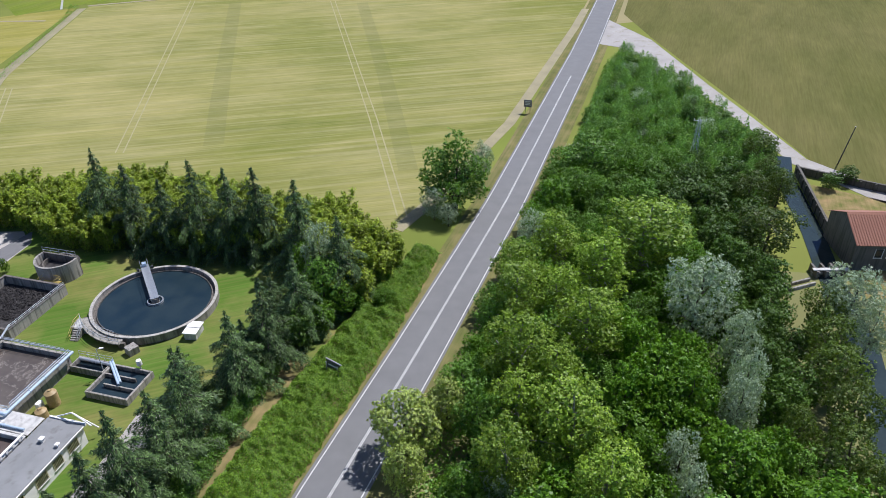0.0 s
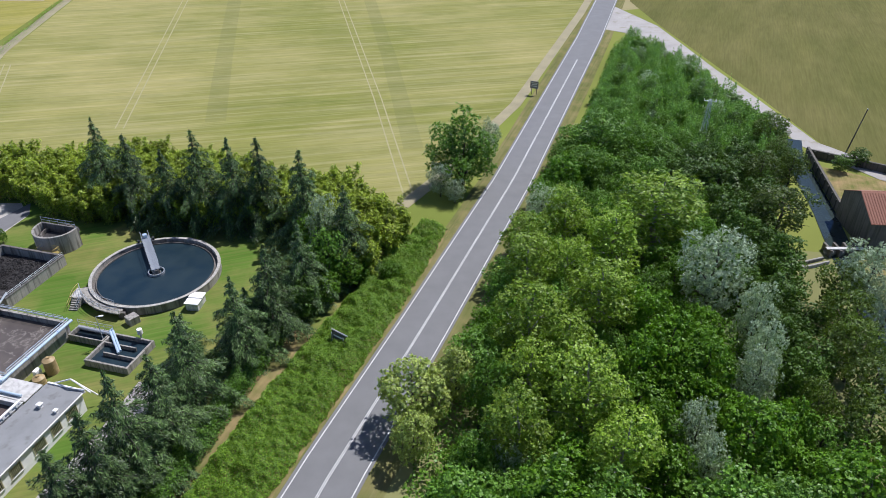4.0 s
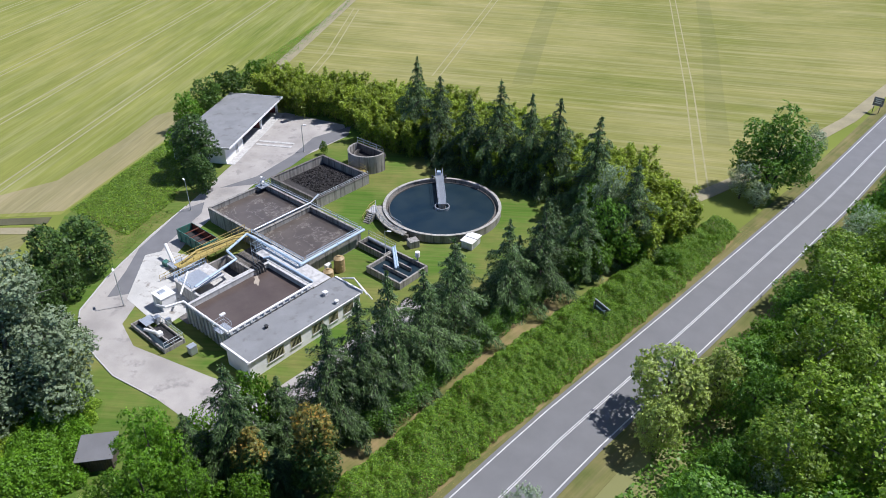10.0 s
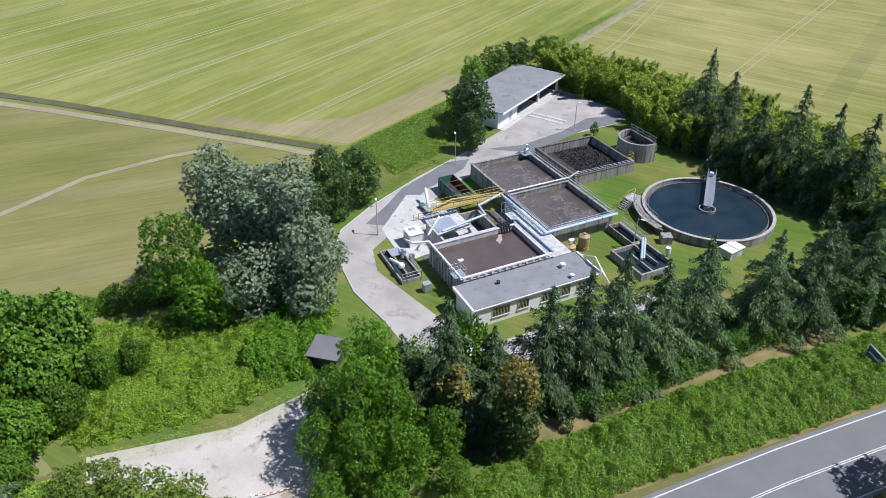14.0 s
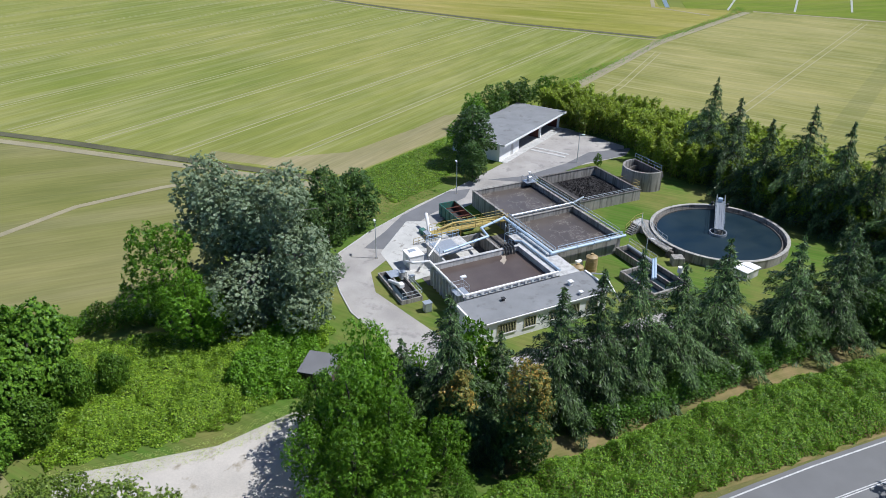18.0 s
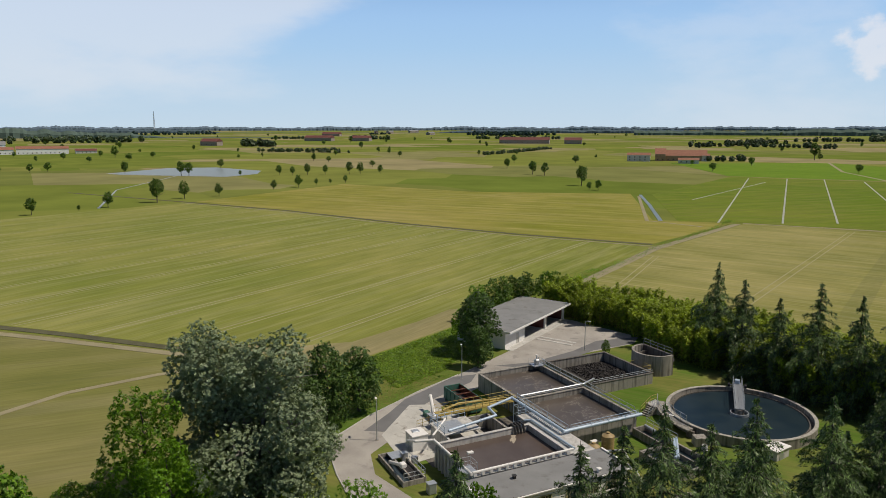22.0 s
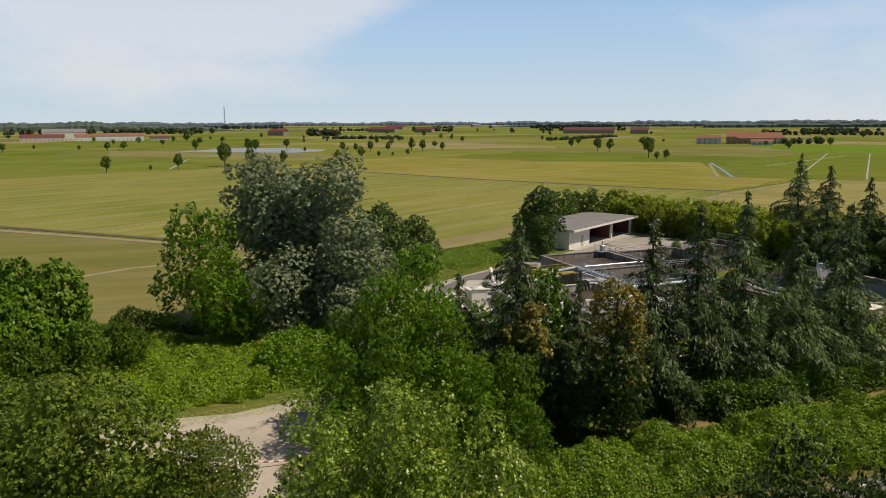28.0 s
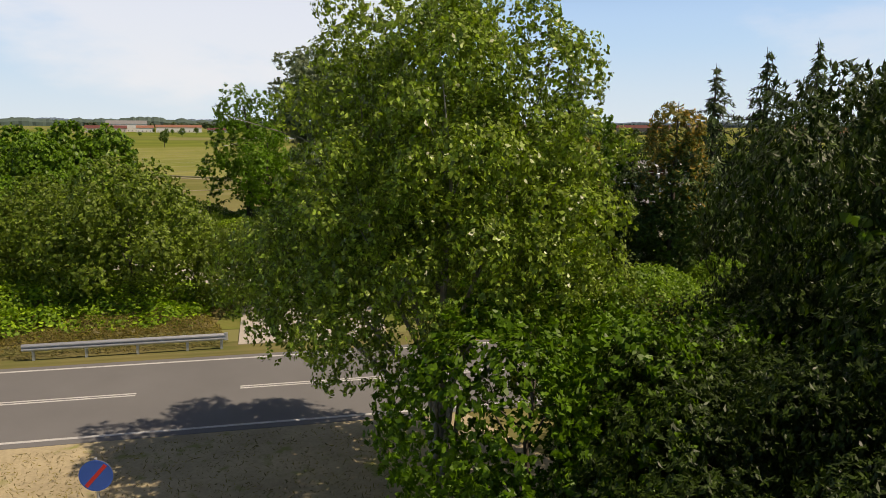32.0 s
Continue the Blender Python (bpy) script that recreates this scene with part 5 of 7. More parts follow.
crate = thing("screenings_platform", at(8.6, 18.9), "railed yellow platform of the screen", "platform")
part("floor", boxes((0, 0, 1.2, 2.4, 1.6, 1.28)), YELLOW, crate)
for x, y in ((0.1, 0.1), (2.3, 0.1), (2.3, 1.5), (0.1, 1.5)):
    bar("leg", (x, y, -0.1), (x, y, 1.2), 0.05, YELLOW, crate)

# waste container
con = thing("waste_container", at(9.8, 20.1, 0.35), "open green steel container, rusty inside, on a frame", "container")
L, W, Hh = 2.6, 6.7, 1.75
for bx in ((0, 0, 0, L, 0.1, Hh), (0, W - 0.1, 0, L, W, Hh), (0, 0.1, 0, 0.1, W - 0.1, Hh), (L - 0.1, 0.1, 0, L, W - 0.1, Hh)):
    part("side", boxes(bx, bevel=0.02), GREENP, con)
part("floor", boxes((0.1, 0.1, 0, L - 0.1, W - 0.1, 0.1)), RUST, con)
for bx in ((0.1, 0.1, 0.1, 0.13, W - 0.1, Hh - 0.05), (L - 0.13, 0.1, 0.1, L - 0.1, W - 0.1, Hh - 0.05), (0.13, 0.1, 0.1, L - 0.13, 0.13, Hh - 0.05)):
    part("lining", boxes(bx), RUST, con)
for i in range(5):
    part("rib", boxes((-0.09, 0.7 + i * 1.25, 0.0, 0.0, 0.85 + i * 1.25, Hh)), GREENP, con)
for i in range(3):
    part("brace", boxes((0.1, 1.5 + i * 1.6, Hh - 0.2, L - 0.1, 1.6 + i * 1.6, Hh - 0.08)), RUST, con)
part("load", boxes((0.15, 0.15, 0.1, L - 0.15, W - 0.15, 0.6)), BED, con)
for y in (0.5, W - 0.5):
    part("skid", boxes((0, y - 0.1, -0.42, L, y + 0.1, 0.0)), CONCDARK, con)

# screw conveyor, cabinets and clutter on the pale paving
ground_piece("paving", [(p.translation.x, p.translation.y) for p in (at(-3.0, 10.5), at(9.4, 12.0), at(9.6, 19.6), at(7.0, 26.0), at(4.5, 27.0), at(-2.6, 19.4))], 0.085, plain("pale_cement_paving", (0.52, 0.51, 0.47), 0.9, var=0.22, scale=0.4, grain=9, spot=(0.28, 0.26, 0.23)), "pale cement paving with dirt", "paving")
cv = thing("screw_conveyor", at(5.6, 22.4), "white inclined screw conveyor on a green drive", "conveyor")
part("trough", pipe([(0, -1.3, 0.6), (0.9, 1.9, 2.1)], 0.24), WHITEW, cv)
part("drive", boxes((-0.9, -0.4, 0.0, -0.1, 0.5, 0.75), bevel=0.05), GREENP, cv)
part("hopper", boxes((-0.35, -1.9, 0.0, 0.4, -1.1, 0.8), bevel=0.04), STEEL, cv)
bar("strut", (0.6, 0.9, 0), (0.6, 0.9, 1.5), 0.05, STEEL, cv)
tab = thing("steel_cover", at(6.0, 19.9), "grey steel cover plate over a pit", "cover")
part("plate", boxes((-1.2, 0, 0.7, 1.0, 1.9, 0.76)), STEEL, tab)
for x, y in ((-1.1, 0.1), (0.9, 0.1), (0.9, 1.8), (-1.1, 1.8)):
    bar("leg", (x, y, 0), (x, y, 0.7), 0.04, STEEL, tab)
cab = thing("blower_cabin", at(-1.0, 13.2), "white sheet-metal blower cabin with roof hatch", "cabin")
part("body", boxes((0, 0, 0.05, 2.0, 2.2, 1.95), bevel=0.03), WHITEW, cab)
part("lid", boxes((-0.08, -0.08, 1.95, 2.08, 2.28, 2.07), bevel=0.02), WHITEW, cab)
part("hatch", boxes((0.5, 1.0, 2.07, 1.4, 1.8, 2.15), bevel=0.02), STEEL, cab)
part("door", boxes((-0.04, 0.4, 0.15, 0.0, 1.3, 1.8)), STEEL, cab)
part("plinth", boxes((-0.15, -0.15, -0.1, 2.15, 2.35, 0.05)), CONC, cab)
pit = thing("grit_channel", at(-5.3, 6.0), "low concrete grit channel with machinery", "channel")
for bx in ((0.2, 0, -0.3, 2.6, 0.2, 0.6), (0.2, 7.4, -0.3, 1.4, 7.6, 0.6), (0.0, 0, -0.3, 0.2, 7.6, 0.6), (2.6, 0, -0.3, 2.8, 5.4, 0.6), (1.2, 1.4, -0.3, 1.4, 7.4, 0.6)):
    part("wall", boxes(bx, bevel=0.02), CONC, pit)
part("water", boxes((0.2, 0.2, -0.25, 1.2, 7.4, 0.15)), POND, pit)
part("grit_bed", boxes((1.4, 0.2, -0.25, 2.6, 5.2, 0.25)), BED, pit)
part("screw", pipe([(0.7, 5.5, 0.4), (0.8, 2.2, 1.5)], 0.22), WHITEW, pit)
part("motor", boxes((0.45, 1.6, 1.3, 1.15, 2.3, 1.9), bevel=0.1), WHITEW, pit)
part("cover", boxes((1.0, 5.6, 0.6, 2.6, 7.4, 0.66)), STEEL, pit)
railing([(-2.6, 6.0, 0.6), (-2.6, 10.6, 0.6)], "grey steel railing of the grit channel", every=1.2)
railing([(-5.2, 6.0, 0.6), (-2.6, 6.0, 0.6)], "grey steel railing of the grit channel", every=1.2)
for a, b, k in ((-3.5, 3.2, 1.0), (-2.2, 10.4, 0.7), (-3.0, 11.6, 0.8)):
    c = thing("switch_cabinet", at(a, b) @ Matrix.Diagonal((k, k, k, 1)), "small grey switch cabinet on the grass" if a < -3.2 else "small grey switch cabinet on paving", "cabinet")
    part("body", boxes((0, 0, 0.06, 0.9, 0.75, 1.2), bevel=0.03), CONCPALE, c)
    part("roof", boxes((-0.05, -0.05, 1.2, 0.95, 0.8, 1.27)), STEEL, c)
    part("door", boxes((0.08, -0.025, 0.15, 0.82, 0.0, 1.12)), STEEL, c)
    part("plinth", boxes((0.05, 0.05, -0.15, 0.85, 0.7, 0.06)), CONC, c)

# tan dosing tanks
for a, b, r, hh in ((17.6, 2.6, 0.72, 1.55), (20.2, 3.2, 0.75, 2.1)):
    tk = thing("dosing_tank", at(a, b), "upright tan plastic dosing tank with domed lid", "tank", "dosing tanks")
    bm = bmesh.new()
    bmesh.ops.create_cone(bm, cap_ends=True, segments=28, radius1=r, radius2=r, depth=hh, matrix=Matrix.Translation((0, 0, hh / 2)))
    part("body", bm, TAN, tk)
    bm = bmesh.new()
    bmesh.ops.create_cone(bm, cap_ends=True, segments=28, radius1=r * 1.02, radius2=r * 0.4, depth=0.28, matrix=Matrix.Translation((0, 0, hh + 0.14)))
    part("dome", bm, TAN, tk)
    bm = bmesh.new()
    tube(bm, (0, 0, hh + 0.26), (0, 0, hh + 0.42), 0.22, n=16)
    part("lid", bm, TAN, tk)
    for f in (0.25, 0.5, 0.75):
        part("hoop", ring(bmesh.new(), r, r + 0.025, hh * f - 0.03, hh * f + 0.03, 28), TAN, tk)
db = thing("dosing_box", at(18.5, 3.9), "white dosing pump box beside tan tanks", "box")
part("body", boxes((0, 0, 0.4, 0.9, 0.6, 1.3), bevel=0.04), WHITEW, db)
for x in (0.1, 0.8):
    bar("leg", (x, 0.3, 0), (x, 0.3, 0.4), 0.05, STEEL, db)

# small divided tank and channel, pump and white hut by the clarifier
basin("contact_tank", 22.3, -6.3, 28.0, 0.1, 1.05, 0.45, CONC, POND, "small divided concrete contact tank with dark water")
dv = thing("baffle", at(22.3, -6.3), "concrete baffle walls in the contact tank", "baffle")
part("wall", boxes((1.9, 0.3, 0, 2.1, 5.0, 1.0)), CONC, dv)
part("wall", boxes((3.7, 1.4, 0, 3.9, 6.1, 1.0)), CONC, dv)
basin("overflow_channel", 26.0, 0.2, 28.2, 5.5, 1.05, 0.35, CONC, POND, "narrow concrete overflow channel", 0.2)
railing([(28.2, 5.5, 1.05), (28.2, 0.0, 1.05)], "grey steel railing of the channel", h=0.9)
pm = thing("dosing_column", at(28.2, -4.2), "pale metal column with round head", "column")
bar("stem", (0, 0, 0), (0, 0, 1.6), 0.12, STEEL, pm, 14)
bm = bmesh.new()
bmesh.ops.create_cone(bm, cap_ends=True, segments=20, radius1=0.36, radius2=0.34, depth=0.75, matrix=Matrix.Translation((0, 0, 1.95)))
part("head", bm, WHITEW, pm)
hut = thing("pump_hut", at(36.2, -7.6, 0, radians(8)), "small white pump hut with flat pale roof", "hut")
part("body", boxes((0, 0, -0.1, 2.6, 1.8, 1.2), bevel=0.02), CONCPALE, hut)
part("roof", boxes((-0.15, -0.15, 1.2, 1.25, 1.95, 1.3), bevel=0.02), WHITEW, hut)
part("roof", boxes((1.35, -0.15, 1.2, 2.75, 1.95, 1.34), bevel=0.02), WHITEW, hut)
part("door", boxes((0.6, -0.03, 0.0, 1.4, 0.0, 1.1)), STEEL, hut)

# mixers on the rim of the far settling tank and on the drying bed
mix = thing("mixer_drive", at(26.0, 27.4, 2.6), "grey mixer drive with guard rails", "mixer")
part("base", boxes((-0.9, -0.8, 0, 0.9, 0.8, 0.08)), STEEL, mix)
part("motor", boxes((-0.3, -0.3, 0.08, 0.3, 0.3, 0.9), bevel=0.08), STEEL, mix)
bar("shaft", (0, 0, 0.9), (0, 0, 1.5), 0.09, WHITEW, mix)
part("cap", boxes((-0.2, -0.2, 1.5, 0.2, 0.2, 1.62), bevel=0.03), WHITEW, mix)
for x, y in ((-0.9, -0.8), (0.9, -0.8), (0.9, 0.8), (-0.9, 0.8)):
    bar("post", (x, y, 0), (x, y, 0.95), 0.025, STEEL, mix)
for p, q in (((-0.9, -0.8), (0.9, -0.8)), ((0.9, -0.8), (0.9, 0.8)), ((-0.9, 0.8), (-0.9, -0.8))):
    bar("rail", (*p, 0.95), (*q, 0.95), 0.025, STEEL, mix)
yp = thing("valve_platform", at(41.4, 20.8, 1.0), "yellow railed valve platform", "platform")
part("floor", boxes((0, 0, 0, 1.4, 3.0, 0.06)), YELLOW, yp)
for x, y in ((0, 0), (1.4, 0), (1.4, 3.0), (0, 3.0)):
    bar("post", (x, y, -1.1), (x, y, 1.05), 0.035, YELLOW, yp)
for p, q in (((0, 0), (1.4, 0)), ((1.4, 0), (1.4, 3)), ((1.4, 3), (0, 3))):
    bar("rail", (*p, 1.05), (*q, 1.05), 0.03, YELLOW, yp)
    bar("rail", (*p, 0.55), (*q, 0.55), 0.025, YELLOW, yp)
for i, (a, b) in enumerate(((33.0, 30.2), (36.5, 30.2))):
    bar("inlet", (a, b, 1.75), (a, b - 1.3, 1.75), 0.06, STEEL, bed)

# lamp posts
def lamp_post(x, y, h, turn, label):
    ob = thing("lamp_post", Matrix.Translation((x, y, 0)) @ Matrix.Rotation(turn, 4, "Z"), label, "lamp post", "lamp posts of the plant")
    bm = bmesh.new()
    tube(bm, (0, 0, -0.2), (0, 0, h), 0.075, 0.045, 10)
    part("pole", bm, STEEL, ob)
    part("arm", pipe([(0, 0, h - 0.05), (0.45, 0, h + 0.05)], 0.03), STEEL, ob)
    part("head", boxes((0.35, -0.14, h, 0.95, 0.14, h + 0.12), bevel=0.04), WHITEW, ob)
    part("base", boxes((-0.2, -0.2, -0.1, 0.2, 0.2, 0.12), bevel=0.02), CONC, ob)


lamp_post(-70.2, 49.0, 5.3, 2.6, "slim grey lamp post beside the drive")
lamp_post(-79.6, 72.0, 5.3, 2.6, "slim grey lamp post beside dark trees")
lamp_post(-76.0, 98.0, 5.3, 0.4, "slim grey lamp post on the apron")
lamp_post(-45.2, 73.6, 4.6, 0.2, "slim grey lamp post beside the channel")

# kerb stones along the drive, dark patches of new asphalt
KERB = [(-81.2, 72.6), (-79.8, 63.8), (-77.2, 52.9), (-74.5, 45.8), (-71.4, 42.8), (-66, 40.4), (-61.4, 38.8), (-54.3, 38.2)]
kerbs = tagged(new("kerb"), "pale concrete kerb of the drive", "kerb", kind="structure")
kst = None
for p, q in zip(KERB, KERB[1:]):
    p, q = Vector((*p, 0)), Vector((*q, 0))
    n = max(1, round((q - p).length))
    for i in range(n):
        c = p.lerp(q, (i + 0.5) / n)
        if kst is None:
            bm = boxes((-0.48, -0.07, -0.2, 0.48, 0.07, 0.16), bevel=0.015)
            kst = bpy.data.meshes.new("kerb_stone")
            bm.to_mesh(kst)
            bm.free()
            kst.materials.append(CONCPALE)
        o = new("kerb_stone", kst)
        o.parent = kerbs
        o.matrix_local = Matrix.Translation(c) @ Matrix.Rotation(math.atan2(q.y - p.y, q.x - p.x), 4, "Z")
ground_piece("asphalt_patch_1", [(-81, 71.5), (-78.6, 60), (-76, 55), (-73.6, 49.4), (-71.4, 51.4), (-73.8, 57), (-76, 63), (-77.5, 72), (-79.5, 75)], 0.076, PATCH, "dark patch of newer asphalt", "asphalt patch")
ground_piece("asphalt_patch_2", [(-75.6, 84), (-74.6, 92), (-74.8, 99), (-72.6, 108), (-74.4, 112), (-78, 104), (-77, 96), (-77.6, 86), (-80.5, 80)], 0.076, PATCH, "dark patch of newer asphalt", "asphalt patch")
for u in (0.0, 1.5):
    p = shed.matrix_world
    c = [p @ Vector((x, y, 0)) for x, y in ((9.2 + u, -0.5), (9.2 + u, -7.5), (9.9 + u, -7.5), (9.9 + u, -0.5))]
    ground_piece("ramp_slab_%d" % (1 + int(u)), [(v.x, v.y) for v in c], 0.12, CONCPALE, "pale concrete ramp slab before the shed", "slab")

# small wooden hut by the lay-by
wh = thing("wooden_hut", Matrix.Translation((-53.0, 29.4, 0)) @ Matrix.Rotation(radians(35), 4, "Z"), "small dark wooden hut with grey lean-to roof", "hut")
PLANK = plain("dark_weathered_planks", (0.085, 0.065, 0.05), 0.9, var=0.4, scale=3)
for i in range(12):
    part("plank", boxes((-1.5 + i * 0.25, -1.3, -0.1, -1.27 + i * 0.25, -1.24, 1.9)), PLANK, wh)
part("wall", boxes((-1.5, 1.24, -0.1, 1.5, 1.3, 2.1)), PLANK, wh)
part("wall", boxes((-1.5, -1.24, -0.1, -1.44, 1.24, 2.0)), PLANK, wh)
part("wall", boxes((1.44, -1.24, -0.1, 1.5, 1.24, 2.0)), PLANK, wh)
rf = part("roof", boxes((-1.8, -1.7, 0, 1.8, 1.7, 0.08), bevel=0.02), PATCH, wh)
rf.matrix_local = Matrix.Translation((0, 0, 2.0)) @ Matrix.Rotation(radians(4), 4, "X")
# ---- trees of the plant ----
R0 = random.Random(7)
used = set()


def stand(models, x, y, h, base, wide=1.0, z=0.0):
    """One of the models, scaled to its height, turned at random."""
    m = next((q for q in models if q.name not in used), None) or models[R0.randrange(len(models))]
    k, a = h / base, R0.uniform(0, 6.28)
    if m.name in used:
        return place(m, x, y, k * wide, a, k, z)
    used.add(m.name)
    return settle(m, x, y, k * wide, a, k, z)


GC = "cedars of the plant"
CED = [conifer_model("cedar", 11 + i, 14.0, 6.7, LEAF_CEDAR, "dark blue-green cedar with drooping sprays", group=GC, power=0.98, step=1.2, size=0.50, dens=1.5, hang=0.8) for i in range(4)]
for x, y, h in ((-59.4, 111.8, 16.4), (-53.1, 108.3, 15.2), (-40.8, 105.8, 17.2), (-46.2, 105.3, 13.8), (-34.8, 104.2, 16.3), (-30.2, 104.5, 16.2), (-22.6, 99.8, 16.5), (-14.8, 91.3, 14.6),
                (-38.9, 33.9, 15.0), (-34.6, 43.4, 14.1), (-33.1, 46.9, 15.2), (-32.1, 51.3, 15.8), (-29.4, 62.2, 14.6), (-25.6, 70.0, 13.6), (-23.0, 76.2, 14.2), (-20.0, 83.0, 13.2)):
    stand(CED, x, y, h, 14.0, 0.5 * (1 + 14.0 / h) * R0.uniform(0.92, 1.06) * (0.94 if y < 85 else 1.0))
for x, y, h in ((-37.6, 38.9, 9.8), (-41.6, 30.8, 10.6), (-41.0, 35.5, 7.5), (-32.3, 69.6, 8.6)):
    stand(CED, x, y, h, 14.0, 1.0)
settle(browning_model(25, 11.8, 3.3), -31.4, 35.8)
settle(browning_model(26, 9.4, 2.6), -36.2, 32.6)
stand(CED, -34.4, 34.0, 6.5, 14.0, 1.2)

G = "trees of the plant"
OAK = [tree_model("broadleaf_tree", 31 + i, 10, 4.0, 0.9, LEAF_OAK, BARK, 40, 8000, 0.26, 0.30, label="mid-green broadleaf tree with rounded crown", aspect=0.78, group=G) for i in range(4)]
LOC = [tree_model("locust_tree", 36 + i, 11, 4.3, 0.8, LEAF_BRIGHT, BARK, 46, 11500, 0.30, 0.27, label="bright green locust tree with feathery leaves", group=G, aspect=0.4) for i in range(2)]
YEL = [tree_model("poplar", 41 + i, 13, 4.2, 1.4, LEAF_YEL, PALEBARK, 60, 11000, 0.22, 0.24, 0.35, label="tall yellow-green poplar with airy crown", aspect=0.8, group=G) for i in range(4)]
DRK = [tree_model("dark_tree", 51 + i, 9, 3.4, 0.3, LEAF_DARK, BARK, 44, 7500, 0.26, 0.29, aspect=0.78, label="dense dark green tree with rounded crown", group=G) for i in range(3)]
SIL = [tree_model("white_willow", 61 + i, 12, 4.6, 1.0, LEAF_SILVER, BARK, 60, 10500, 0.30, 0.27, label="silvery grey-green white willow tree", group=G, aspect=0.4) for i in range(2)]
BRI = [tree_model("bright_tree", 71 + i, 8, 3.4, 0.5, LEAF_BRIGHT, BARK, 36, 7000, 0.26, 0.31, aspect=0.78, label="bright green leafy tree or tall shrub", group=G) for i in range(3)]
LIN = [tree_model("lime_tree", 56 + i, 10, 4.2, 0.8, LEAF_LINDEN, BARK, 40, 9000, 0.24, 0.30, aspect=0.78, label="dull olive-green lime tree with domed crown", group=G) for i in range(3)]
PAL = [tree_model("pale_willow", 77, 9, 4.2, 0.6, LEAF_WILLOW, BARK, 48, 11000, 0.33, 0.30, label="pale green willow leaning over the road", group=G, aspect=0.5)]
CON = [tree_model("dark_cypress", 81 + i, 10, 3.7, 0.1, LEAF_CYP, BARK, 54, 15000, 0.31, 0.28, 0.45, label="bushy dark green cypress tree", group=G, aspect=0.4) for i in range(2)]


# big white poplar over the drive: leaning stems, each with its own crown
bp = stemmed_tree("white_poplar", 91, [(-5.8, -2.8, 6.5, 19.2, 4.2), (-3.0, -1.0, 8.0, 18.2, 4.6), (0.7, 1.2, 8.5, 18.9, 4.4), (-3.0, 0.6, 4.0, 15.5, 4.6), (4.6, 1.8, 3.5, 13.6, 3.9), (6.2, 0.4, 0.6, 8.0, 3.4), (2.2, -3.2, 0.5, 10.5, 4.4), (-3.6, -3.2, 0.6, 9.5, 4.2), (0.5, 3.5, 1.0, 9.0, 4.4)], 110000, 0.31, LEAF_WPOP, PALEBARK, "large silvery white poplar with several leaning crowns", 0.38, 20, tr=0.42, loose=0.6)
settle(bp, -67.2, 31.6, 1.08, 0.0, 0.95)
stand(LOC, -71.2, 21.6, 13.6, 11, 0.95)
stand(LOC, -66.2, 22.0, 9.6, 11, 0.95)
stand(LOC, -65.4, 24.3, 6.6, 11, 0.95)
stand(CON, -77.9, 46.6, 11.8, 10, 0.95)
stand(CON, -79.4, 52.6, 9.6, 10, 1.1)
stand(CON, -75.5, 42.0, 9.0, 10, 1.0)
stand(CON, -86.6, 82.0, 11.6, 10, 1.15)
stand(CON, -81.6, 77.4, 7.4, 10, 1.1)
stand(BRI, -92.5, 85.0, 7.0, 8)
stand(BRI, -101.6, 96.5, 7.6, 8, 1.0)
stand(DRK, -102.6, 103.5, 8.4, 9, 1.15)
stand(DRK, -102.4, 110.8, 9.0, 9, 1.2)
stand(BRI, -102.0, 118.5, 8.0, 8)
for x, y, h, w in ((-43.2, 28.2, 12.4, 0.78), (-40.6, 24.6, 11.6, 0.8), (-43.8, 23.6, 8.8, 0.8), (-38.2, 27.0, 9.4, 0.85), (-37.0, 22.4, 8.6, 0.9), (-34.4, 25.6, 7.6, 0.95), (-40.8, 20.8, 7.4, 0.85), (-36.6, 18.8, 5.4, 1.0), (-33.0, 22.4, 5.2, 1.1), (-45.6, 30.2, 7.4, 0.7), (-31.6, 28.4, 4.6, 1.0), (-34.8, 30.0, 6.6, 0.9)):
    stand(LOC, x, y, h, 11, w)
stand(BRI, -39.6, 37.6, 10.2, 8, 0.62)
stand(LOC, -42.6, 33.6, 7.6, 11, 0.8)
stand(BRI, -72.1, 98.8, 2.6, 8, 0.8)
stand(YEL, -35.6, 17.6, 4.2, 13, 1.5)
# clumps between the cedars and the road
for x, y, h, w in ((-25.6, 74.2, 9.0, 1.1), (-18.4, 90.0, 11.0, 1.0), (-30.8, 56.8, 13.2, 1.0), (-23.8, 84.0, 9.0, 1.2)):
    stand(CED, x, y, h, 14.0, w)
for x, y, h, w in ((-17.0, 83.0, 5.0, 1.2), (-14.2, 86.8, 5.6, 1.2), (-20.2, 88.2, 6.6, 1.1), (-16.6, 92.6, 6.8, 1.1), (-20.8, 96.6, 7.4, 1.1)):
    stand(BRI, x, y, h, 8, w)
stand(DRK, -19.6, 79.5, 6.6, 9)
stand(OAK, -17.2, 87.8, 9.8, 10, 0.85)
stand(SIL, -18.5, 94.0, 11.5, 12, 0.7)
stand(BRI, -8.2, 88.6, 3.6, 8, 1.2)
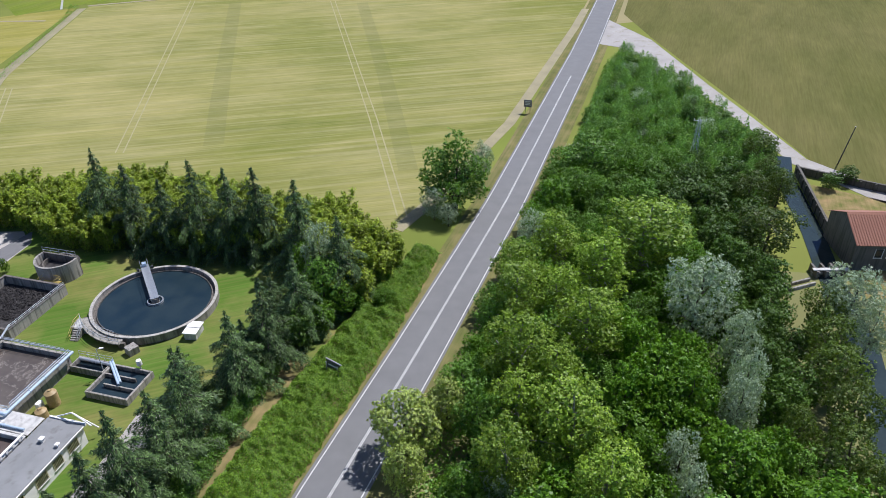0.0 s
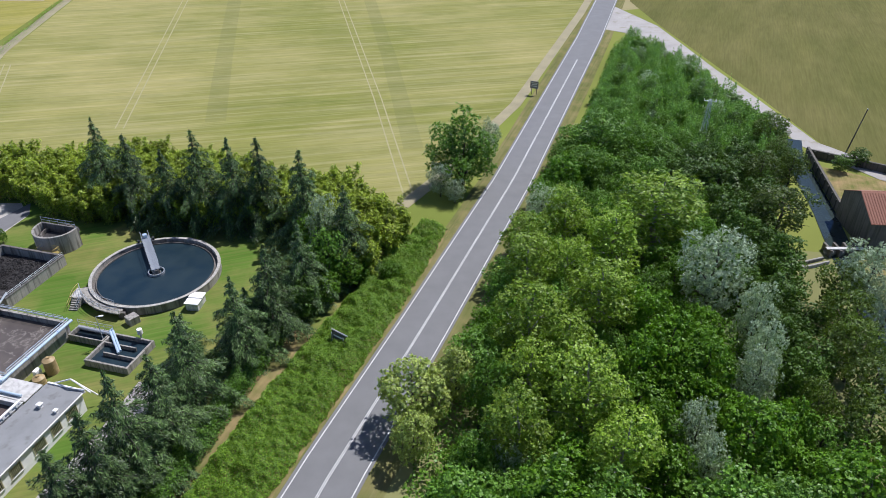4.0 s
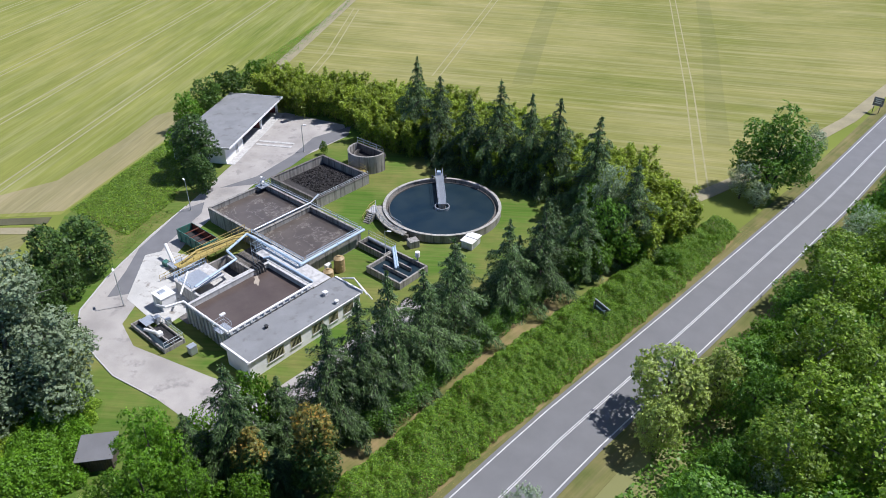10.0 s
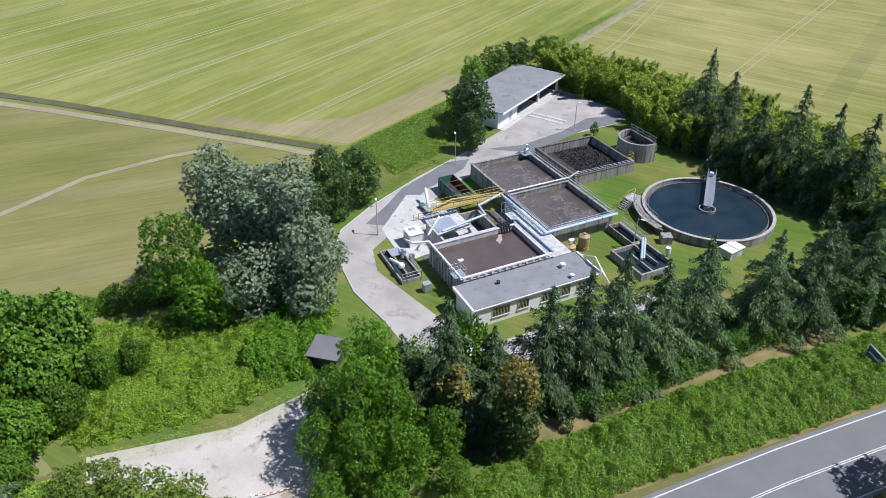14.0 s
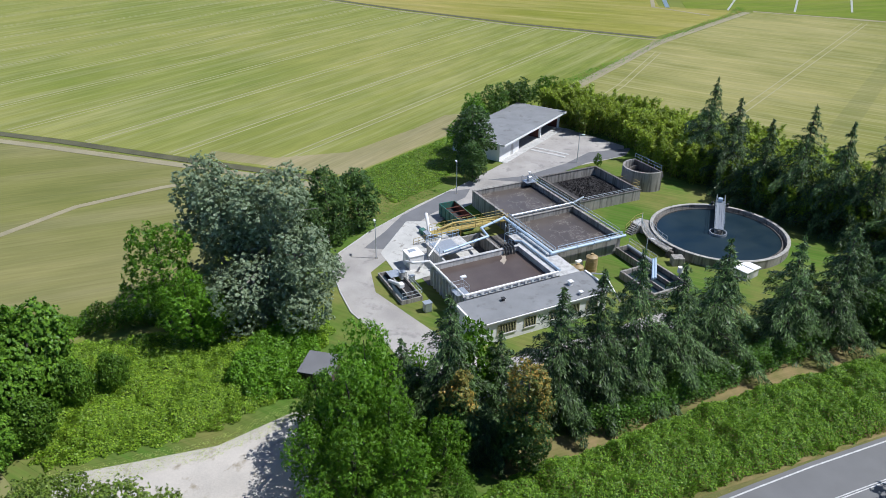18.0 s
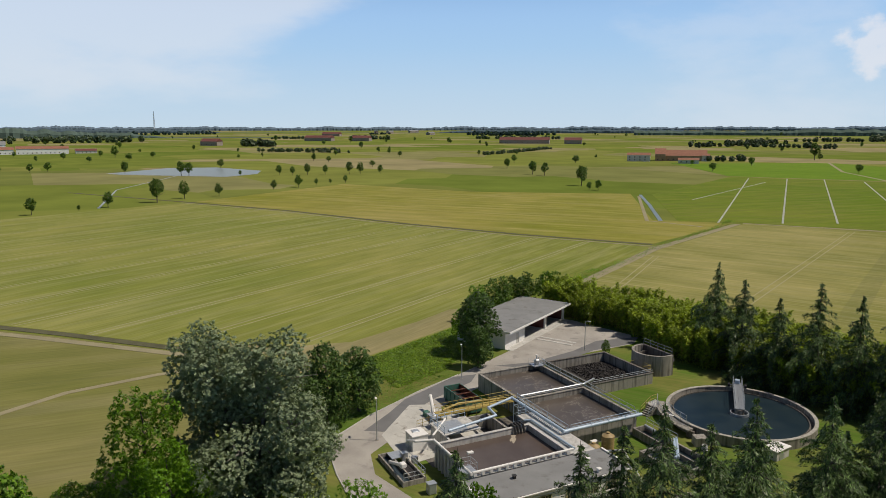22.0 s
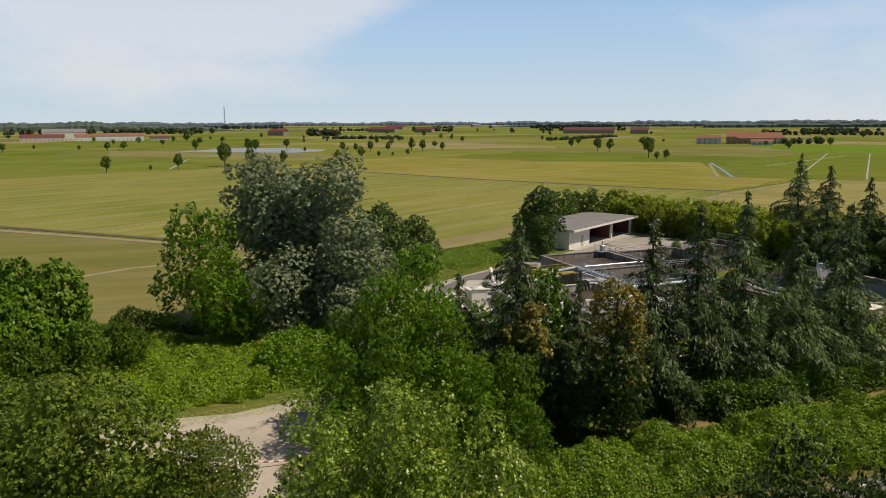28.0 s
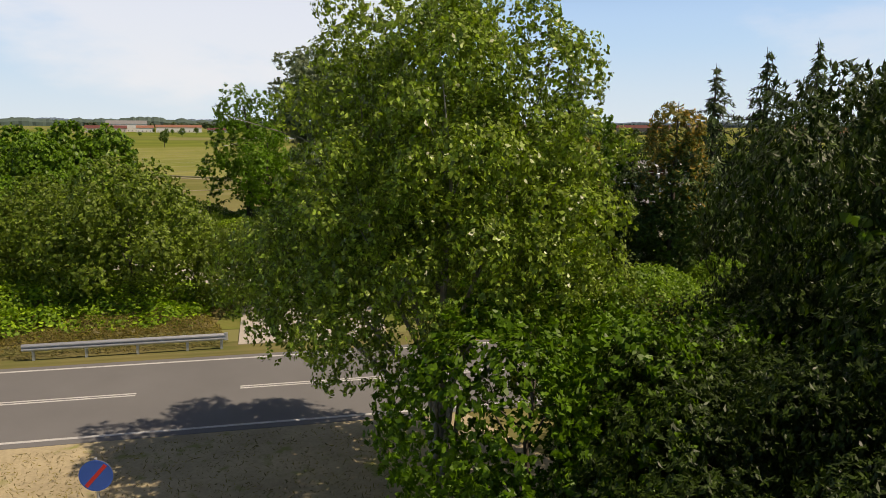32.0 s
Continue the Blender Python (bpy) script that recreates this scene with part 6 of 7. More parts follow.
# poplar and willows by the road
rp = stemmed_tree("roadside_poplar", 93, [(0.5, 1.0, 2.0, 14.6, 3.4), (-3.2, 0.6, 1.0, 12.4, 3.2), (3.0, -0.4, 1.0, 11.0, 3.0), (-0.6, -2.4, 0.3, 8.0, 3.4)], 16000, 0.36, LEAF_OAK, BARK, "broad grey-green poplar beside the road", 0.36, 24, tr=0.26)
settle(rp, 2.7, 119.4, 1.14, 0.0, 1.06)
stand(SIL, -12.0, 37.6, 9.0, 12, 0.72)
stand(SIL, 8.0, 128.6, 10.0, 12, 0.66)
stand(SIL, -1.2, 115.0, 7.0, 12, 1.0)
stand(SIL, 1.4, 112.6, 5.0, 12, 1.1)
# vine-draped trees west of the lay-by
VIN = [tree_model("vine_draped_tree", 95 + i, 9.5, 4.6, 0.2, LEAF_VINETREE, BARK, 30, 20000, 0.34, 0.36, label="tree smothered in hanging green vines", group=G, aspect=0.6, droop=(0, 0, -1)) for i in range(2)]
for x, y, h, w in ((-69.4, 7.6, 9.8, 1.1), (-65.4, 4.6, 8.2, 0.95), (-61.4, 5.4, 5.4, 0.9), (-60.6, 1.8, 6.0, 1.0), (-64.8, 9.6, 5.2, 0.85), (-64.6, 13.2, 4.6, 0.8), (-74.0, 3.0, 9.4, 1.2), (-70.3, 3.0, 8.6, 1.0), (-62.0, -3.0, 6.8, 1.1), (-56.8, -0.4, 4.6, 0.9), (-59.0, -7.0, 7.4, 1.0), (-67.0, -5.0, 8.0, 1.0)):
    stand(VIN, x, y, h, 9.5, w)

# bamboo belt behind the clarifier
def bamboo_model(seed):
    rng = np.random.default_rng(seed)
    ob = thing("bamboo_clump", Matrix(), "dense clump of yellow-green bamboo", "bamboo", "bamboo belt")
    bm = bmesh.new()
    P, N, D = [], [], []
    for i in range(16):
        a, r = rng.uniform(0, 6.28), 1.3 * rng.random() ** 0.5
        b = Vector((r * math.cos(a), r * math.sin(a), -0.1))
        h = rng.uniform(4.2, 6.2)
        lean = Vector((math.cos(a), math.sin(a), 0)) * rng.uniform(0.4, 1.3)
        mid = b + Vector((0, 0, h * 0.65)) + lean * 0.3
        tip = b + Vector((0, 0, h)) + lean
        tube(bm, b, mid, 0.03, 0.025, 5)
        tube(bm, mid, tip, 0.025, 0.008, 5)
        m = 165
        u = rng.random(m) ** 0.55
        q = np.where(u[:, None] < 0.65, np.array(b) + (np.array(mid) - np.array(b)) * (u[:, None] / 0.65), np.array(mid) + (np.array(tip) - np.array(mid)) * ((u[:, None] - 0.65) / 0.35))
        off = unit(rng.normal(0, 1, (m, 3))) * (0.95 * rng.random((m, 1)) ** 0.6) * np.minimum(1.0, (1.45 - u))[:, None]
        P.append(q + off)
        N.append(off + (0, 0, 0.5))
        D.append(off * 0.8 + (0, 0, -0.5))
    part("stem", bm, YELLOW, ob, "yellow bamboo canes")["kind"] = "stuff"
    c = new("foliage", leaf_mesh("foliage", np.concatenate(P), np.concatenate(N), 0.54, LEAF_BAMBOO, rng, 0.32, np.concatenate(D)))
    c.parent = ob
    return ob


BAM = [bamboo_model(101 + i) for i in range(3)]
BELT = [(-99.5, 116.5), (-92.5, 113.6), (-82, 112.8), (-73, 111), (-64, 106.5), (-52, 106.3), (-37, 103.6), (-24, 103.5), (-18, 107.5), (-17, 112.5), (-62, 126.5), (-100, 120.5)]
got = []
k = 0
while len(got) < 130 and k < 9000:
    k += 1
    x, y = R0.uniform(-104, -10), R0.uniform(100, 128)
    if inside(x, y, BELT) and all((x - a) ** 2 + (y - b) ** 2 > 5.6 for a, b in got):
        got.append((x, y))
for x, y in got:
    stand(BAM, x, y, R0.uniform(4.8, 6.4), 5.6, 1.2)

# golden bamboo at the end of the cedar row
for x, y, h in ((-12.6, 90.5, 6.0), (-9.8, 94.6, 5.6), (-12.8, 95.0, 6.6), (-15.8, 94.4, 7.0), (-8.6, 98.6, 5.2), (-11.6, 99.0, 6.4), (-14.8, 98.8, 7.0), (-18.0, 98.4, 7.4), (-9.6, 102.6, 5.6), (-12.8, 103.0, 6.4), (-16.2, 102.6, 6.8), (-19.4, 102.4, 7.0), (-14.0, 106.4, 5.8), (-17.6, 106.6, 6.0), (-15.6, 90.0, 5.6)):
    stand(BAM, x, y, h, 5.6, 1.25)

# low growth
# Dark green bed colour stands in for shade in gaps between the leaves.
SHADE = plain("undergrowth_shade_green", (0.09, 0.125, 0.032), 0.95, var=0.4, scale=0.8, grain=6)
ground_piece("hedge_bed", [(-32.6, 43), (-28.9, 45), (-26.8, 53), (-25.2, 59.6), (-23.5, 65.8), (-21.2, 75.4), (-23.6, 76.5), (-28, 61), (-32, 50), (-35, 44)], 0.055, SHADE, "dark green shade bed under the hedge", "hedge bed")
thicket("laurel_hedge", [(-33.2, 41.6), (-31.2, 41.9), (-28.3, 45.2), (-26.5, 53), (-24.9, 59.6), (-23.2, 65.8), (-20.9, 75.4), (-23.0, 76.4), (-26.0, 67), (-29.6, 55), (-32.5, 47)], 3.6, 230, 0.21, LEAF_LAUREL, 3, "dense dark green laurel hedge", "hedge", 0.14, edge=0.5)
BANK = [(-32.5, 18.0), (-28.0, 19.0), (-25.4, 28.3), (-21.9, 38.3), (-17.7, 49.7), (-11.8, 65.9), (-6.6, 80.3), (-2.2, 94.5), (0.4, 103.5), (-4.6, 105.5), (-11.2, 92), (-17.8, 76), (-21.6, 66.6), (-26.0, 53.6), (-29.2, 41.5), (-31.2, 35.5)]
ground_piece("bank_bed", BANK, 0.065, DRYSTRIP, "thin grass under the brambles", "bank bed")
thicket("bramble_bank", BANK, 2.0, 290, 0.17, LEAF_BANK, 5, "bright green bramble bank along the road", "brambles", 0.45, edge=1.1)
WEST = [(-76, 12), (-66, 1.5), (-57.4, 4.6), (-54.8, 11), (-52.6, 18), (-52.2, 25.2), (-54.4, 28.5), (-58.8, 35.4), (-64, 36), (-70, 28), (-73, 17)]
ground_piece("vine_bed", WEST, 0.05, GRASS, "grass under the vines", "vine bed")
thicket("vine_cover", WEST, 1.6, 230, 0.18, LEAF_VINE, 6, "bright green vines over low ground", "vines", 0.5, edge=2.2)
thicket("kudzu_mound", [(-53.6, 22.0), (-51.6, 26.5), (-54.2, 29.6), (-58.6, 33.6), (-63.0, 31.0), (-62.6, 25.4), (-58.0, 20.6)], 3.6, 300, 0.22, LEAF_BRIGHT, 16, "tall mound of mid-green climbers beside the hut", "climbers", 0.3, edge=1.6)
thicket("field_hedge", [(-84, 8.5), (-80.4, 14.5), (-76.6, 22.0), (-73.0, 27.5), (-71.0, 25.0), (-74.4, 18.0), (-78.0, 10.0), (-80.0, 5.0)], 2.4, 200, 0.22, LEAF_BRIGHT, 17, "low green hedge along the rice field", "hedge", 0.4, edge=0.8)
thicket("gravel_edge_grass", [(-57.5, 4.6), (-55, 10.6), (-52.4, 17.3), (-52, 26), (-47, 27.5), (-45.5, 25.2), (-49, 23.5), (-49.6, 16), (-52.2, 9.8), (-55, 4.6)], 0.3, 90, 0.13, LEAF_WILLOW, 14, "dry grass along the gravel edge", "grass", 0.5, edge=1.4, aspect=0.25)
thicket("slope_brambles", [(-97, 63.5), (-82.6, 61.6), (-84, 73), (-89.5, 82.5), (-101, 91.5), (-102.4, 91.8)], 0.6, 80, 0.22, LEAF_BRAMBLE, 7, "green brambles on the slope by the field", "brambles", 0.5)
thicket("ditch_reeds", [(-104.5, 93), (-102.0, 92), (-106, 104), (-113, 118), (-115.5, 143), (-121.5, 180), (-130, 208), (-139, 262), (-145, 283), (-140, 281), (-127, 203), (-111, 145), (-106.5, 121), (-112.8, 113.5)], 1.9, 60, 0.34, LEAF_BRIGHT, 8, "green reeds along the field ditch", "reeds", 0.4, edge=0.4, aspect=0.3)
thicket("grass_tufts", [(-94, 60), (-82, 45), (-73, 30), (-72.5, 40), (-76, 46), (-80.5, 63), (-82, 72)], 0.35, 40, 0.2, LEAF_BRIGHT, 9, "rough grass on the slope", "grass", 0.4, aspect=0.3)
NEARWEST = [(-60, -2), (-55, 3.6), (-47, 9.8), (-42, 13.2), (-38.6, 10.4), (-36.0, 9.0), (-37.6, 1.0), (-42, -12), (-66, -14)]
ground_piece("verge_bed", NEARWEST, 0.06, DRYSTRIP, "thin grass under roadside brambles", "verge bed")
thicket("roadside_brambles", NEARWEST, 1.5, 110, 0.22, LEAF_BRAMBLE, 12, "bright green brambles behind the guard rail", "brambles", 0.4, edge=2.2)
# ---- the wood between road and canal ----
G2 = "trees of the roadside wood"
WOOD = [(-2.0, 42), (1.0, 58), (4.8, 76), (9.8, 93), (17.0, 113), (29.5, 150), (47, 204), (54, 216), (63, 190), (69, 158), (72, 137), (64, 122), (58, 112), (53, 98), (49, 84), (44, 66), (40, 44), (24, 38)]
grown = []


def grow(models, base, wide, rows):
    """Stands one of the models at each place, with its height and crown radius."""
    for x, y, h, r in rows:
        grown.append((x, y, r))
        stand(models, x, y, h, base, 1.05 * r * base / (wide * h))


grow(YEL, 13, 3.6, ((32.3, 96.7, 15, 7.2), (11.9, 89.3, 12, 4.0), (24.2, 89.3, 13, 4.8), (11.0, 81.4, 13, 4.5), (10.3, 69.3, 14, 4.7), (19.5, 74.5, 14, 4.8), (15.0, 57.1, 14, 4.9), (7.2, 51.9, 13, 3.8), (17.4, 49.4, 13, 4.0), (14.3, 65.3, 13, 3.8), (16.6, 82.1, 12, 3.9), (9.4, 60.6, 12, 3.8), (18.6, 98.8, 11, 4.0)))
grow(BRI, 8, 3.4, ((26.6, 66.2, 11, 4.5), (29.7, 62.6, 11, 3.8), (32.3, 72.0, 8, 3.0), (31.6, 52.7, 11, 4.4), (22.4, 63.5, 10, 3.3), (22.6, 54.4, 9, 2.9), (26.3, 59.7, 9, 3.2), (25.9, 72.4, 10, 3.3), (20.2, 113.9, 9, 4.2), (36.1, 55.1, 9, 3.0), (29.5, 57.6, 9, 3.1), (12.5, 63.3, 10, 2.7)))
grow(OAK, 10, 4.0, ((4.8, 60.6, 10, 3.1), (29.4, 128.8, 11, 5.8), (36.2, 129.0, 8, 3.3), (24.8, 127.6, 9, 4.6), (37.2, 148.9, 6, 3.5), (40.7, 134.9, 6, 2.8), (46.5, 133.1, 6, 2.8), (35.8, 115.5, 8, 3.8), (38.9, 100.7, 8, 3.2), (7.4, 80.1, 8, 2.6), (29.6, 117.0, 8, 3.8)))
grow(SIL, 12, 4.6, ((35.5, 79.8, 15, 5.4), (38.7, 72.1, 12, 2.8), (36.8, 64.8, 12, 2.5), (34.5, 60.4, 11, 2.7), (26.0, 53.5, 10, 2.5), (26.0, 49.4, 10, 2.2), (57.5, 81.3, 12, 4.5), (57.8, 75.8, 10, 3.1), (15.5, 102.1, 9, 3.1), (6.5, 49.8, 8, 1.9)))
grow(DRK, 9, 3.4, ((44.6, 87.8, 8, 3.5), (44.6, 78.7, 8, 3.2), (42.5, 70.8, 8, 3.2), (41.5, 63.4, 8, 2.9), (45.3, 101.3, 8, 3.5), (48.1, 114.4, 8, 4.6), (45.3, 119.1, 8, 4.0), (45.4, 95.5, 8, 3.2), (64.1, 158.1, 4.5, 3.9), (59.6, 158.2, 4.5, 3.7), (65.5, 151.3, 4.5, 3.3), (80.5, 128.5, 4.0, 2.2), (76, 126, 3.6, 2.0)))
grow(LIN, 10, 4.2, ((53.8, 101.8, 10, 5.7), (56.1, 116.2, 9, 3.9), (62.7, 118.8, 8, 3.1), (65.8, 136.5, 8, 4.2), (63.2, 126.6, 7, 2.9), (53.9, 81.2, 9, 3.5), (50.9, 73.9, 10, 3.8), (49.3, 67.3, 10, 4.0), (48.0, 60.9, 10, 3.7), (44.0, 54.2, 10, 4.0), (45.2, 49.4, 10, 3.3), (40.8, 58.4, 9, 2.5)))
pts = []
tries = 0
while tries < 9000:
    tries += 1
    x, y = R0.uniform(0, 76), R0.uniform(36, 126)
    if inside(x, y, WOOD) and (x + 1.5) ** 2 + (y - 60) ** 2 > 36 and all((x - a) ** 2 + (y - b) ** 2 > 15 for a, b in pts) and all(math.hypot(x - a, y - b) > r * 0.8 + 1.2 for a, b, r in grown):
        pts.append((x, y))
for x, y in pts:
    q = R0.random()
    stand(DRK if x > 40 else BRI if q < 0.55 else OAK, x, y, R0.uniform(5.5, 8.0) if y > 46 else R0.uniform(8, 11), 9 if x > 40 else 8 if q < 0.55 else 10, 1.15)
SCRUB = [(17.0, 112), (29.5, 148), (47, 202), (54, 215), (63, 190), (68.5, 158), (71, 138), (63, 122), (57, 113), (40, 117)]
ground_piece("scrub_bed", SCRUB, 0.05, SHADE, "dark green shade bed under the scrub", "scrub bed")
thicket("willow_scrub", SCRUB, 4.4, 62, 0.30, LEAF_SCRUB, 23, "light green willow scrub and climbers between road and track", "scrub", 0.85, edge=2.0)
low = []
while len(low) < 46:
    x, y = R0.uniform(16, 72), R0.uniform(118, 214)
    if inside(x, y, SCRUB) and all((x - a) ** 2 + (y - b) ** 2 > 26 for a, b in low):
        low.append((x, y))
        q = R0.random()
        stand(OAK if q < 0.4 else BRI if q < 0.75 else SIL, x, y, R0.uniform(3.6, 5.8), 10 if q < 0.4 else 8 if q < 0.75 else 12, 1.35)
for x, y, h in ((22.5, 124, 7.5), (27, 133, 6.5), (33, 126, 8.0), (40, 124, 7.6), (47, 122, 8.4), (55, 124, 8.0), (60, 142, 6.0), (36, 142, 6.6), (31, 143, 6.0), (38, 160, 5.6), (45, 150, 6.0), (57, 156, 6.4), (44, 178, 5.4), (52, 196, 6.0), (60, 176, 5.2), (25, 118, 8.4), (52, 133, 6.4)):
    stand(OAK if x < 45 else DRK, x, y, h, 10 if x < 45 else 9, 1.1)
# willow leaning over the road, its neighbours
stand(PAL, -3.6, 60.4, 9.2, 9, 1.05)
stand(PAL, 1.2, 63.6, 8.0, 9, 0.85)
stand(PAL, -3.4, 54.4, 7.2, 9, 0.8)
stand(OAK, 2.8, 50.4, 8.4, 10, 0.8)
stand(OAK, 5.6, 66.4, 6.6, 10, 0.9)
stand(BRI, 5.4, 74.0, 5.6, 8, 0.8)
stand(BRI, 0.2, 46.0, 6.0, 8, 0.8)
stand(OAK, 4.0, 43.0, 8.6, 10, 0.9)
thicket("woodland_scrub", [(-6.6, 44), (-3.4, 54), (2.4, 72), (7.6, 88), (14.2, 106), (27, 142), (47, 205), (54, 214), (63, 190), (69, 158), (71, 138), (60, 116), (53, 98), (49, 84), (44, 66), (40, 44), (24, 36), (4, 36)], 2.4, 14, 0.42, LEAF_OAK, 21, "undergrowth beneath the roadside wood", "undergrowth", 0.5)
ground_piece("wood_floor", [(-1.0, 44), (2, 54), (7.2, 72), (12.4, 88), (18.8, 106), (32, 142), (52, 205), (56, 214), (63, 190), (69, 158), (71, 138), (60, 116), (53, 98), (49, 84), (44, 66), (40, 40), (24, 20), (14, -6), (0, -22), (-20, -24), (-30, -20), (-20, 4), (-13, 24)], 0.045, SHADE, "dark green shade bed of the wood", "wood floor")

# ---- near trees at the camera's last stretch ----
birch = stemmed_tree("birch", 141, [(0, 0, 4.0, 13.0, 2.5), (-2.0, 1.2, 3.0, 12.5, 2.3), (1.6, 1.9, 3.2, 12.4, 2.3), (2.3, -1.2, 3.0, 12.1, 2.2), (-1.5, -2.1, 3.4, 12.2, 2.2), (-3.0, -0.6, 1.8, 9.6, 2.0), (3.1, 0.8, 1.8, 9.4, 2.0), (0.6, -2.9, 2.4, 9.0, 2.0), (0.3, 3.0, 1.4, 9.2, 2.0), (-1.9, -3.0, 2.8, 7.4, 1.9), (2.0, 3.1, 0.9, 6.8, 1.9), (-2.3, -3.8, 3.0, 6.8, 1.8)], 170000, 0.115, LEAF_BIRCH, PALEBARK, "tall leafy birch with pale upright stems", 0.30, 30, 0.6, tr=0.10, split=0.12)
settle(birch, -17.7, 10.7, 1.02, 0.0, 1.13)
bush = tree_model("cherry_laurel", 142, 5.6, 3.3, 0.1, LEAF_BRIGHT, BARK, 34, 30000, 0.13, 0.32, 0.0, "glossy bright green roadside shrub", 0.55, limbs=9, tr=0.08)
settle(bush, -13.4, 10.2, 1.2, 0.2, 1.18)
peach = tree_model("wild_cherry", 143, 11.2, 5.6, 0.3, LEAF_CHERRY_SHADE, BARK, 70, 80000, 0.19, 0.24, 0.0, "dense green wild cherry with hanging leaves", 0.30, droop=(0, 0, -1.0), limbs=14, tr=0.16)
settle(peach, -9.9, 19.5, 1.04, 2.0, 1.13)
place(bush, -12.4, 13.6, 1.0, 1.0, 1.1)
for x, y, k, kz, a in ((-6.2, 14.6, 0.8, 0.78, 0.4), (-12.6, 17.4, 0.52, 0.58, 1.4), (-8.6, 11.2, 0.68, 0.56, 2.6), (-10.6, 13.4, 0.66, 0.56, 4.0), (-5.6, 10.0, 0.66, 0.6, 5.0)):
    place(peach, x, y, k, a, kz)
lbush = tree_model("hazel", 144, 7.6, 5.6, 0.2, LEAF_HAZEL, BARK, 60, 36000, 0.21, 0.26, 0.1, "broad green hazel behind the guard rail", 0.55, limbs=12, tr=0.12)
settle(lbush, -42.2, 6.4, 1.0, 0.9)
place(lbush, -48.5, 3.4, 0.8, 2.4, 0.85)
place(lbush, -39.0, 11.4, 0.55, 4.4, 0.6)
stand(LOC, -45.5, -2.5, 7.4, 11, 1.2)
YCE = [conifer_model("young_cedar", 19, 9.0, 4.4, LEAF_CEDAR_PALE, "light green young cedar beside the lay-by", power=0.9, step=1.0, size=0.42, dens=1.6, hang=0.6)]
stand(YCE, -52.0, -3.0, 9.0, 9.0)
stand(YCE, -56.0, -8.0, 8.0, 9.0)
# Mostly unseen trees, added on the sun side to shade the cherries and shrubs.
for x, y, h in ((-1.5, 26.5, 10.0), (4.0, 33.0, 9.0), (-3.6, 21.6, 12.4), (1.4, 17.4, 12.0), (3.6, 24.0, 11.0), (5.6, 11.6, 13.0), (-0.4, 15.6, 13.6), (2.4, 14.2, 14.0), (-3.0, 18.6, 13.0), (-1.6, 10.6, 9.5), (-6.6, 17.6, 10.0)):
    stand(OAK, x, y, h, 10, 1.15)
stand(BRI, -6.5, 30.0, 5.5, 8, 1.0)
# ---- the far plain: lone trees, hedges, farms, woods on the horizon ----
LONE = [tree_model("field_tree", 151 + i, 10, 3.4, 2.2, LEAF_DARK, BARK, 26, 2400, 0.6, 0.34, label="lone dark tree on the plain", group="trees of the plain") for i in range(3)]
for x, y, h in ((-364, 69, 8.5), (-375, 105, 8.5), (-384, 132, 14), (-395, 151, 10.5), (-397, 172, 8), (-414, 216, 7), (-421, 238, 9), (-432, 258, 5), (-438, 286, 6), (-436, 272, 4), (-369, 90, 3),
                (-654, 199, 16), (-592, 225, 18), (-586, 229, 17), (-1030, 302, 26), (-560, 262, 7), (-545, 290, 13), (-540, 300, 11), (-536, 312, 14), (-530, 326, 12), (-520, 344, 16), (-515, 352, 15), (-505, 366, 12),
                (-492, 512, 11), (-410, 458, 13), (-395, 456, 12), (-307, 393, 15), (-276, 370, 7.5), (-280, 366, 6), (-764, 735, 12), (-740, 730, 9), (-1106, 760, 24), (-985, 735, 14), (-371, 944, 24), (-1700, 900, 30), (-1500, 1000, 30), (-1300, 1150, 26), (-1250, 500, 16), (-900, 420, 9), (-930, 470, 10), (-1400, 420, 22)):
    stand(LONE, x, y, h * (0.62 if x < -900 else 0.7 if x < -500 else 0.96), 10, 0.95, rise(x, y) - 0.1)


RF = random.Random(77)
for i in range(110):
    a, d = radians(RF.uniform(104, 186)), 700 + 2300 * RF.random() ** 1.2
    stand(LONE, d * math.cos(a), d * math.sin(a), RF.uniform(4.5, 9) * (1 + d / 5000), 10, RF.uniform(0.9, 1.4), rise(d, 0) - 0.2)


def belt(name, pts, w, h, mat, seed, label):
    """A far row of trees: rounded crowns of uneven height, standing close."""
    rng = np.random.default_rng(seed)
    P, N, S = [], [], []
    for p, q in zip(pts, pts[1:]):
        n = max(2, int(math.dist(p, q) / (0.62 * h)))
        for i in range(n):
            u = (i + rng.uniform(0.1, 0.9)) / n
            x, y = p[0] + (q[0] - p[0]) * u + rng.normal(0, w / 2), p[1] + (q[1] - p[1]) * u + rng.normal(0, w / 2)
            hh = h * rng.uniform(0.5, 1.1)
            e = unit(rng.normal(0, 1, (90, 3)))
            r = 0.42 * hh * rng.uniform(0.8, 1.3)
            P.append(e * (r, r, 0.48 * hh) * rng.uniform(0.72, 1.0, (90, 1)) + (x, y, 0.50 * hh + rise(x, y)))
            N.append(e + (0, 0, 0.3))
    ob = new(name, leaf_mesh(name, np.concatenate(P), np.concatenate(N), 0.34 * h, mat, rng, 0.8))
    return tagged(ob, label, "trees", kind="stuff")


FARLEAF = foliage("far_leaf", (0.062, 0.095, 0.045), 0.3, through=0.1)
# Distance haze is put into this bluish leaf green, for rows past 2400 m.
HAZEWOOD = foliage("distant_wood_haze_green", (0.045, 0.075, 0.07), 0.1, through=0.0, gloss=0.0)
belt("hedgerow", [(-1092, 579), (-1101, 707)], 3, 5.5, FARLEAF, 201, "green hedgerow across the plain")
belt("hedgerow", [(-768, 753), (-820, 890), (-883, 1034)], 5, 6, FARLEAF, 202, "green hedgerow across the plain")
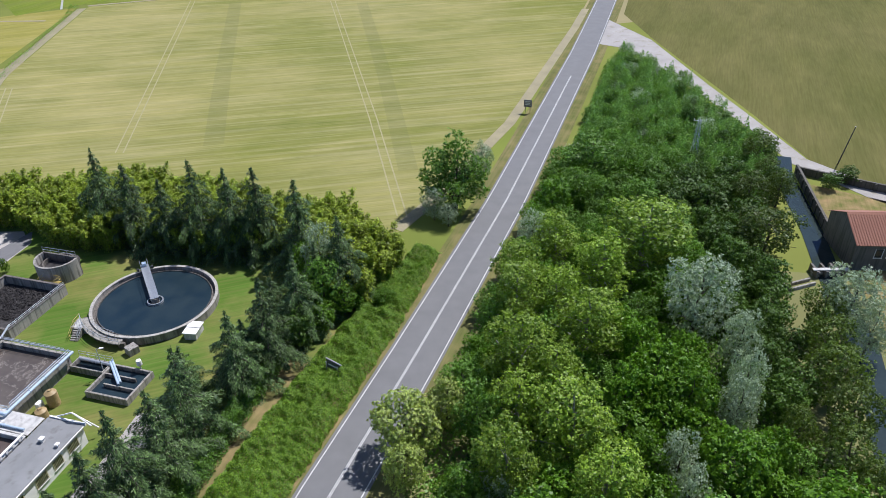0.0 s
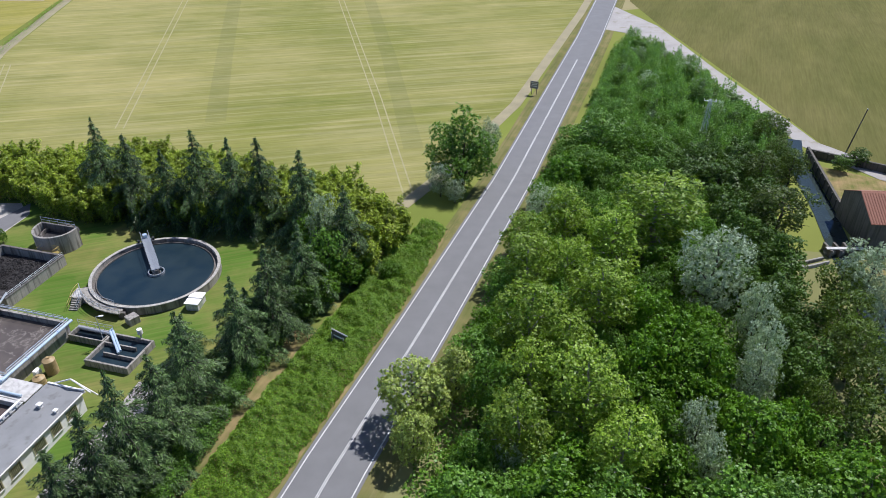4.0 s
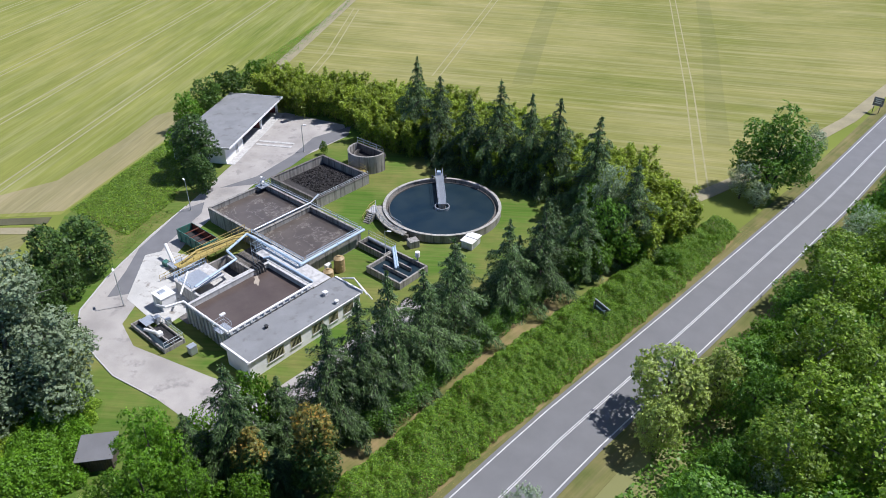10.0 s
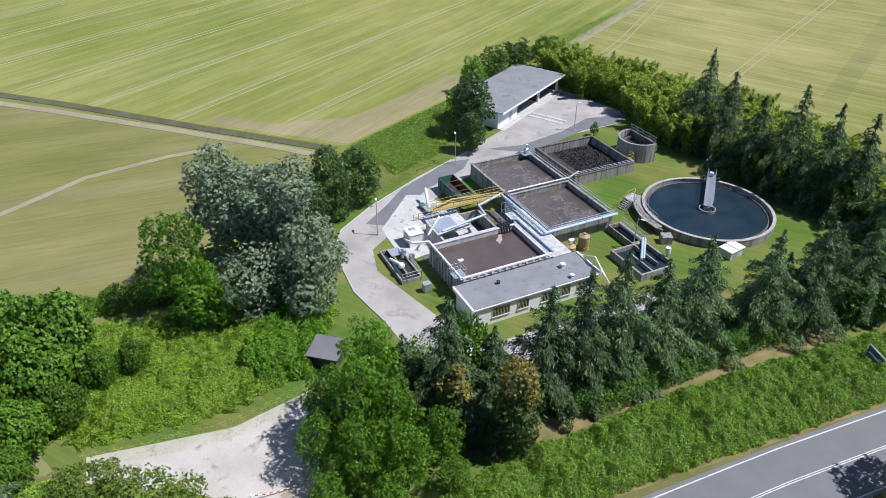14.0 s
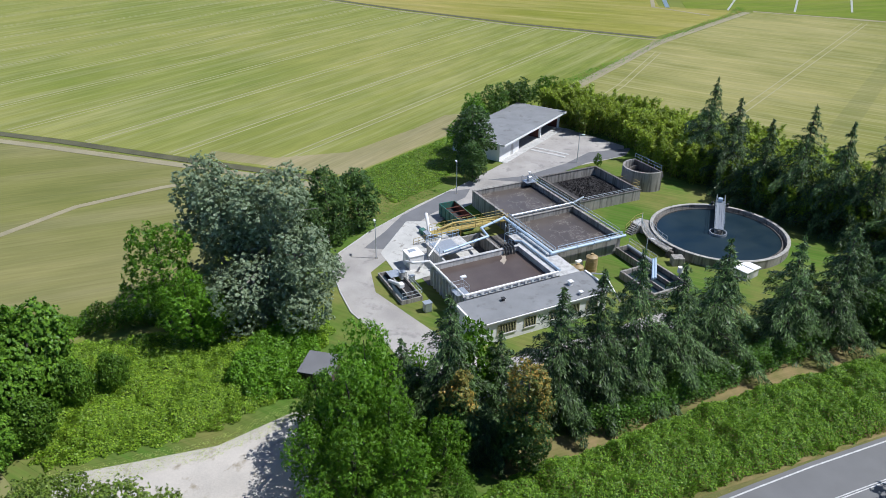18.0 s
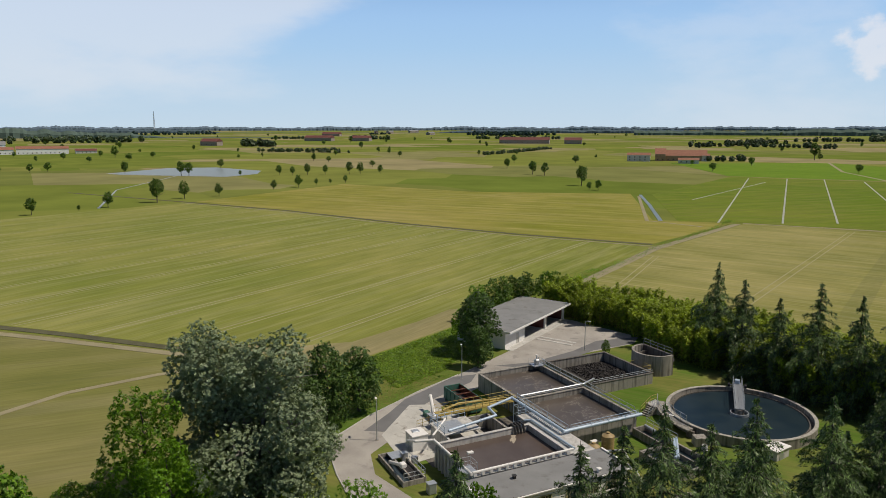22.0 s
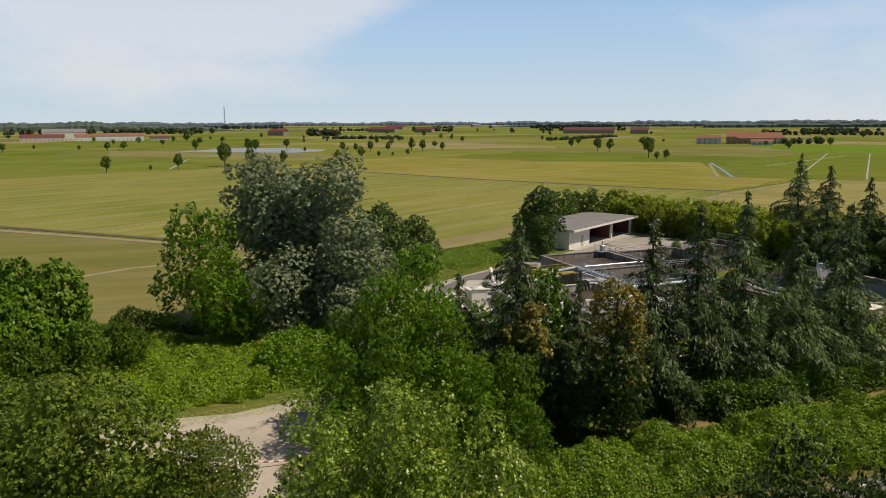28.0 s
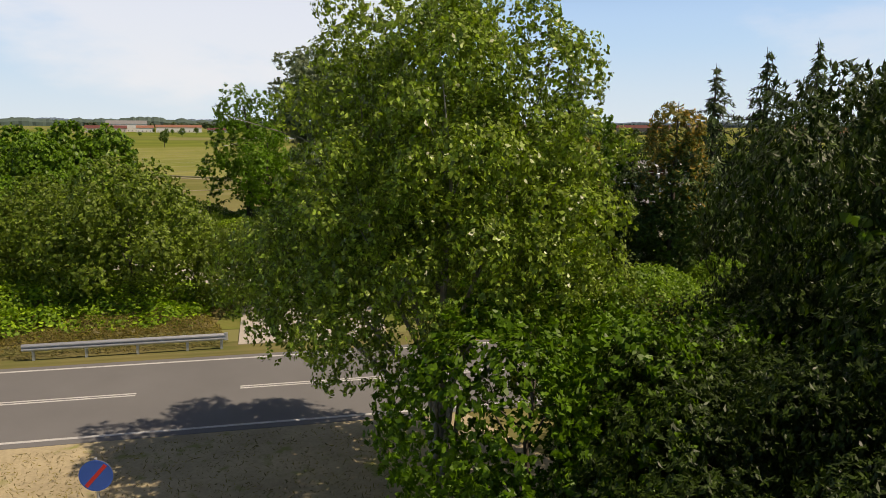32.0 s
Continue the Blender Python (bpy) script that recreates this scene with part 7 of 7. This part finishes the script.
belt("tree_row", [(-436, 812), (-412, 842)], 8, 10, FARLEAF, 203, "trees beside the farm")
belt("tree_row", [(-747, 1320), (-720, 1480), (-760, 1700)], 30, 13, FARLEAF, 204, "wood beyond the farm")
belt("tree_row", [(-980, 640), (-1120, 560)], 8, 7, FARLEAF, 205, "hedge on the plain")
rr = random.Random(5)
for i in range(34):
    a = radians(rr.uniform(98, 192))
    d = rr.uniform(1500, 3800)
    L = rr.uniform(60, 300) * d / 2200
    x, y = d * math.cos(a), d * math.sin(a)
    t2 = radians(rr.uniform(-35, 35)) + a + math.pi / 2
    belt("tree_row", [(x, y), (x + L * math.cos(t2), y + L * math.sin(t2))], 14, rr.uniform(10, 18), FARLEAF if d < 2400 else HAZEWOOD, 300 + i, "far row of trees on the plain")


def wood_ridge(name, r, a0, a1, h, depth, mat, seed, label, gap=0.0):
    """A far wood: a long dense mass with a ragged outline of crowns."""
    rng = np.random.default_rng(seed)
    n = int(r * radians(a1 - a0) / 9)
    u = np.arange(n + 1)
    top = h * (0.70 + 0.16 * np.sin(u * 0.11 + seed) * np.sin(u * 0.037 + 1) + 0.10 * np.sin(u * 0.53 + 2 * np.sin(u * 0.2)) + 0.14 * rng.random(n + 1))
    if gap:
        top *= np.clip((np.sin(u * 0.021 + seed) + np.sin(u * 0.0087 + 2 * seed) + 1.5 - gap) * 2.5, 0.02, 1)
    bm = bmesh.new()
    rows = []
    for i in range(n + 1):
        a = radians(a0 + (a1 - a0) * i / n)
        w = r + 60 * math.sin(i * 0.013 + seed) + 8 * rng.random()
        c, s = math.cos(a), math.sin(a)
        rows.append([bm.verts.new((q * c, q * s, z + rise(q, 0))) for q, z in ((w, -1), (w + 2, top[i] * 0.55), (w + depth * 0.25, top[i]), (w + depth * 0.8, top[i] * rng.uniform(0.8, 1.08)), (w + depth, -1))])
    for p, q in zip(rows, rows[1:]):
        for k in range(4):
            bm.faces.new((p[k], q[k], q[k + 1], p[k + 1]))
    bmesh.ops.recalc_face_normals(bm, faces=bm.faces)
    ob = part(name, bm, mat)
    return tagged(ob, label, "trees", kind="stuff")


def hazed_wood_mat(name, c):
    m = plain(name, c, 1.0, var=0.22, scale=0.02, grain=0.12, relief=0.3)
    m.node_tree.nodes["Principled BSDF"].inputs["Specular IOR Level"].default_value = 0.0
    return m


# Haze is put into these wood colours, paler and bluer with distance.
NEARH, MIDH, FARH = hazed_wood_mat("far_wood_faint_haze", (0.095, 0.135, 0.115)), hazed_wood_mat("far_wood_hazy", (0.085, 0.122, 0.145)), hazed_wood_mat("far_wood_haze_blue", (0.135, 0.185, 0.235))
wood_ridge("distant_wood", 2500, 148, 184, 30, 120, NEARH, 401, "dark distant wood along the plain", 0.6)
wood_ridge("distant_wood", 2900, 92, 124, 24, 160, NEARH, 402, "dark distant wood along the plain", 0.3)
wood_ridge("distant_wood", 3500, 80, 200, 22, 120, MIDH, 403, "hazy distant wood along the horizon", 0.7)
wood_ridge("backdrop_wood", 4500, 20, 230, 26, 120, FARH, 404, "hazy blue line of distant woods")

# farmsteads
RED = plain("terracotta_roof", (0.30, 0.135, 0.085), 0.85, var=0.25, scale=0.4, grain=4)
PALEW = plain("pale_farm_wall", (0.55, 0.53, 0.50), 0.9, var=0.15, scale=0.3)

GREYW = plain("dull_far_wall", (0.30, 0.25, 0.22), 0.9, var=0.15, scale=0.3)


def farmhouse(x, y, L, W, h, turn, label, roof=RED, wall=PALEW, storeys=1, name="farm_building"):
    """A long farm building: walls, pitched roof, rows of windows."""
    ob = thing(name, Matrix.Translation((x, y, rise(x, y))) @ Matrix.Rotation(turn, 4, "Z"), label, "farm building")
    part("wall", boxes((-L / 2, -W / 2, -0.5, L / 2, W / 2, h)), wall, ob)
    bm = bmesh.new()
    e, p = 0.6, W * 0.26
    v = [bm.verts.new(c) for c in ((-L / 2 - e, -W / 2 - e, h), (L / 2 + e, -W / 2 - e, h), (L / 2 + e, W / 2 + e, h), (-L / 2 - e, W / 2 + e, h), (-L / 2 - e, 0, h + p), (L / 2 + e, 0, h + p))]
    for f in ((0, 1, 5, 4), (2, 3, 4, 5), (0, 4, 3), (1, 2, 5), (3, 2, 1, 0)):
        bm.faces.new([v[i] for i in f])
    part("roof", bm, roof, ob)
    for s in range(storeys):
        for i in range(int(L // 6)):
            cx = -L / 2 + 3 + i * 6
            for sy in (-1, 1):
                part("window", boxes((cx - 0.6, sy * (W / 2) - 0.06, 1.2 + s * 3.2, cx + 0.6, sy * (W / 2) + 0.06, 2.8 + s * 3.2)), DARK, ob)
    return ob


fa = radians(32)
BRICKW = plain("old_brick_wall", (0.34, 0.23, 0.15), 0.9, var=0.25, scale=0.5, grain=5)
farmhouse(*(-501, 753), 27, 11, 7.5, fa, "white farmhouse with two storeys of windows", storeys=2)
farmhouse(*(-492, 786), 12, 26, 8.5, fa, "brick farm building with wide gable", wall=BRICKW)
farmhouse(*(-470, 808), 48, 26, 6.5, fa, "long farm barn with red tiled roof", wall=BRICKW)
farmhouse(*(-430, 745), 22, 9, 4.0, fa, "low red-roofed farm shed")
farmhouse(*(-446, 812), 9, 8, 7.0, fa, "small white farm annexe")
WHITEF = plain("white_farm_wall", (0.75, 0.74, 0.72), 0.9, var=0.1, scale=0.3)
for x, y, L, W, h, lab, rf2, wl in ((-1290, 186, 62, 22, 13, "large white farm barn", ROOFG, WHITEF), (-1235, 205, 26, 16, 7, "white gabled farm house", RED, WHITEF), (-1225, 255, 70, 16, 8, "long white farm stable", RED, WHITEF), (-1255, 150, 60, 18, 6, "long farm shed with brown roof", BROWN, PALEW), (-1220, 315, 30, 12, 4, "low brown farm shed beside stables", BROWN, PALEW)):
    farmhouse(x, y, L, W, h, radians(80), lab, rf2, wl)
for x, y, L in ((-1730, 1050, 80), (-1640, 1130, 50), (-1180, 1290, 120), (-1075, 1345, 40), (-2300, 1450, 70), (-1500, 640, 40)):
    farmhouse(x, y, L, 24, 9, radians(35), "distant farm with brown roofs", BROWN, GREYW)
for i in range(5):
    a = radians(rr.uniform(100, 160))
    d = rr.uniform(2500, 3700)
    farmhouse(d * math.cos(a), d * math.sin(a), rr.uniform(25, 60), 18, rr.uniform(6, 9), rr.uniform(0, 3), "distant pale building on the flat plain", ROOFG, GREYW)
# transmission tower on the skyline
tw = thing("radio_mast", Matrix.Translation((-3420, 1187, rise(-3420, 1187))), "tall thin lattice mast on the horizon", "mast")
for x, y in ((-3, -3), (3, -3), (3, 3), (-3, 3)):
    bar("leg", (x, y, 0), (x * 0.25, y * 0.25, 100), 0.6, STEEL, tw, 5)
for i in range(8):
    w = 3 * (1 - 0.75 * i / 8)
    bar("brace", (-w, -w, i * 12), (w * 0.9, w * 0.9, i * 12 + 12), 0.4, STEEL, tw, 5)
    bar("brace", (w, -w, i * 12), (-w * 0.9, w * 0.9, i * 12 + 12), 0.4, STEEL, tw, 5)
part("antenna", boxes((-1.6, -1.6, 84, 1.6, 1.6, 96)), STEEL, tw)
# ---- roadside things and the mill by the canal ----
# guard rail
gr = thing("guard_rail", Matrix.Translation((-34.75, 1.3, 0)) @ Matrix.Rotation(math.atan2(7.3, 2.5), 4, "Z"), "galvanised steel guard rail on short posts", "guard rail")
bm = bmesh.new()
prof = [(0.0, 0.46), (-0.07, 0.52), (-0.07, 0.56), (0.0, 0.61), (-0.07, 0.66), (-0.07, 0.70), (0.0, 0.77)]
for x0, x1 in ((-0.2, 7.8),):
    a = [bm.verts.new((x0, y, zz)) for y, zz in prof]
    b = [bm.verts.new((x1, y, zz)) for y, zz in prof]
    a2 = [bm.verts.new((x0, y + 0.012, zz)) for y, zz in prof]
    b2 = [bm.verts.new((x1, y + 0.012, zz)) for y, zz in prof]
    for i in range(len(prof) - 1):
        bm.faces.new((a[i], a[i + 1], b[i + 1], b[i]))
        bm.faces.new((a2[i + 1], a2[i], b2[i], b2[i + 1]))
    for p, q in ((a, a2), (b, b2)):
        for i in range(len(prof) - 1):
            bm.faces.new((p[i], p[i + 1], q[i + 1], q[i]))
bmesh.ops.recalc_face_normals(bm, faces=bm.faces)
part("beam", bm, STEEL, gr, "corrugated steel beam")
for x in (0.2, 2.2, 4.2, 6.2, 7.6):
    part("post", boxes((x - 0.05, 0.02, -0.4, x + 0.05, 0.12, 0.72)), STEEL, gr)
    part("spacer", boxes((x - 0.04, 0.0, 0.55, x + 0.04, 0.03, 0.68)), STEEL, gr)
bm = bmesh.new()
tube(bm, (7.8, 0.02, 0.46), (7.8, 0.02, 0.77), 0.09, n=12)
part("end_piece", bm, STEEL, gr)

# round no-parking disc, blue with a red ring and one red bar
SB = plain("sign_blue", (0.02, 0.10, 0.45), 0.4, var=0.1)
SR = plain("sign_red", (0.55, 0.03, 0.03), 0.4, var=0.1)
SG = plain("sign_back_grey", (0.16, 0.16, 0.17), 0.5, 0.4)
sg = thing("no_parking_sign", Matrix.Translation((-20.4, 2.35, -0.65)) @ Matrix.Rotation(radians(65), 4, "Z") @ Matrix.Diagonal((1.35, 1.35, 1.35, 1)), "round blue and red no-parking sign on a post", "road sign")
bm = bmesh.new()
tube(bm, (0, 0.04, -0.3), (0, 0.04, 1.62), 0.03, n=10)
part("post", bm, STEEL, sg)
bm = bmesh.new()
tube(bm, (0, 0.0, 1.3), (0, 0.025, 1.3), 0.30, n=40)
part("disc", bm, SG, sg, "grey sheet-metal disc")
bm = bmesh.new()
tube(bm, (0, -0.006, 1.3), (0, 0.0, 1.3), 0.265, n=40)
part("face", bm, SB, sg, "blue face")
rgm = ring(bmesh.new(), 0.262, 0.298, 0, 0.008, 40)
rg = part("rim", rgm, SB, sg)
rg.matrix_local = Matrix.Translation((0, 0, 1.3)) @ Matrix.Rotation(radians(90), 4, "X")
br = part("slash", boxes((-0.27, -0.012, -0.035, 0.27, -0.006, 0.035)), SR, sg, "red bar")
br.matrix_local = Matrix.Translation((0, 0, 1.3)) @ Matrix.Rotation(radians(-48), 4, "Y")

# old billboard seen from above, and the board by the field
bb = thing("billboard", Matrix.Translation((-14.2, 73.0, 0)) @ Matrix.Rotation(radians(-35), 4, "Z"), "weathered grey roadside billboard among brambles", "billboard")
part("board", boxes((-1.3, -0.05, 1.1, 1.3, 0.05, 2.3), bevel=0.02), CONCDARK, bb).matrix_local = Matrix.Rotation(radians(-14), 4, "X")
part("frame", boxes((-1.4, -0.09, 2.3, 1.4, 0.09, 2.42)), STEEL, bb).matrix_local = Matrix.Rotation(radians(-14), 4, "X")
for x in (-1.0, 1.0):
    part("post", boxes((x - 0.06, 0.05, -0.3, x + 0.06, 0.17, 2.2)), STEEL, bb)
part("writing_bar", boxes((-0.9, -0.07, 1.6, 0.9, -0.05, 1.8)), WHITEW, bb).matrix_local = Matrix.Rotation(radians(-14), 4, "X")
fb = thing("field_board", Matrix.Translation((20.9, 167.5, 0)) @ Matrix.Rotation(radians(-20), 4, "Z"), "grey metal board on two posts by the field", "board")
part("panel", boxes((-1.0, -0.05, 1.6, 1.0, 0.05, 3.4), bevel=0.02), SG, fb)
for x in (-0.6, 0.6):
    part("post", boxes((x - 0.06, 0.05, -0.3, x + 0.06, 0.15, 3.2)), BARK, fb)
for zz, w in ((3.0, 0.75), (2.6, 0.6), (2.2, 0.7)):
    part("writing_bar", boxes((-w, -0.065, zz - 0.1, w, -0.05, zz + 0.1)), STEEL, fb)

# red and white chain across the lay-by
RED2 = plain("red_barrier_paint", (0.5, 0.06, 0.05), 0.5)
ch = thing("chain_barrier", Matrix.Translation((-42.2, 14.4, 0)), "sagging red and white chain barrier between posts", "barrier")
n = 18
for i in range(n):
    f0, f1 = i / n, (i + 1) / n
    p0 = (1.8 * f0, 5.2 * f0, 0.85 - 0.5 * math.sin(math.pi * f0))
    p1 = (1.8 * f1, 5.2 * f1, 0.85 - 0.5 * math.sin(math.pi * f1))
    bar("link", p0, p1, 0.05, RED2 if i % 2 else WHITEW, ch)
for x, y in ((0, 0), (1.8, 5.2)):
    part("post", boxes((x - 0.1, y - 0.1, -0.2, x + 0.1, y + 0.1, 1.0), bevel=0.02), WHITEW, ch)
part("foot", boxes((-0.6, -0.6, -0.1, 0.5, 0.4, 0.28), bevel=0.1), CONCPALE, ch)

# canal, its walls and the mill
CANAL = [(72.8, 141), (69.8, 133), (65.6, 109), (62.8, 97), (59.4, 78), (55.4, 66), (50, 50), (44, 30)]
strip("canal", CANAL, 3.8, 0.10, plain("canal_water", (0.035, 0.05, 0.048), 0.10, var=0.25, scale=0.3, grain=2, relief=0.1), "grey canal with rippled water", "water")
ground_piece("mill_yard", [(66, 60), (64, 84), (67.5, 100), (70, 112), (73, 128), (98, 112), (120, 84), (110, 60)], 0.06, DRYSTRIP, "rough grass round the mill", "yard")
MILLWALL = streaked("mossy_dark_concrete", (0.13, 0.12, 0.10), (0.04, 0.045, 0.03))
mw = thing("canal_wall", Matrix(), "high dark mossy canal wall", "wall")
for p, q, hh in (((72.4, 133), (67.6, 107.0), 2.0), ((72.4, 133.0), (98, 116.5), 1.6)):
    d = Vector((q[0] - p[0], q[1] - p[1], 0))
    o = part("wall_run", boxes((0, -0.25, -0.3, d.length, 0.25, hh), bevel=0.04), MILLWALL, mw)
    o.matrix_local = Matrix.Translation((*p, 0)) @ Matrix.Rotation(math.atan2(d.y, d.x), 4, "Z")
    for i in range(int(d.length // 2.6)):
        o = part("buttress", boxes((i * 2.6 + 1.2, -0.45, -0.3, i * 2.6 + 1.6, -0.25, hh * 0.9)), MILLWALL, mw)
        o.matrix_local = Matrix.Translation((*p, 0)) @ Matrix.Rotation(math.atan2(d.y, d.x), 4, "Z")
ml = thing("mill_house", Matrix.Translation((66.4, 97.6, 0)) @ Matrix.Rotation(radians(-3), 4, "Z"), "old mill house with red tiled roof and dark gable", "house")
MW, ML, MH = 10.6, 26.0, 5.2
part("wall", boxes((0, 0, -0.5, ML, MW, MH)), MILLWALL, ml)
bm = bmesh.new()
v = [bm.verts.new(c) for c in ((0, 0, MH), (0, MW, MH), (0, MW / 2, MH + 2.6), (-0.02, 0, MH), (-0.02, MW, MH), (-0.02, MW / 2, MH + 2.6))]
bm.faces.new((v[0], v[1], v[2]))
bm.faces.new((v[5], v[4], v[3]))
part("gable", bm, MILLWALL, ml)
slope = math.hypot(MW / 2 + 0.5, 2.85)
tl = bpy.data.meshes.new("roof_tile")
bm = bmesh.new()
ring(bm, 0.09, 0.11, 0, 0.62, 5, radians(0), radians(180))
bm.to_mesh(tl)
bm.free()
tl.materials.append(RED)
for s in (0, 1):
    deck = part("roof", boxes((-0.3, -0.05, 0, ML + 0.3, slope, 0.08)), RED, ml)
    ang = math.atan2(2.85, MW / 2 + 0.5)
    base = Matrix.Translation((0, -0.5, MH - 0.25)) @ Matrix.Rotation(ang, 4, "X")
    if s:
        base = Matrix.Translation((ML, MW + 0.5, MH - 0.25)) @ Matrix.Rotation(math.pi, 4, "Z") @ Matrix.Rotation(ang, 4, "X")
    deck.matrix_local = base
    if s == 0:
        for r in range(10):
            for c in range(29):
                o = new("tile", tl)
                o.parent = deck
                o.matrix_local = Matrix.Translation((-0.2 + c * 0.42, r * 0.6 - 0.03, 0.07)) @ Matrix.Rotation(radians(-90), 4, "X") @ Matrix.Rotation(math.pi, 4, "Z") @ Matrix.Diagonal((1.9, 1, 1.02, 1))
for x in (3.2, 6.4, 9.6, 12.8):
    w = part("window", boxes((x, -0.05, 2.6, x + 1.1, 0.05, 4.0)), GLASSD, ml)
    part("frame", boxes((x - 0.1, -0.08, 2.5, x, 0.0, 4.1)), CONCPALE, w)
    part("frame", boxes((x + 1.1, -0.08, 2.5, x + 1.2, 0.0, 4.1)), CONCPALE, w)
    part("sill", boxes((x - 0.15, -0.16, 2.4, x + 1.25, 0.0, 2.5)), CONCPALE, w)
for y in (-0.9, -1.7):
    o = part("penstock", pipe([(4.5, y, 3.2), (9.5, y - 3.2, 0.5)], 0.22), WHITEW, ml)
wr = thing("weir", Matrix.Translation((62.4, 96.5, 0)), "small concrete weir with sluice gates", "weir")
part("sill", boxes((-2.6, -0.4, -0.3, 2.8, 0.4, 0.5), bevel=0.03), CONC, wr)
for x in (-2.2, -0.7, 0.8, 2.3):
    part("pier", boxes((x - 0.2, -1.2, -0.3, x + 0.2, 1.4, 1.3), bevel=0.03), CONCDARK, wr)
part("walkway", boxes((-2.8, -0.9, 1.3, 3.0, -0.2, 1.4)), CONCPALE, wr)
bm = bmesh.new()
bs = thing("canal_steps", Matrix.Translation((54.6, 91.8, 0)) @ Matrix.Rotation(radians(20), 4, "Z"), "concrete basin edge beside the canal", "basin")
for bx in ((0, 0, -0.3, 5.0, 0.3, 0.5), (0, 0.3, -0.3, 0.3, 4.5, 0.5), (1.4, 1.2, -0.3, 5.0, 1.5, 0.5)):
    part("wall", boxes(bx), CONC, bs)

# lattice pylon in the wood, leaning wooden pole by the field
py = thing("lattice_pylon", Matrix.Translation((52.2, 136.5, 0)), "small grey lattice power pylon", "pylon")
for x, y in ((-0.7, -0.7), (0.7, -0.7), (0.7, 0.7), (-0.7, 0.7)):
    bar("leg", (x, y, -0.2), (x * 0.3, y * 0.3, 10.5), 0.05, STEEL, py, 6)
for i in range(7):
    w, w2 = 0.7 * (1 - 0.1 * i), 0.7 * (1 - 0.1 * (i + 1))
    for s in (-1, 1):
        bar("brace", (-w, s * w, i * 1.5), (w2, s * w2, i * 1.5 + 1.5), 0.03, STEEL, py, 5)
        bar("brace", (s * w, -w, i * 1.5), (s * w2, w2, i * 1.5 + 1.5), 0.03, STEEL, py, 5)
bar("cross_arm", (-1.2, 0.3, 10.2), (1.2, -0.3, 10.2), 0.06, STEEL, py, 6)
for x in (-1.1, 0.0, 1.1):
    bar("insulator", (x, -x * 0.25, 10.2), (x, -x * 0.25, 10.6), 0.07, WHITEW, py, 8)
wp = thing("wooden_pole", Matrix.Translation((82.6, 136.6, 0)) @ Matrix.Rotation(radians(9), 4, "Y"), "leaning dark wooden utility pole", "pole")
bm = bmesh.new()
tube(bm, (0, 0, -0.3), (0, 0, 8.6), 0.15, 0.10, 10)
part("pole", bm, BARK, wp)
part("cap", boxes((-0.12, -0.12, 8.6, 0.12, 0.12, 8.68)), STEEL, wp)
thicket("verge_weeds", [(-37.6, -4), (-35.0, 1.0), (-32.6, 8.6), (-33.6, 9.2), (-38.5, 9.6), (-40, 2)], 0.8, 230, 0.20, LEAF_DRY, 31, "dry weeds round the guard rail", "weeds", 0.5, edge=0.5, aspect=0.2)
thicket("corner_weeds", [(-24.6, -8), (-18.4, 4.2), (-17.2, 7.6), (-19.2, 6.8), (-21.2, 0.5), (-25.6, -7)], 0.35, 50, 0.14, LEAF_WILLOW, 32, "sparse dry weeds on the verge", "weeds", 0.5, aspect=0.25)
ground_piece("dirt_corner", [road_at(-30, 7.2), road_at(-14, 7.2), road_at(-4, 7.2), road_at(4, 7.2), road_at(11, 7.2), road_at(16, 7.2), (-15.0, 14), (-15.6, 6), (-20, -8), (-30, -34)], 0.08, SOIL, "bare dry soil beside the road", "soil")
thicket("dry_tufts", [road_at(-14, 7.6), road_at(-4, 7.6), road_at(4, 7.6), road_at(12, 7.6), (-16.0, 11), (-17.0, 4), (-22, -8)], 0.22, 60, 0.12, LEAF_DRY, 33, "tufts of dry grass on bare soil", "grass", 0.9, edge=0.6, aspect=0.22)
thicket("verge_grass", [road_at(y, -2.4) for y in range(16, 112, 8)] + [road_at(y, -0.5) for y in range(110, 14, -8)], 0.30, 120, 0.13, LEAF_DRY, 35, "olive dry grass along the road", "grass", 0.7, edge=0.25, aspect=0.2)
